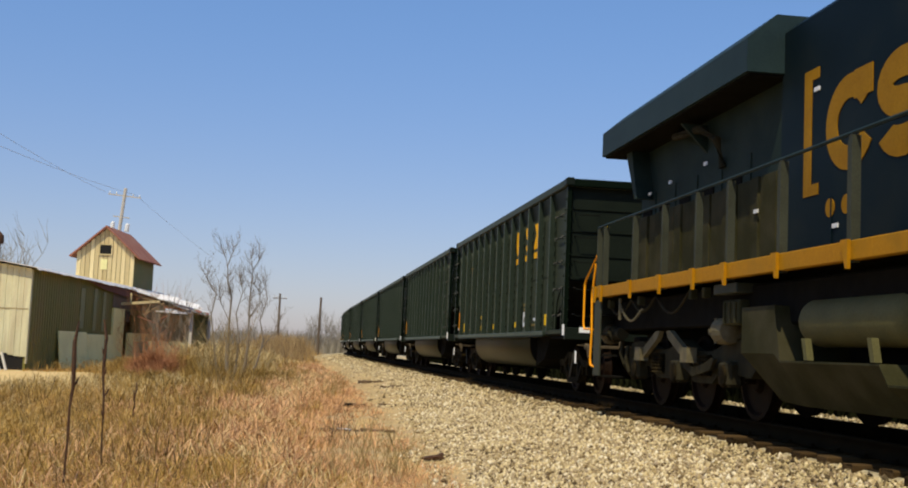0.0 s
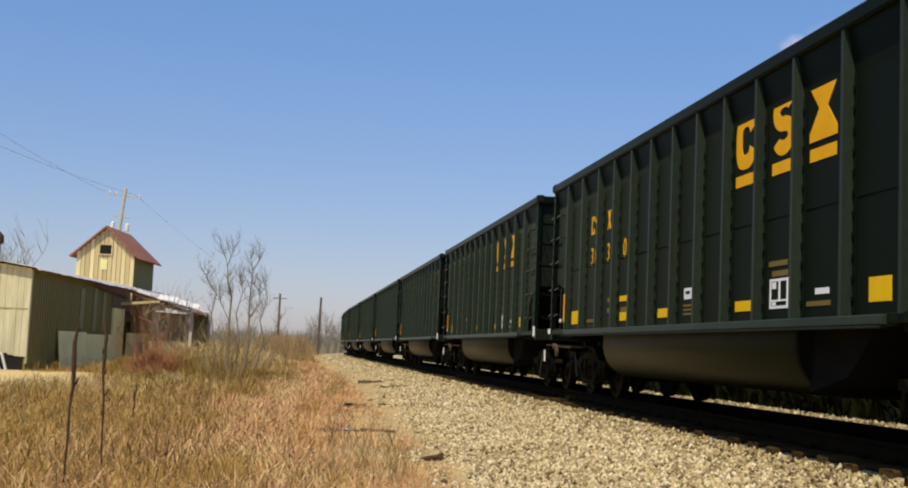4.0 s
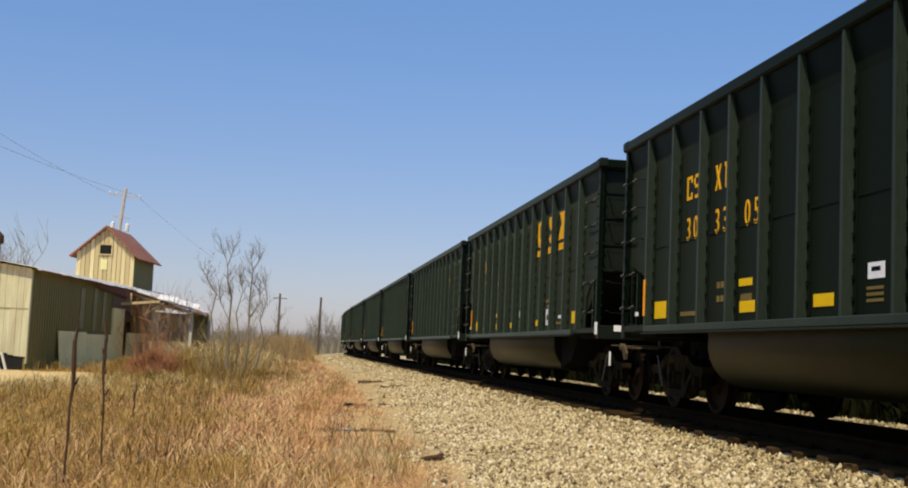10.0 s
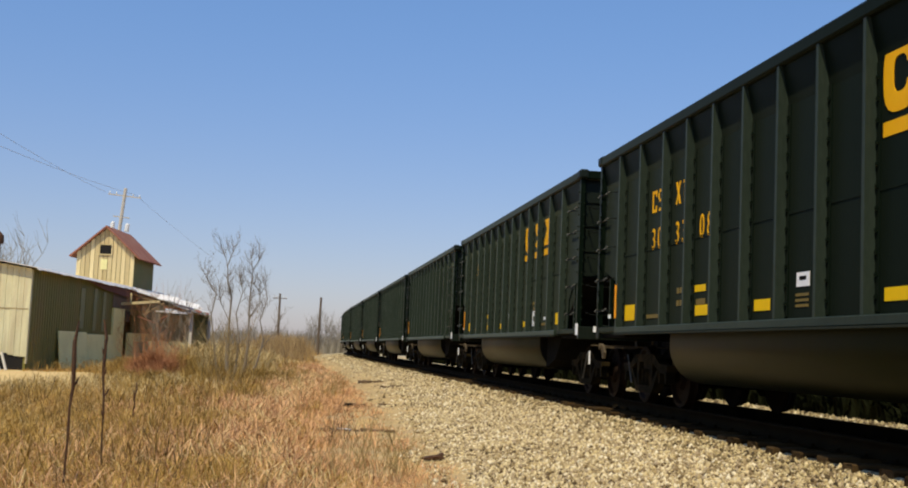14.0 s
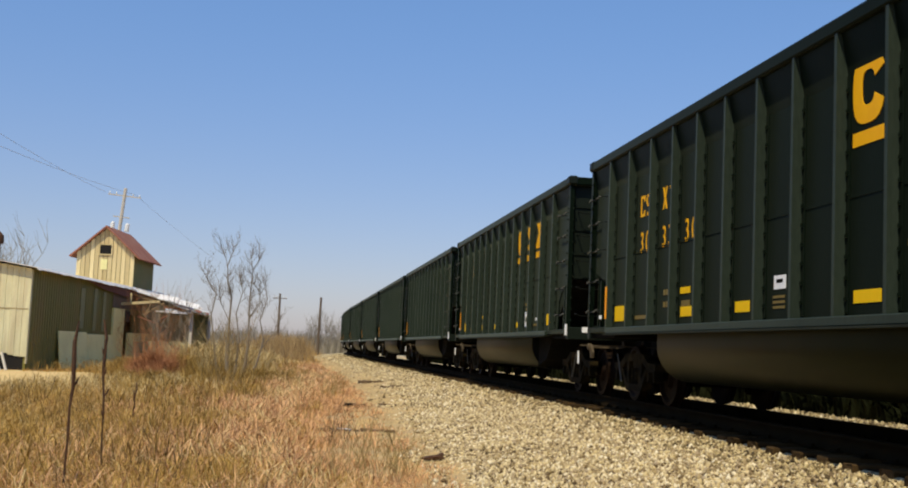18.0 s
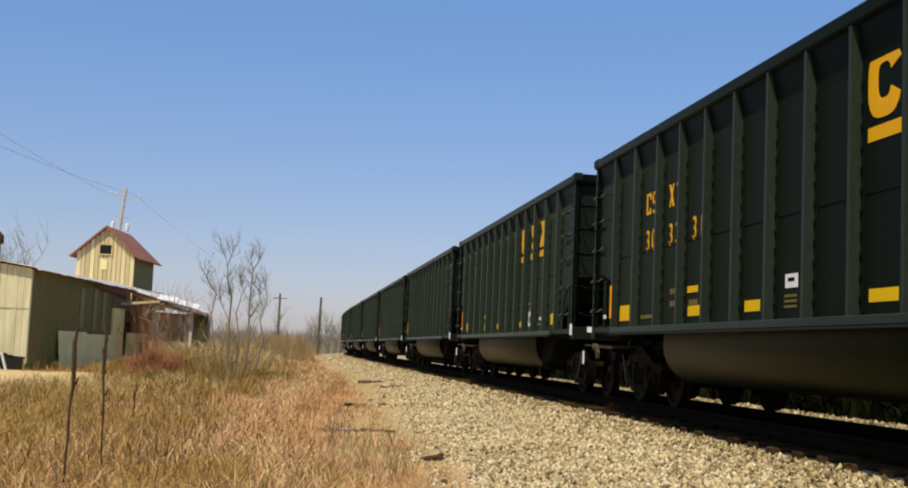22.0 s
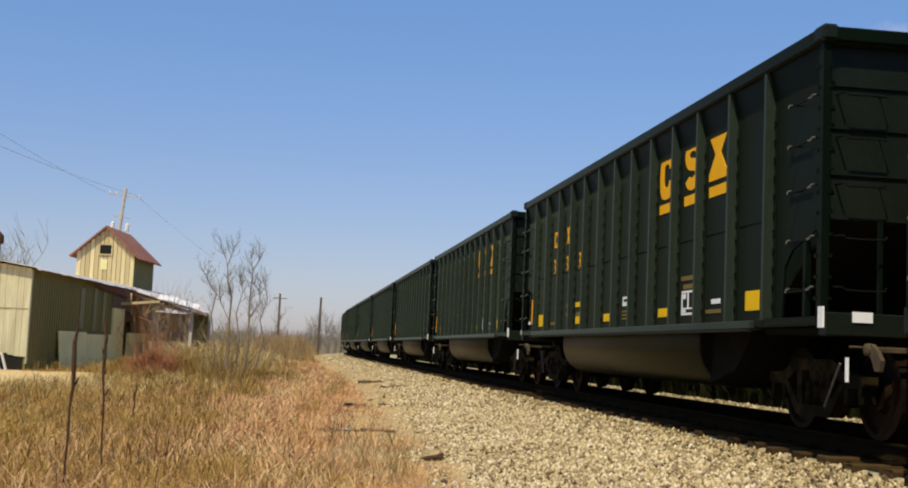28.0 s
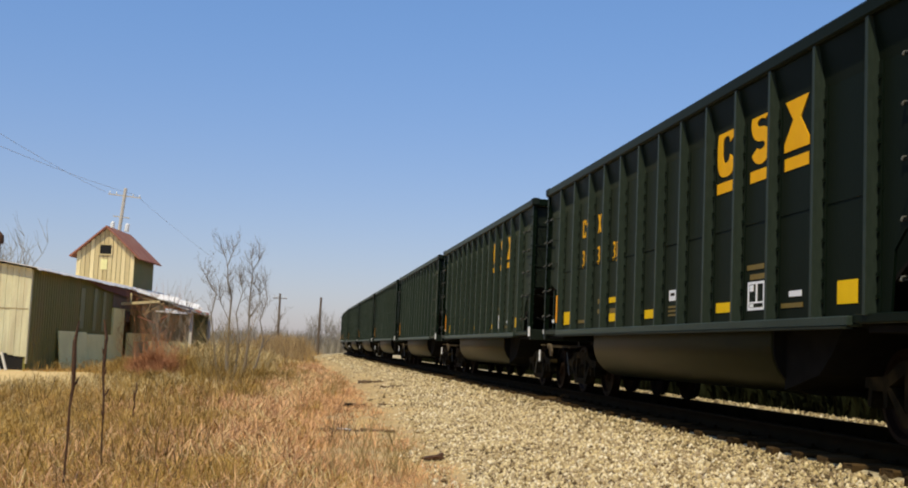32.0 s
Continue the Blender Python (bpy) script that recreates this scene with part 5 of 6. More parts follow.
    part("air_reservoir", bm, M_RESERVOIR, loco, "dusty pale grey air reservoir cylinder", smooth=True)
    for y in (-8.3, -9.68):
        bm = bmesh.new()
        prism(bm, [(y + 0.05, 0.98), (y - 0.03, 0.98), (y - 0.10, 0.76), (y - 0.02, 0.76)], "x", -1.43, -1.36)
        part("reservoir_bracket", bm, M_RESERVOIR, loco)
    boxes("reservoir_seam", M_SHADE, loco, (-1.16, -1.06, -9.0, -8.85, 1.415, 1.44))
    # black block paints the darkness between the trucks
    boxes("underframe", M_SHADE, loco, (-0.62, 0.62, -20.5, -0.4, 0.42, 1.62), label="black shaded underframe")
    # trucks with three axles
    big = wheelset_mesh(0.533)
    for c in (-3.7, -17.6):
        truck = boxes("truck", M_SHADE, loco, (-0.9, 0.9, -2.3, 2.3, 0.6, 0.8), label="grimy six-wheel truck", bevel=0.02)
        truck.matrix_basis = pose(0, c, 0)
        for q in (-1, 1):
            bm = bmesh.new()
            prism(bm, [(-2.75, 0.70), (-2.45, 0.95), (-1.9, 1.0), (-1.2, 0.84), (-0.5, 0.84), (0.0, 1.0), (0.6, 0.86), (1.2, 0.86), (1.9, 0.98), (2.45, 0.95), (2.7, 0.72), (2.6, 0.52), (2.1, 0.60),
                       (1.5, 0.60), (1.1, 0.44), (0.5, 0.44), (0.2, 0.62), (-0.2, 0.62), (-0.5, 0.42), (-1.2, 0.42), (-1.5, 0.60), (-2.5, 0.52)], "x", q * 1.05 - 0.08, q * 1.05 + 0.08)
            part("side_frame", bm, M_CASTDIM, truck, "dusty cast side frame")
            for y in (-1.9, 0, 1.9):
                boxes("journal_box", M_CASTDIM, truck, (q * 1.15 - 0.1, q * 1.15 + 0.1, y - 0.19, y + 0.19, 0.40, 0.72), bevel=0.04)
                bm = bmesh.new()
                lathe(bm, [(0.03, q * 1.28), (0.12, q * 1.27), (0.15, q * 1.24), (0.15, q * 1.2)], "x", (0, y, 0.54), 14)
                part("bearing_cap", bm, M_TRUCK, truck)
            for y in (-1.0, 0.95):
                bm = bmesh.new()
                for d in (-0.14, 0.0, 0.14):
                    prof = []
                    for k in range(6):
                        prof += [(0.062, 0.52 + k * 0.05), (0.045, 0.545 + k * 0.05)]
                    lathe(bm, prof, "z", (q * 1.17, y + d, 0), 8)
                part("spring_nest", bm, M_TRUCK, truck)
            # brake arms: a flat bent lever with a cast shoe head at its foot
            for y, d in ((0.62, 1), (0.32, -1)):
                bm = bmesh.new()
                prism(bm, [(y, 1.11), (y + d * 0.16, 1.12), (y + d * 0.86, 0.84), (y + d * 0.86, 0.72), (y + d * 0.74, 0.74), (y + d * 0.1, 1.0)], "x", q * 1.20, q * 1.27)
                box(bm, min(q * 1.18, q * 1.32), max(q * 1.18, q * 1.32), min(y + d * 0.78, y + d * 1.06), max(y + d * 0.78, y + d * 1.06), 0.68, 0.88)
                part("brake_arm", bm, M_CASTPALE, truck, "tan dusty brake arm")
            bm = bmesh.new()
            prism(bm, [(-0.35, 0.62), (-0.75, 0.50), (-1.4, 0.60), (-1.55, 0.74), (-1.45, 0.76), (-1.2, 0.68), (-0.75, 0.62), (-0.35, 0.74)], "x", q * 1.19, q * 1.24)
            part("brake_pull_bar", bm, M_CASTDIM, truck)
            for y in (-1.83, 3.42):
                bm = bmesh.new()
                lathe(bm, [(0.05, -0.22), (0.15, -0.2), (0.17, -0.05), (0.17, 0.1), (0.10, 0.16), (0.04, 0.18)], "y", (q * 1.2, y, 1.09), 16)
                for k in range(6):
                    a = k * math.pi / 3
                    c, d = 0.155 * math.cos(a), 0.155 * math.sin(a)
                    box(bm, q * 1.2 + c - 0.022, q * 1.2 + c + 0.022, y + 0.05, y + 0.13, 1.09 + d - 0.022, 1.09 + d + 0.022)
                tube(bm, (q * 1.2, y + 0.15, 1.09), (q * 1.2, y + 0.55, 1.07), 0.03)
                part("brake_cylinder", bm, M_CASTPALE, truck, "tan dusty brake cylinder")
            for y, z in ((2.75, 0.62), (2.45, 0.50)):
                bm = bmesh.new()
                pipe(bm, [(q * 1.2, y, z + 0.4), (q * 1.24, y - 0.06, z + 0.15), (q * 1.2, y - 0.12, z), (q * 1.1, y - 0.05, z - 0.12)], 0.035, 6)
                part("sand_pipe", bm, M_CASTDIM, truck)
        for y in (-1.9, 0, 1.9):
            part("wheelset", big, M_WHEEL, truck, at=pose(0, y, 0.533))
    # a slack chain under the sill
    bm = bmesh.new()
    for k in range(27):
        u = k / 26
        y, z = -1.62 - 1.2 * u, 1.52 - 0.10 * u - 0.20 * math.sin(math.pi * min(1, u * 1.05))
        wide, tall = (0.008, 0.018) if k % 2 else (0.018, 0.010)
        box(bm, -1.45 - wide, -1.45 + wide, y - 0.032, y + 0.032, z - tall, z + tall)
    for k in range(7):
        wide = 0.008 if k % 2 else 0.018
        box(bm, -1.45 - wide, -1.45 + wide, -1.60 - 0.04 + wide, -1.60 + 0.04 - wide, 1.60 - 0.045 * k - 0.032, 1.60 - 0.045 * k + 0.032)
    part("chain", bm, M_CASTPALE, loco, "dusty hanging chain")
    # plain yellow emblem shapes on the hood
    def plate(name, y0, y1, z0, z1, mat=M_FADED):
        boxes(name, mat, loco, (-1.109, -1.099, min(y0, y1), max(y0, y1), z0, z1))
    plate("emblem_bar", -7.52, -7.70, 2.64, 3.78), plate("emblem_bar", -7.52, -7.88, 3.78, 3.90), plate("emblem_bar", -7.52, -7.88, 2.52, 2.64)
    bm = bmesh.new()
    n = 34
    vs = []
    for k in range(n):
        a = 2 * math.pi * k / n
        vs.append([bm.verts.new((x, -8.59 + (0.53 - d) * math.cos(a), 3.17 + (0.49 - d) * math.sin(a))) for x in (-1.109, -1.099) for d in (0, 0.25)])
    for k in range(n // 2 + 3, n // 2 + n - 3):
        a, b = vs[k % n], vs[(k + 1) % n]
        for i, j in ((0, 1), (1, 3), (3, 2), (2, 0)):
            bm.faces.new((a[i], a[j], b[j], b[i]))
    for k in (n // 2 + 3, n // 2 + n - 3):
        bm.faces.new([vs[k % n][i] for i in (0, 1, 3, 2)])
    box(bm, -1.111, -1.099, -9.06, -8.68, 3.38, 3.67)
    bmesh.ops.recalc_face_normals(bm, faces=bm.faces)
    part("emblem_horseshoe", bm, M_FADED, loco, "faded yellow horseshoe emblem")
    part("emblem_wave", double_bend(-9.64, 3.17, 0.98, 1.04, 0.30, -1.109, -1.099), M_FADED, loco, "faded yellow emblem wave")
    for y in (-8.17, -8.53):
        bm = bmesh.new()
        lathe(bm, [(0.1, -1.109), (0.1, -1.099)], "x", (0, y, 2.34), 16)
        part("emblem_dot", bm, M_FADED, loco)
    for y, z in ((-7.83, 3.64), (-8.3, 2.12), (-1.9, 3.25), (-2.9, 3.3), (-4.4, 3.35), (-6.2, 2.5)):
        boxes("white_placard", M_CAN, loco, (-1.116, -1.1, y - 0.06, y + 0.06, z, z + 0.045))
    return loco


def loco_pose(t):
    return pose(0, PITCH * 1 - 13.24 - 1.6 - rolled(t) - 0.19, 0)


# ---------------------------------------------------------------- shed
def build_shed():
    shed = tagged(empty("old_shed", pose(-19.45, 61.0, -1.25, 0, 0, -6.3)), "old tin-sided shed with a sunlit board front and galvanised roof", "shed")
    # local: x to the right of the corner is outside, y runs along the long side wall, z from the ground
    H, W, D = 5.15, 14.0, 31.0
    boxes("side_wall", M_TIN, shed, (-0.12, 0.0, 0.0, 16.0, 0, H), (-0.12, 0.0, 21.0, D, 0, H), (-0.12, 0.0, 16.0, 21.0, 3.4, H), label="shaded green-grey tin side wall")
    r = random.Random(4)
    for k in range(40):
        y = 0.2 + k * 0.4
        boxes("tin_rib", M_TIN, shed, (0.0, 0.02, y - 0.03, y + 0.03, 0.05, H - 0.05))
    boxes("back_wall", M_TIN, shed, (-W, -0.12, D - 0.12, D, 0, H))
    boxes("far_wall", M_TIN, shed, (-W - 0.12, -W, 0, D, 0, H))
    # board front that rises under the gable roof
    for k in range(46):
        x1 = -0.0 - k * 0.3
        top = H + min(-x1, W + x1) * 0.14
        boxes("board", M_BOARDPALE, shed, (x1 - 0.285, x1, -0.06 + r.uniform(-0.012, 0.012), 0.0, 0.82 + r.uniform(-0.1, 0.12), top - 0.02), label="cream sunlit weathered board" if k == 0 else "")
    # black sheet behind the boards paints the shade in the gap below them
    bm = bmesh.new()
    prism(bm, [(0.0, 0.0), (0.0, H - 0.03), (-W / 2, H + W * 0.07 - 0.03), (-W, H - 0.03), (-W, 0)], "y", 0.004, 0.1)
    part("front_wall", bm, M_DARKVOID, shed, "black sheet painted as the shaded gap below the front boards")
    boxes("front_seam", M_BROWNWALL, shed, (-W + 0.1, -0.02, -0.085, -0.074, 3.08, 3.13))
    bm = bmesh.new()
    for s in (-1, 1):
        xe, xr = (0.35, -W / 2) if s > 0 else (-W - 0.35, -W / 2)
        ze, zr = H - 0.1, H + W * 0.07
        prism(bm, [(xe, ze + 0.09), (xr, zr + 0.09), (xr, zr + 0.13), (xe, ze + 0.13)], "y", -0.45, D + 0.3)
    part("roof", bm, M_ROOF, shed, "galvanised tin roof with a pale edge")
    bm = bmesh.new()
    prism(bm, [(9.0, H - 0.05), (9.0, H - 0.10), (12.5, H - 0.42), (17.5, H - 0.62), (21.0, H - 0.66), (26.0, H - 0.3), (D, H - 0.15), (D, H - 0.05)], "x", 0.2, 0.24)
    part("sagging_fascia", bm, M_FASCIA, shed, "sagging dark maroon fascia board")
    # lapped tin turned down over the eave
    for k in range(80):
        y = -0.45 + 0.395 * k
        if k in (47, 58, 66):
            continue
        bm = bmesh.new()
        lift = r.uniform(-0.008, 0.008) + (0.03 if k in (52, 61, 70) else 0)
        drop = r.uniform(0.13, 0.18) * (0.85 if k < 30 else 1.15)
        prism(bm, [(0.33, H + 0.035 + lift), (0.36, H + 0.05 + lift), (0.36 + drop, H + 0.04 - drop + lift), (0.34 + drop, H + 0.02 - drop + lift)], "y", y, y + 0.385)
        part("eave_lap", bm, M_FLASHING if k < 50 or k % 4 else M_RUST, shed, "bright galvanised eave lap" if k == 0 else "")
    for y0, w, z0, z1 in ((8.6, 0.8, 2.3, 4.6), (11.3, 0.7, 2.2, 4.7), (13.3, 0.7, 2.2, 4.6)):
        boxes("pale_strip", M_TINPALE2, shed, (0.02, 0.05, y0, y0 + w, z0, z1), label="paler tin strip")
    for y0, y1, top in ((4.7, 10.0, 2.1), (10.1, 15.6, 2.0)):
        bm = bmesh.new()
        prism(bm, [(0.26, 0.05), (0.33, 0.05), (0.12, top), (0.05, top)], "y", y0, y1)
        part("leaning_panel", bm, M_TINPALE, shed, "pale grey sheet panel leaning on the wall")
    boxes("door_jamb", M_TINPALE, shed, (0.0, 0.12, 15.7, 18.4, 0.0, 3.7), label="pale grey upright panel")
    boxes("low_wall", M_TINPALE, shed, (0.3, 0.42, 18.4, 26.0, 0, 2.2), label="pale grey low sheet wall")
    for k in range(6):
        boxes("low_wall", M_FENCE, shed, (0.46 + k * 0.6, 1.04 + k * 0.6, 20.02 + 0.012 * (k % 2), 20.06 + 0.012 * (k % 2), 0.05, 1.7 + r.uniform(-0.1, 0.06)), label="dull olive-grey low sheet fence")
    boxes("eave_panel", M_DARKWOOD, shed, (0.022, 0.05, 15.6, 23.5, 3.75, H - 0.12), label="dark brown panel under the eave")
    # open lean-to: bent tin sheets on broken rafters and posts
    for k in range(9):
        y0 = 19.6 + k * 0.84
        lift, bow = r.uniform(-0.05, 0.10), r.uniform(0.0, 0.16)
        bm = bmesh.new()
        top = []
        for j in range(7):
            u = j / 6
            top.append((0.1 + u * (4.1 + r.uniform(-0.25, 0.1) * (j == 6)), 5.0 - 1.22 * u + lift + bow * math.sin(math.pi * u) + (0.10 if j == 6 and k % 3 == 1 else 0)))
        prism(bm, top + [(x, z - 0.03) for x, z in reversed(top)], "y", 0, 0.80)
        tip = Matrix.Translation((0, y0, 4.2)) @ Matrix.Rotation(radians(r.uniform(4, 22) if k < 5 else 6), 4, "X") @ Matrix.Translation((0, 0, -4.2))
        bm.transform(tip)
        part("canopy_sheet", bm, (M_ROOF, M_FENCE, M_ROOF, M_RUST, M_ROOF)[k % 5], shed, "bent galvanised tin canopy sheet" if k == 0 else "")
    for x0, x1, z0, tilt, turn in ((2.0, 3.3, 4.50, 20, -9), (3.1, 4.7, 4.28, 18, -13)):
        bm = bmesh.new()
        for j in range(10):
            u0, u1 = x0 + (x1 - x0) * j / 10, x0 + (x1 - x0) * (j + 1) / 10
            prism(bm, [(u0, 0.02 * (j % 2)), (u1, 0.02 * ((j + 1) % 2)), (u1, 0.02 * ((j + 1) % 2) - 0.008), (u0, 0.02 * (j % 2) - 0.008)], "y", 0, 1.0)
        bm.transform(Matrix.Translation((0, 19.0, z0)) @ Matrix.Rotation(radians(tilt), 4, "X") @ Matrix.Translation((x0, 0, 0)) @ Matrix.Rotation(radians(-turn), 4, "Y") @ Matrix.Translation((-x0, 0, 0)))
        part("loose_sheet", bm, M_FLASHING, shed, "bright bent corrugated sheet sliding off the canopy")
    for k in range(6):
        y = 19.7 + 1.4 * k
        bm = bmesh.new()
        pipe(bm, [(0.1, y, 4.78), (2.2, y + r.uniform(-0.2, 0.2), 4.15 + r.uniform(-0.1, 0.05)), (4.15, y + r.uniform(-0.3, 0.3), 3.62)], 0.06, 4)
        part("rafter", bm, M_INNER, shed, "rust-brown rafter" if k == 0 else "")
    for k in range(7):
        bm = bmesh.new()
        x, y = r.uniform(0.6, 3.2), r.uniform(17.6, 19.8)
        tube(bm, (x, y, r.uniform(3.3, 4.3)), (x + r.uniform(-1.2, 1.4), y + r.uniform(-0.5, 0.8), r.uniform(2.6, 4.4)), 0.045, n=4)
        part("broken_batten", bm, M_RUST if k % 2 else M_INNER, shed, "broken hanging batten" if k == 0 else "")
    boxes("canopy_edge", M_FLASHING, shed, (1.9, 4.28, 19.4, 19.45, 3.66, 3.74), label="pale tin edge of the canopy")
    bm = bmesh.new()
    prism(bm, [(0.0, 3.93), (2.5, 4.22), (2.5, 4.36), (0.0, 4.11)], "y", 17.6, 17.8)
    part("canopy_beam", bm, M_BOARD, shed, "pale wooden beam")
    boxes("canopy_strut", M_BOARD, shed, (0.62, 0.72, 17.5, 17.6, 4.1, 4.75))
    for x, y in ((4.1, 20.2), (4.1, 26.8), (2.0, 26.8)):
        boxes("post", M_POLE, shed, (x - 0.09, x + 0.09, y - 0.09, y + 0.09, 0, 3.72))
    boxes("lean_to_wall", M_TINPALE2, shed, (0.0, 4.2, 26.9, 27.0, 0, 3.75))
    for k in range(6):
        boxes("inner_board", M_INNER, shed, (2.2 + k * 0.31, 2.49 + k * 0.31, 21.4 + r.uniform(-0.02, 0.02), 21.44, 1.3 + r.uniform(0, 0.2), 3.45 + r.uniform(-0.15, 0.1)), label="tan board wall inside the lean-to" if k == 0 else "")
    # black box paints the unlit inside of the hatch
    boxes("dark_hatch", M_DARKVOID, shed, (0.0, 0.16, 18.45, 19.6, 2.9, 3.6), label="black panel painted as the dark of an open hatch")
    # cupola with a board gable and rust-red roof
    G, W2 = 20.5, 1.93
    cu = boxes("cupola", M_TIN, shed, (-2 * W2, -0.06, G + 0.08, G + 6.0, 4.6, 7.45), label="rooftop cupola with a cream board gable")
    bm = bmesh.new()
    prism(bm, [(-2 * W2, 7.45), (-0.06, 7.45), (-W2, 9.15)], "y", G + 0.08, G + 6.0)
    part("gable", bm, M_DARKWOOD, cu)
    for k in range(13):
        x0 = -2 * W2 + k * 0.297
        mid = x0 + 0.15
        top = 7.45 + 1.72 * (1 - abs(mid + W2) / W2)
        boxes("board", M_BOARD, cu, (x0 + 0.018, x0 + 0.28, G + r.uniform(-0.012, 0.012), G + 0.07, 4.6, top))
    bm = bmesh.new()
    for s in (-1, 1):
        prism(bm, [(-W2 + s * 2.3, 7.1), (-W2, 9.18), (-W2, 9.3), (-W2 + s * 2.36, 7.17)], "y", G - 0.35, G + 6.4)
    part("cupola_roof", bm, M_RUST, cu, "rust-red tin cupola roof")
    # black panel paints the shade inside the vent
    boxes("vent_opening", M_DARKVOID, cu, (-W2 - 0.38, -W2 + 0.38, G - 0.05, G + 0.06, 7.4, 8.0), label="black panel painted as the dark behind the louvres")
    boxes("pale_patch", M_TINPALE, cu, (-W2 - 0.30, -W2 + 0.14, G - 0.035, G - 0.014, 6.35, 7.05), label="whitewashed board patch")
    for z in (7.5, 7.66, 7.82):
        boxes("louvre", M_DARKVOID, cu, (-W2 - 0.38, -W2 + 0.38, G - 0.08, G - 0.04, z, z + 0.05))
    for a in ((-0.46, -0.38, 7.33, 8.07), (0.38, 0.46, 7.33, 8.07), (-0.38, 0.38, 7.33, 7.4), (-0.38, 0.38, 8.0, 8.07)):
        boxes("window_frame", M_BOARD, cu, (-W2 + a[0], -W2 + a[1], G - 0.1, G + 0.02, a[2], a[3]))
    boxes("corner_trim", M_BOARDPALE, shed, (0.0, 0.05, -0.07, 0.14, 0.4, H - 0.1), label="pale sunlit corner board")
    # rusty roof ventilator at the ridge of the front
    bm = bmesh.new()
    lathe(bm, [(0.11, 0), (0.11, 1.0), (0.24, 1.05), (0.24, 1.45), (0.05, 1.65)], "z", (-2.1, 1.0, 5.32), 14)
    part("roof_ventilator", bm, M_STALK, shed, "dark rusty roof ventilator")
    # old boards and a white tank beside the front
    heap = tagged(empty("plank_heap", pose(-20.0, 59.6, -1.23)), "weathered planks leaning beside the shed front", "planks")
    for k, (a, b) in enumerate((((-0.5, 0, 0.0), (-1.15, 0.7, 1.3)), ((0.0, 0, 0.0), (-0.45, 0.75, 0.9)), ((-0.25, -0.1, 0.0), (-0.9, 0.72, 1.1)))):
        bm = bmesh.new()
        tube(bm, a, b, 0.07, n=4)
        part("plank", bm, M_POLE, heap)
    drum = tagged(empty("white_drum", pose(-21.1, 59.9, -1.23)), "white metal drum on a dark stand beside the shed", "drum")
    bm = bmesh.new()
    lathe(bm, [(0.3, 1.0), (0.34, 1.05), (0.34, 1.65), (0.3, 1.7)], "z", (0, 0, 0), 16)
    part("barrel", bm, M_CAN, drum, "white painted barrel")
    boxes("stand", M_SHADE, drum, (-0.35, 0.35, -0.35, 0.35, 0, 1.0))


# ---------------------------------------------------------------- poles and wires
def build_pole(x, y, top, arm, lean, label, cans=0, arm2=False, wood=None):
    wood = wood or M_POLE
    z0 = float(ground_z(x, y))
    p = tagged(empty("utility_pole", pose(x, y, z0 - 0.05, 0, lean, 0)), label, "utility pole")
    h = top - z0
    bm = bmesh.new()
    tube(bm, (0, 0, 0), (0, 0, h), 0.2, 0.14, 10)
    part("shaft", bm, wood, p)
    if arm:
        boxes("crossarm", wood, p, (-arm, arm, -0.05, 0.05, h - 0.72, h - 0.62))
        for k in (-0.9, -0.5, 0.5, 0.9):
            bm = bmesh.new()
            lathe(bm, [(0.02, 0), (0.05, 0.03), (0.06, 0.12), (0.03, 0.2)], "z", (k * arm, 0, h - 0.6), 8)
            part("insulator", bm, M_CAN, p)
    if arm2:
        boxes("crossarm", wood, p, (-arm * 0.5, arm * 0.5, -0.05, 0.05, h - 2.58, h - 2.48))
    for k in range(cans):
        bm = bmesh.new()
        lathe(bm, [(0.1, 0), (0.19, 0.03), (0.19, 0.62), (0.13, 0.7), (0.07, 0.74)], "z", ((-0.62, 0.62, 0.0)[k], -0.1, h - 3.75), 12)
        part("transformer_can", bm, M_CAN, p, "pale grey transformer can")
    return p


def build_poles():
    build_pole(-22.6, 105.0, 13.6, 1.4, 4.5, "weathered wooden utility pole with crossarms and transformers", 2, True)
    build_pole(-8.35, 170.0, 7.75, 1.0, 0, "dark weathered utility pole with a short crossarm", wood=M_DARKWOOD)
    build_pole(-2.9, 160.0, 7.1, 0, 1.0, "plain dark wooden pole leaning slightly", wood=M_DARKWOOD)
    for a, b, sag in (((-23.1, 105.0, 13.1), (-21.3, 60.0, 10.4), 0.12), ((-20.6, 105.0, 13.0), (-21.2, 60.0, 9.75), 0.15), ((-20.6, 105.0, 13.0), (-8.6, 170.0, 7.2), 0.8)):
        bm = bmesh.new()
        pts = []
        for k in range(17):
            u = k / 16
            q = Vector(a).lerp(Vector(b), u)
            q.z -= sag * 4 * u * (1 - u)
            pts.append(q)
        pipe(bm, pts, 0.012, 4)
        tagged(part("overhead_wire", bm, M_WIRE), "thin sagging overhead wire between poles", "wire")


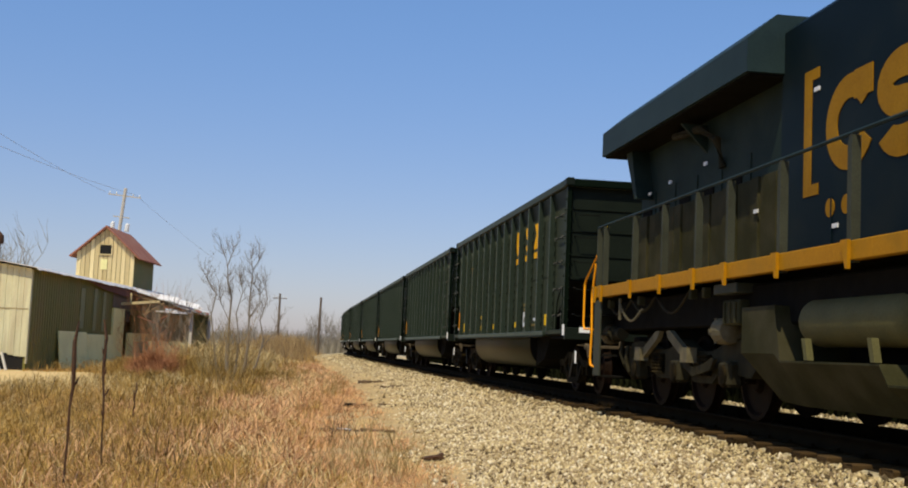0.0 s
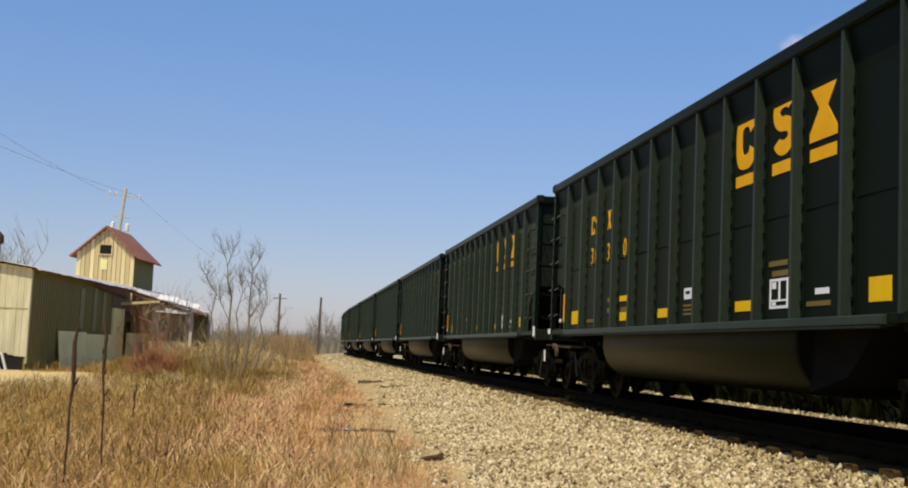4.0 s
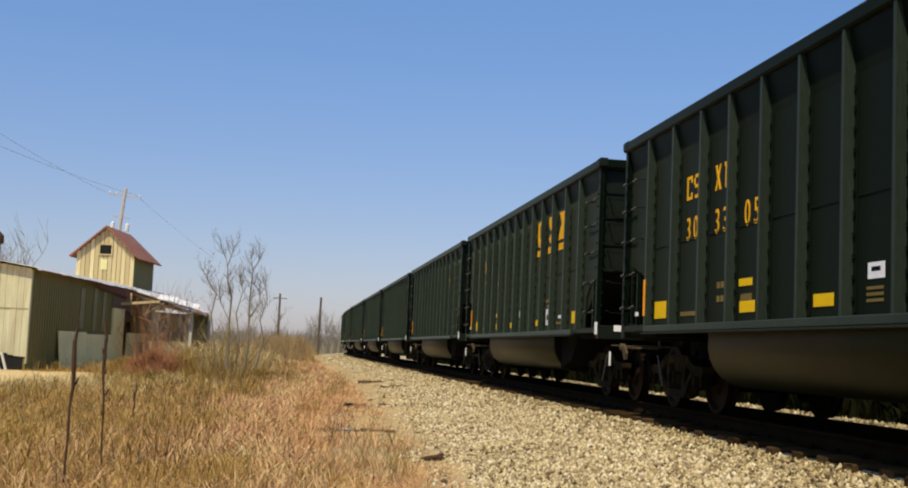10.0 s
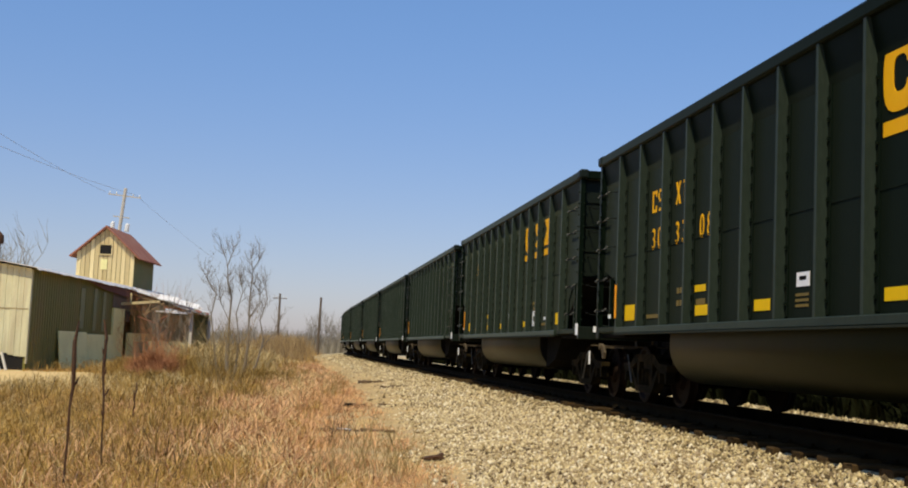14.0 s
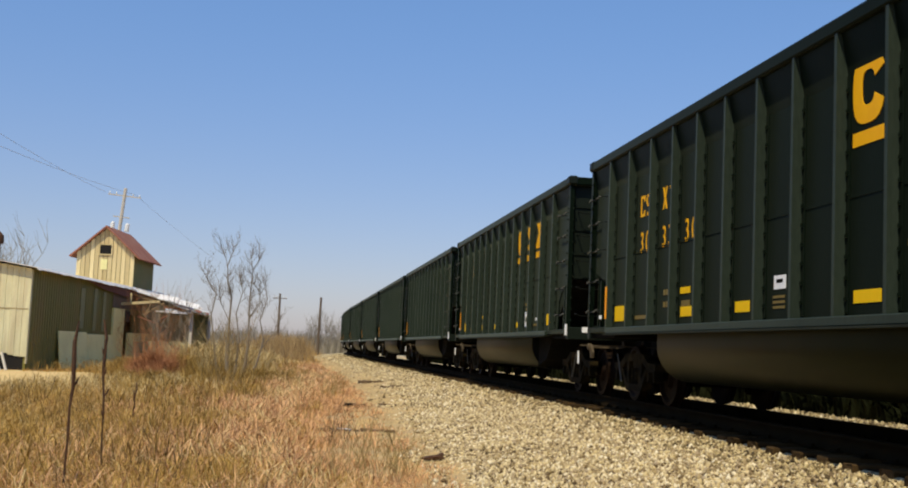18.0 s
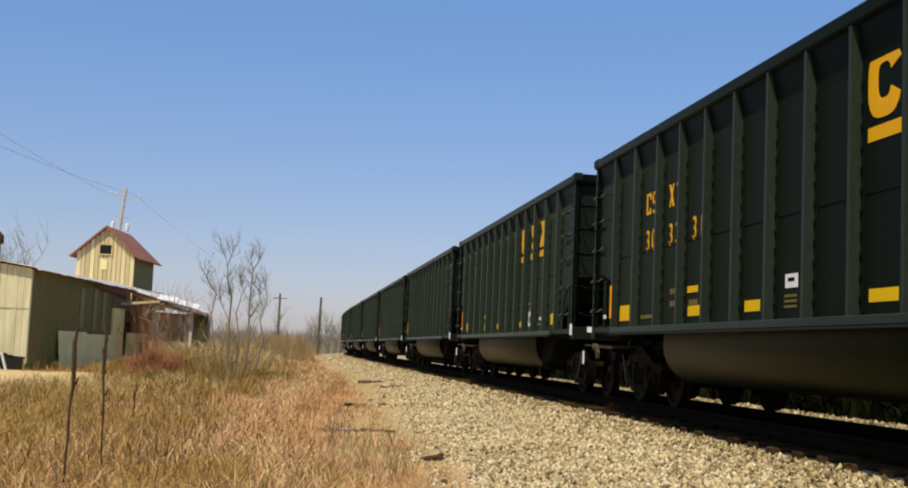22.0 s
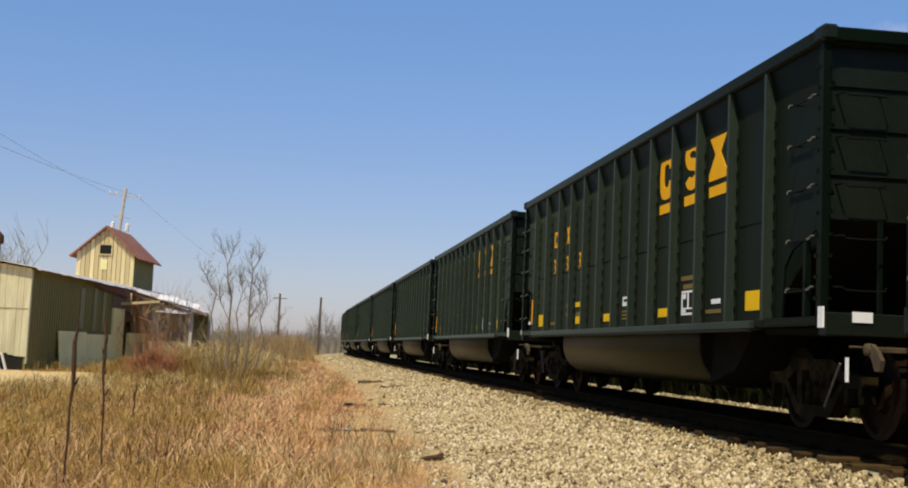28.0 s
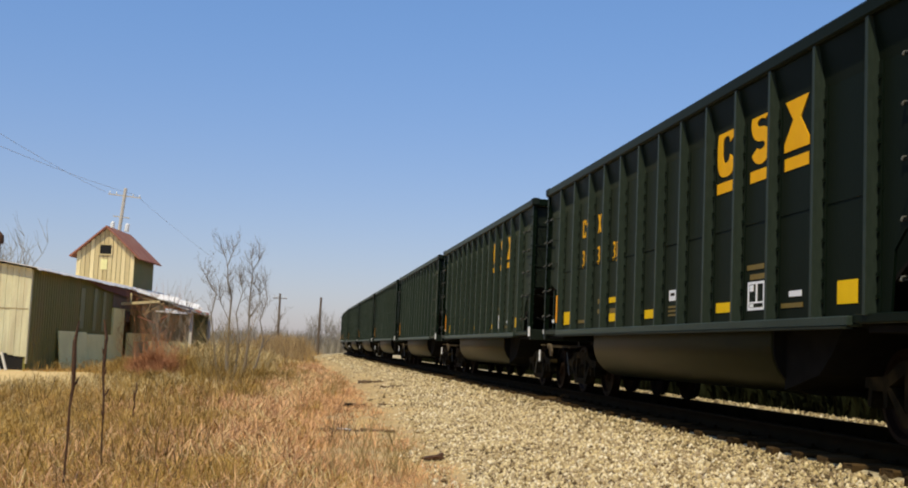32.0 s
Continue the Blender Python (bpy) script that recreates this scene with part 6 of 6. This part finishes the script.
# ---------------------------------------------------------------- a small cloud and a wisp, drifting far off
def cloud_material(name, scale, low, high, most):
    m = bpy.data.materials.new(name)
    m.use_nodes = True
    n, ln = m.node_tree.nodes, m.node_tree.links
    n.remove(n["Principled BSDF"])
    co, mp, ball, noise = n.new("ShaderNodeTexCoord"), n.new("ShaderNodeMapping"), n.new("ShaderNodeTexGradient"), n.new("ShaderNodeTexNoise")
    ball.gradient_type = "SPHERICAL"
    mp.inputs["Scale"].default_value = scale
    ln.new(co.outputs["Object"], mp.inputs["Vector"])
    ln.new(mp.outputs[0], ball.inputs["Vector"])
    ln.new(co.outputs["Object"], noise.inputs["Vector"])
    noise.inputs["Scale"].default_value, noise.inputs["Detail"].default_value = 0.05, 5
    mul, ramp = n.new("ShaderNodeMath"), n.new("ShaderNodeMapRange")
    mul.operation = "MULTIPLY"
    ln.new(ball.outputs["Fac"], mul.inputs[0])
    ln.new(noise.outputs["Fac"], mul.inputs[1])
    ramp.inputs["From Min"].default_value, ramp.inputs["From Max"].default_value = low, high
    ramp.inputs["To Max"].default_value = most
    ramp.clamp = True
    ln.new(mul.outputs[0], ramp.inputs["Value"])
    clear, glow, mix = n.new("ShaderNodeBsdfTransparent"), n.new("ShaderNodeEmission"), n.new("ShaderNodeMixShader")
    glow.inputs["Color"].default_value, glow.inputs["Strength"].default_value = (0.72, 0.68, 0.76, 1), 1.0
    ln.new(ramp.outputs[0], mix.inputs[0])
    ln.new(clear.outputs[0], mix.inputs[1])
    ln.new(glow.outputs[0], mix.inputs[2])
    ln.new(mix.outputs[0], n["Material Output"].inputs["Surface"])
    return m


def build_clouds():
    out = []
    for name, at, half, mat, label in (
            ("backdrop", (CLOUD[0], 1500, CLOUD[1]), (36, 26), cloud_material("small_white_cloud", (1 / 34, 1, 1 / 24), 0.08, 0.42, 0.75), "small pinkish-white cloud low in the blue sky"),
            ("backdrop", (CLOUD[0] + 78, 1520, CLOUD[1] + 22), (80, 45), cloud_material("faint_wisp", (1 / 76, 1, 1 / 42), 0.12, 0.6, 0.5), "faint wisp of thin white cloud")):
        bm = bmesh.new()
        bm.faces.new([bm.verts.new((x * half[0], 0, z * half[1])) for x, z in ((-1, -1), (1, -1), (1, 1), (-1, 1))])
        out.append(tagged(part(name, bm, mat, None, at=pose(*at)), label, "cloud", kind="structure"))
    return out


# ---------------------------------------------------------------- bare trees and weeds
def grow(bm, rnd, p, d, length, r, depth, twist=0.5, up=0.15, forks=3):
    """A limb in three bends, with side branches."""
    pts = [Vector(p)]
    d = Vector(d).normalized()
    for k in range(3):
        d = (d + Vector((rnd.uniform(-1, 1), rnd.uniform(-1, 1), rnd.uniform(-0.6, 1))) * twist * 0.4 + Vector((0, 0, up))).normalized()
        q = pts[-1] + d * length / 3
        tube(bm, pts[-1], q, r * (1 - k * 0.25), r * (0.75 - k * 0.22), 5 if r > 0.02 else 3)
        pts.append(q)
        if depth > 0:
            for _ in range(forks if k else max(1, forks - 1)):
                side = Vector((rnd.uniform(-1, 1), rnd.uniform(-1, 1), rnd.uniform(0.0, 0.9))).normalized()
                grow(bm, rnd, q, d * 0.6 + side, length * rnd.uniform(0.45, 0.75), max(r * 0.58, 0.0035), depth - 1, twist, up, forks)


def limb(bm, rnd, pts, r, twigs, length=0.62, depth=2):
    """A crooked stem through the points, with twigs along its upper part."""
    pts = [Vector(p) for p in pts]
    pipe(bm, pts, [max(1.15 * r * (1 - 0.72 * k / (len(pts) - 1)), 0.008) for k in range(len(pts))], 5)
    for _ in range(twigs):
        u = rnd.uniform(0.25, 1.0) * (len(pts) - 1)
        k = min(int(u), len(pts) - 2)
        p = pts[k].lerp(pts[k + 1], u - k)
        d = (pts[k + 1] - pts[k]).normalized() * 0.5 + Vector((rnd.uniform(-1, 1), rnd.uniform(-1, 1), rnd.uniform(-0.1, 0.9)))
        grow(bm, rnd, p, d, length * rnd.uniform(0.4, 1.1), 0.010, depth, 1.2, 0.06, 1)


def build_trees():
    rnd = random.Random(21)
    base = Vector((-8.29, 36.8, float(ground_z(-8.29, 36.8))))
    tree = tagged(empty("bare_tree", Matrix.Translation(base) @ Matrix.Scale(0.93, 4)), "small bare grey multi-stemmed tree in the dry grass", "tree")
    bm = bmesh.new()
    for x0, x1, r in ((-0.15, -0.16, 0.075), (0.45, 0.5, 0.06), (-0.5, -0.62, 0.04), (0.15, 0.2, 0.042), (0.8, 1.0, 0.036)):
        pipe(bm, [(0.3 * x0, 0, 0), (x0, 0.05, 0.8), (x1, 0, 1.7)], [r * 1.2, r, r * 0.85], 6)
    part("trunk", bm, M_TWIG, tree)
    bm = bmesh.new()
    for pts, r, twigs in (
            (((-0.16, 0, 1.65), (-0.12, 0.05, 3.0), (-0.26, 0, 3.45), (-0.31, 0.05, 4.1)), 0.038, 14),
            (((-0.31, 0.05, 4.0), (-0.38, 0, 4.3), (-0.58, 0.05, 4.75)), 0.016, 5),
            (((-0.31, 0.05, 4.05), (-0.2, 0, 4.4), (-0.06, 0.05, 4.75)), 0.016, 5),
            (((0.5, 0, 1.65), (0.47, 0.1, 2.9), (0.52, 0.1, 4.0)), 0.034, 14),
            (((0.52, 0.1, 3.95), (0.46, 0.1, 4.2), (0.4, 0.15, 4.6)), 0.014, 4),
            (((0.52, 0.1, 3.95), (0.66, 0.1, 4.2), (0.78, 0.15, 4.5)), 0.014, 4),
            (((-0.62, 0, 1.65), (-0.74, 0, 2.4), (-0.62, 0.1, 3.1), (-0.9, 0.1, 3.5), (-1.15, 0.1, 3.95)), 0.024, 12),
            (((0.2, 0, 1.65), (0.06, 0, 2.5), (0.24, 0, 3.2), (0.1, 0.1, 3.7)), 0.024, 12),
            (((1.0, 0, 1.65), (0.85, -0.1, 2.3), (1.05, -0.1, 3.0), (0.95, 0, 3.5)), 0.022, 10),
            (((-0.14, 0, 2.2), (-0.45, 0.1, 2.8), (-0.55, 0.1, 3.3)), 0.018, 8),
            (((0.48, 0, 2.3), (0.8, 0.1, 2.9), (0.8, 0.1, 3.6)), 0.018, 8),
            (((0.9, 0, 1.3), (1.3, 0.1, 1.9), (1.55, 0.1, 2.5)), 0.018, 6)):
        limb(bm, rnd, pts, r, int(1.6 * twigs), 0.46)
    part("crown", bm, M_TWIG, tree, "leafless crown of fine crooked twigs")
    # taller bare trees, far off in the haze
    for x, y, h in ((-1.4, 200.0, 6.8), (0.8, 205.0, 6.0), (-3.6, 190.0, 5.2), (3.4, 215.0, 5.8), (-26.6, 130.0, 9.8), (-24.6, 128.0, 8.0), (-27.9, 90.0, 9.2), (-17.0, 190.0, 5.5), (-14.0, 200.0, 5.0)):
        far = tagged(empty("bare_tree", pose(x, y, float(ground_z(x, y)))), "hazy grey leafless tree on the skyline", "tree", group="far bare trees")
        bm = bmesh.new()
        tube(bm, (0, 0, -0.1), (0.1, 0, h * 0.35), 0.13, 0.1, 6)
        part("trunk", bm, M_WOODS, far)
        bm = bmesh.new()
        for _ in range(7):
            a = rnd.uniform(0, 6.28)
            grow(bm, rnd, (0.1, 0, h * rnd.uniform(0.12, 0.33)), (0.7 * math.cos(a), 0.7 * math.sin(a), 0.8), h * rnd.uniform(0.3, 0.5), 0.06, 2, 0.6, 0.18, 2)
        part("crown", bm, M_WOODS, far)
    for x, y, h, mat, label, stems in ((-13.0, 62.0, 3.4, M_TWIG, "thin bare sapling before the lean-to", 2), (-12.2, 66.0, 4.4, M_TWIG, "thin bare sapling before the lean-to", 2),
                                       (-15.6, 77.5, 4.6, M_REDTWIG, "tangled brown vines before the lean-to", 14), (-14.6, 76.5, 3.6, M_TWIG, "tangled grey-brown vines before the lean-to", 9), (-11.1, 41.8, 1.5, M_REDTWIG, "reddish-brown dead weed bush in the grass", 16), (-10.7, 41.0, 1.2, M_REDTWIG, "reddish-brown dead weed bush in the grass", 14),
                                       (-8.0, 30.0, 1.7, M_SHRUB, "olive-brown leafless shrub in tall grass", 8), (-8.5, 32.5, 1.4, M_SHRUB, "olive-brown leafless shrub in tall grass", 8)):
        z = float(ground_z(x, y))
        bush = tagged(empty("sapling" if stems < 6 else "bush", pose(x, y, z)), label, "shrub")
        bm = bmesh.new()
        for k in range(stems):
            a = rnd.uniform(0, 6.28)
            tilt = rnd.uniform(0.3, 1.7) if stems > 12 else rnd.uniform(0.1, 0.8) if stems > 6 else rnd.uniform(0.05, 0.3)
            grow(bm, rnd, (0.1 * math.cos(a), 0.1 * math.sin(a), 0), (math.cos(a) * tilt, math.sin(a) * tilt, 1), h * rnd.uniform(0.5, 0.8), 0.014 if stems > 6 else 0.035, 2, 0.5, 0.15, 2)
        part("crown", bm, mat, bush)
    # tall dead stalks close by
    for px, d, h, lean, thick in ((-8.30, 10.0, 1.62, 0.022, 1.2), (-8.22, 11.5, 1.64, -0.035, 1.15), (-8.65, 17.0, 0.89, 0.02, 0.95)):
        z = float(ground_z(px, d))
        st = tagged(empty("dead_stalk", pose(px, d, z)), "tall dark dead weed stalk standing in the grass", "weed")
        bm = bmesh.new()
        pts = [Vector((lean * h * (k / 9) ** 1.5 + rnd.uniform(-0.014, 0.014), rnd.uniform(-0.01, 0.01), h * k / 9)) for k in range(10)]
        pipe(bm, pts, [thick * w for w in (0.009, 0.008, 0.009, 0.008, 0.010, 0.009, 0.012, 0.017, 0.015, 0.006)], 5)
        part("stem", bm, M_STALK, st)
        bm = bmesh.new()
        for k in range(5):
            p = pts[4 + k % 4]
            q = p + Vector((rnd.uniform(-0.05, 0.05), rnd.uniform(-0.03, 0.03), rnd.uniform(0.04, 0.1)))
            pipe(bm, [p, p.lerp(q, 0.6) + Vector((0, 0, -0.01)), q], [0.006, 0.010, 0.003], 4)
        part("seed_head", bm, M_STALK, st)


def build_edge_weeds():
    """Thin upright weeds on the bare strip by the stones."""
    rnd = random.Random(33)
    for x, y, h, n in ((-5.45, 12.2, 0.5, 16), (-5.25, 12.9, 0.45, 12), (-5.75, 12.6, 0.55, 12), (-5.9, 16.5, 0.45, 7), (-5.6, 17.6, 0.4, 6), (-6.0, 11.8, 0.5, 14), (-6.2, 21.0, 0.5, 8), (-5.5, 31.0, 0.55, 16), (-5.2, 33.0, 0.5, 14), (-4.9, 36.0, 0.5, 12)):
        w = tagged(empty("edge_weed", pose(x, y, float(ground_z(x, y)) - 0.01)), "thin olive-brown dead weed on the bare strip", "weed", group="edge weeds")
        bm = bmesh.new()
        for k in range(n):
            a, t = rnd.uniform(0, 6.28), rnd.uniform(0.1, 0.7)
            grow(bm, rnd, (0.12 * rnd.uniform(-1, 1), 0.12 * rnd.uniform(-1, 1), 0), (math.cos(a) * t, math.sin(a) * t, 1), h * rnd.uniform(0.6, 1.2), 0.005, 1, 0.4, 0.1, 1)
        part("clump", bm, M_STALK if n < 8 else M_WEEDSTEM, w)


def build_far_woods():
    """Leafless woods along the skyline: many thin upright sprays."""
    g = np.random.default_rng(17)
    n = 26000
    y = g.uniform(170, 420, n)
    x = -6.545 + y * g.uniform(-0.33, 0.09, n)
    x = np.where(np.abs(x - np.interp(y, [118, 420], [0, 50])) < 6, x - 14, x)
    h = g.uniform(1.5, 4.5, n) * (1 + 0.5 * np.sin(x * 0.12) * np.sin(y * 0.05 + x * 0.03)) * np.interp(y, [170, 420], [0.6, 1.5])
    blades("far_woods", x, y, h, g.uniform(0.03, 0.12, n), np.full(n, 0.5), M_WOODS, 31, "hazy grey-brown leafless woods on the skyline", "woods", 0.1)


def build_dark_backing():
    """Near-black brush added beyond the track so that gaps under the cars look dark."""
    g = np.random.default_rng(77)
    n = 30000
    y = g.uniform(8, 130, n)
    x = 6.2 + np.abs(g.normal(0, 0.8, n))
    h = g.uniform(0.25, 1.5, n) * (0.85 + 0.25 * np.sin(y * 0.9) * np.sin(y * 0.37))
    blades("dark_brush", x, y, h, g.uniform(0.05, 0.12, n), np.full(n, 0.7), M_BACKING, 5, "added near-black brush standing in for the dark under the cars", "brush", 0.2)


def build_litter():
    r = random.Random(8)
    for x, y, L, rot, sunk in ((-5.5, 19.3, 1.45, -4.0, 0.0), (-4.75, 27.2, 1.55, 6.0, -0.02), (-3.66, 41.3, 1.0, 8.0, -0.02), (-3.56, 36.5, 1.4, 4.0, -0.02)):
        bm = bmesh.new()
        u = -L / 2
        while u < L / 2 - 0.08:
            w = min(r.uniform(0.10, 0.42), L / 2 - u)
            if r.random() < 0.72:
                hgt, off = r.uniform(0.012, 0.055), r.uniform(-0.03, 0.03)
                vs = box(bm, u, u + w - 0.012, off - r.uniform(0.06, 0.10), off + r.uniform(0.06, 0.11), -0.09, hgt)
                for v in vs:
                    v.co += Vector((r.uniform(-0.015, 0.015), r.uniform(-0.02, 0.02), r.uniform(-0.02, 0.012)))
            u += w
        z = float(max(ground_z(x, y), bed_z(x) if x > -4.9 else -9))
        tagged(part("discarded_tie", bm, M_OLDTIE, None, at=pose(x, y, z + 0.035 - sunk, 0, 0, rot)), "rotten discarded wooden tie half sunk beside the ballast", "wooden tie", group="discarded ties")
    tagged(boxes("white_scrap", M_CAN, None, (-0.11, 0.11, -0.04, 0.04, -0.05, 0.045), bevel=0.012), "small weathered white scrap on a rotten tie", "scrap").matrix_basis = pose(-5.62, 19.25, -0.66, 4, 3, 8)
    tagged(boxes("tie_stub", M_SHADE, None, (-0.10, 0.10, -0.09, 0.09, -0.06, 0.075), bevel=0.015), "short charred black stub of a wooden tie", "wooden tie").matrix_basis = pose(-5.17, 26.75, -0.64, 2, 0, 5)
    bm = bmesh.new()
    bmesh.ops.create_icosphere(bm, subdivisions=2, radius=0.1)
    for v in bm.verts:
        v.co = Vector((v.co.x * 1.75, v.co.y * 0.7, v.co.z * (0.38 + 1.2 * max(v.co.x, -0.06)))) * r.uniform(0.78, 1.18)
    pipe(bm, [(0.06, 0, 0.0), (0.13, 0.01, 0.035), (0.17, 0.0, 0.05)], [0.04, 0.035, 0.028], 6)
    tagged(part("dark_lump", bm, M_STALK, None, at=pose(-4.74, 14.6, -0.615, 0, -3, 6) @ Matrix.Scale(0.85, 4)), "dark charred broken wood lump on the stones", "wood lump")


build_ground()
build_track()
build_bare_strip()
build_shed()
build_poles()
build_trees()
build_edge_weeds()
build_dark_backing()
build_litter()
build_far_woods()
build_grass()
build_weeds()
build_far_straw()
build_forbs()
build_strip_tufts()
build_thickets()
build_brush()
scatter_stones()
TRAIN = build_train()
LOCO = build_loco()
CLOUDS = build_clouds()


# ---------------------------------------------------------------- movement
def wheel_rows(wheel, radius):
    c = wheel.matrix_basis.translation.copy()
    return [(k / 10, Matrix.Translation(c) @ Matrix.Rotation((rolled(k / 10) - ROLLED[0]) / radius, 4, "X")) for k in range(321)]


def motions():
    times = [k * 0.5 for k in range(65)]
    for n, car in enumerate(TRAIN, 1):
        walk(car, [(t, car_pose(car_centre(n, t))) for t in times])
    walk(LOCO, [(t, loco_pose(t)) for t in times])
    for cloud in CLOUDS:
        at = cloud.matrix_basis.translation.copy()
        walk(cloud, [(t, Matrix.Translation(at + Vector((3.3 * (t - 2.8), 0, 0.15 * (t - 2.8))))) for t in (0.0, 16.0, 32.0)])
    for car in TRAIN[:14] + [LOCO]:
        for ob in car.children_recursive:
            if ob.name.split(".")[0] == "wheelset":
                walk(ob, wheel_rows(ob, 0.533 if car is LOCO else 0.457))


motions()
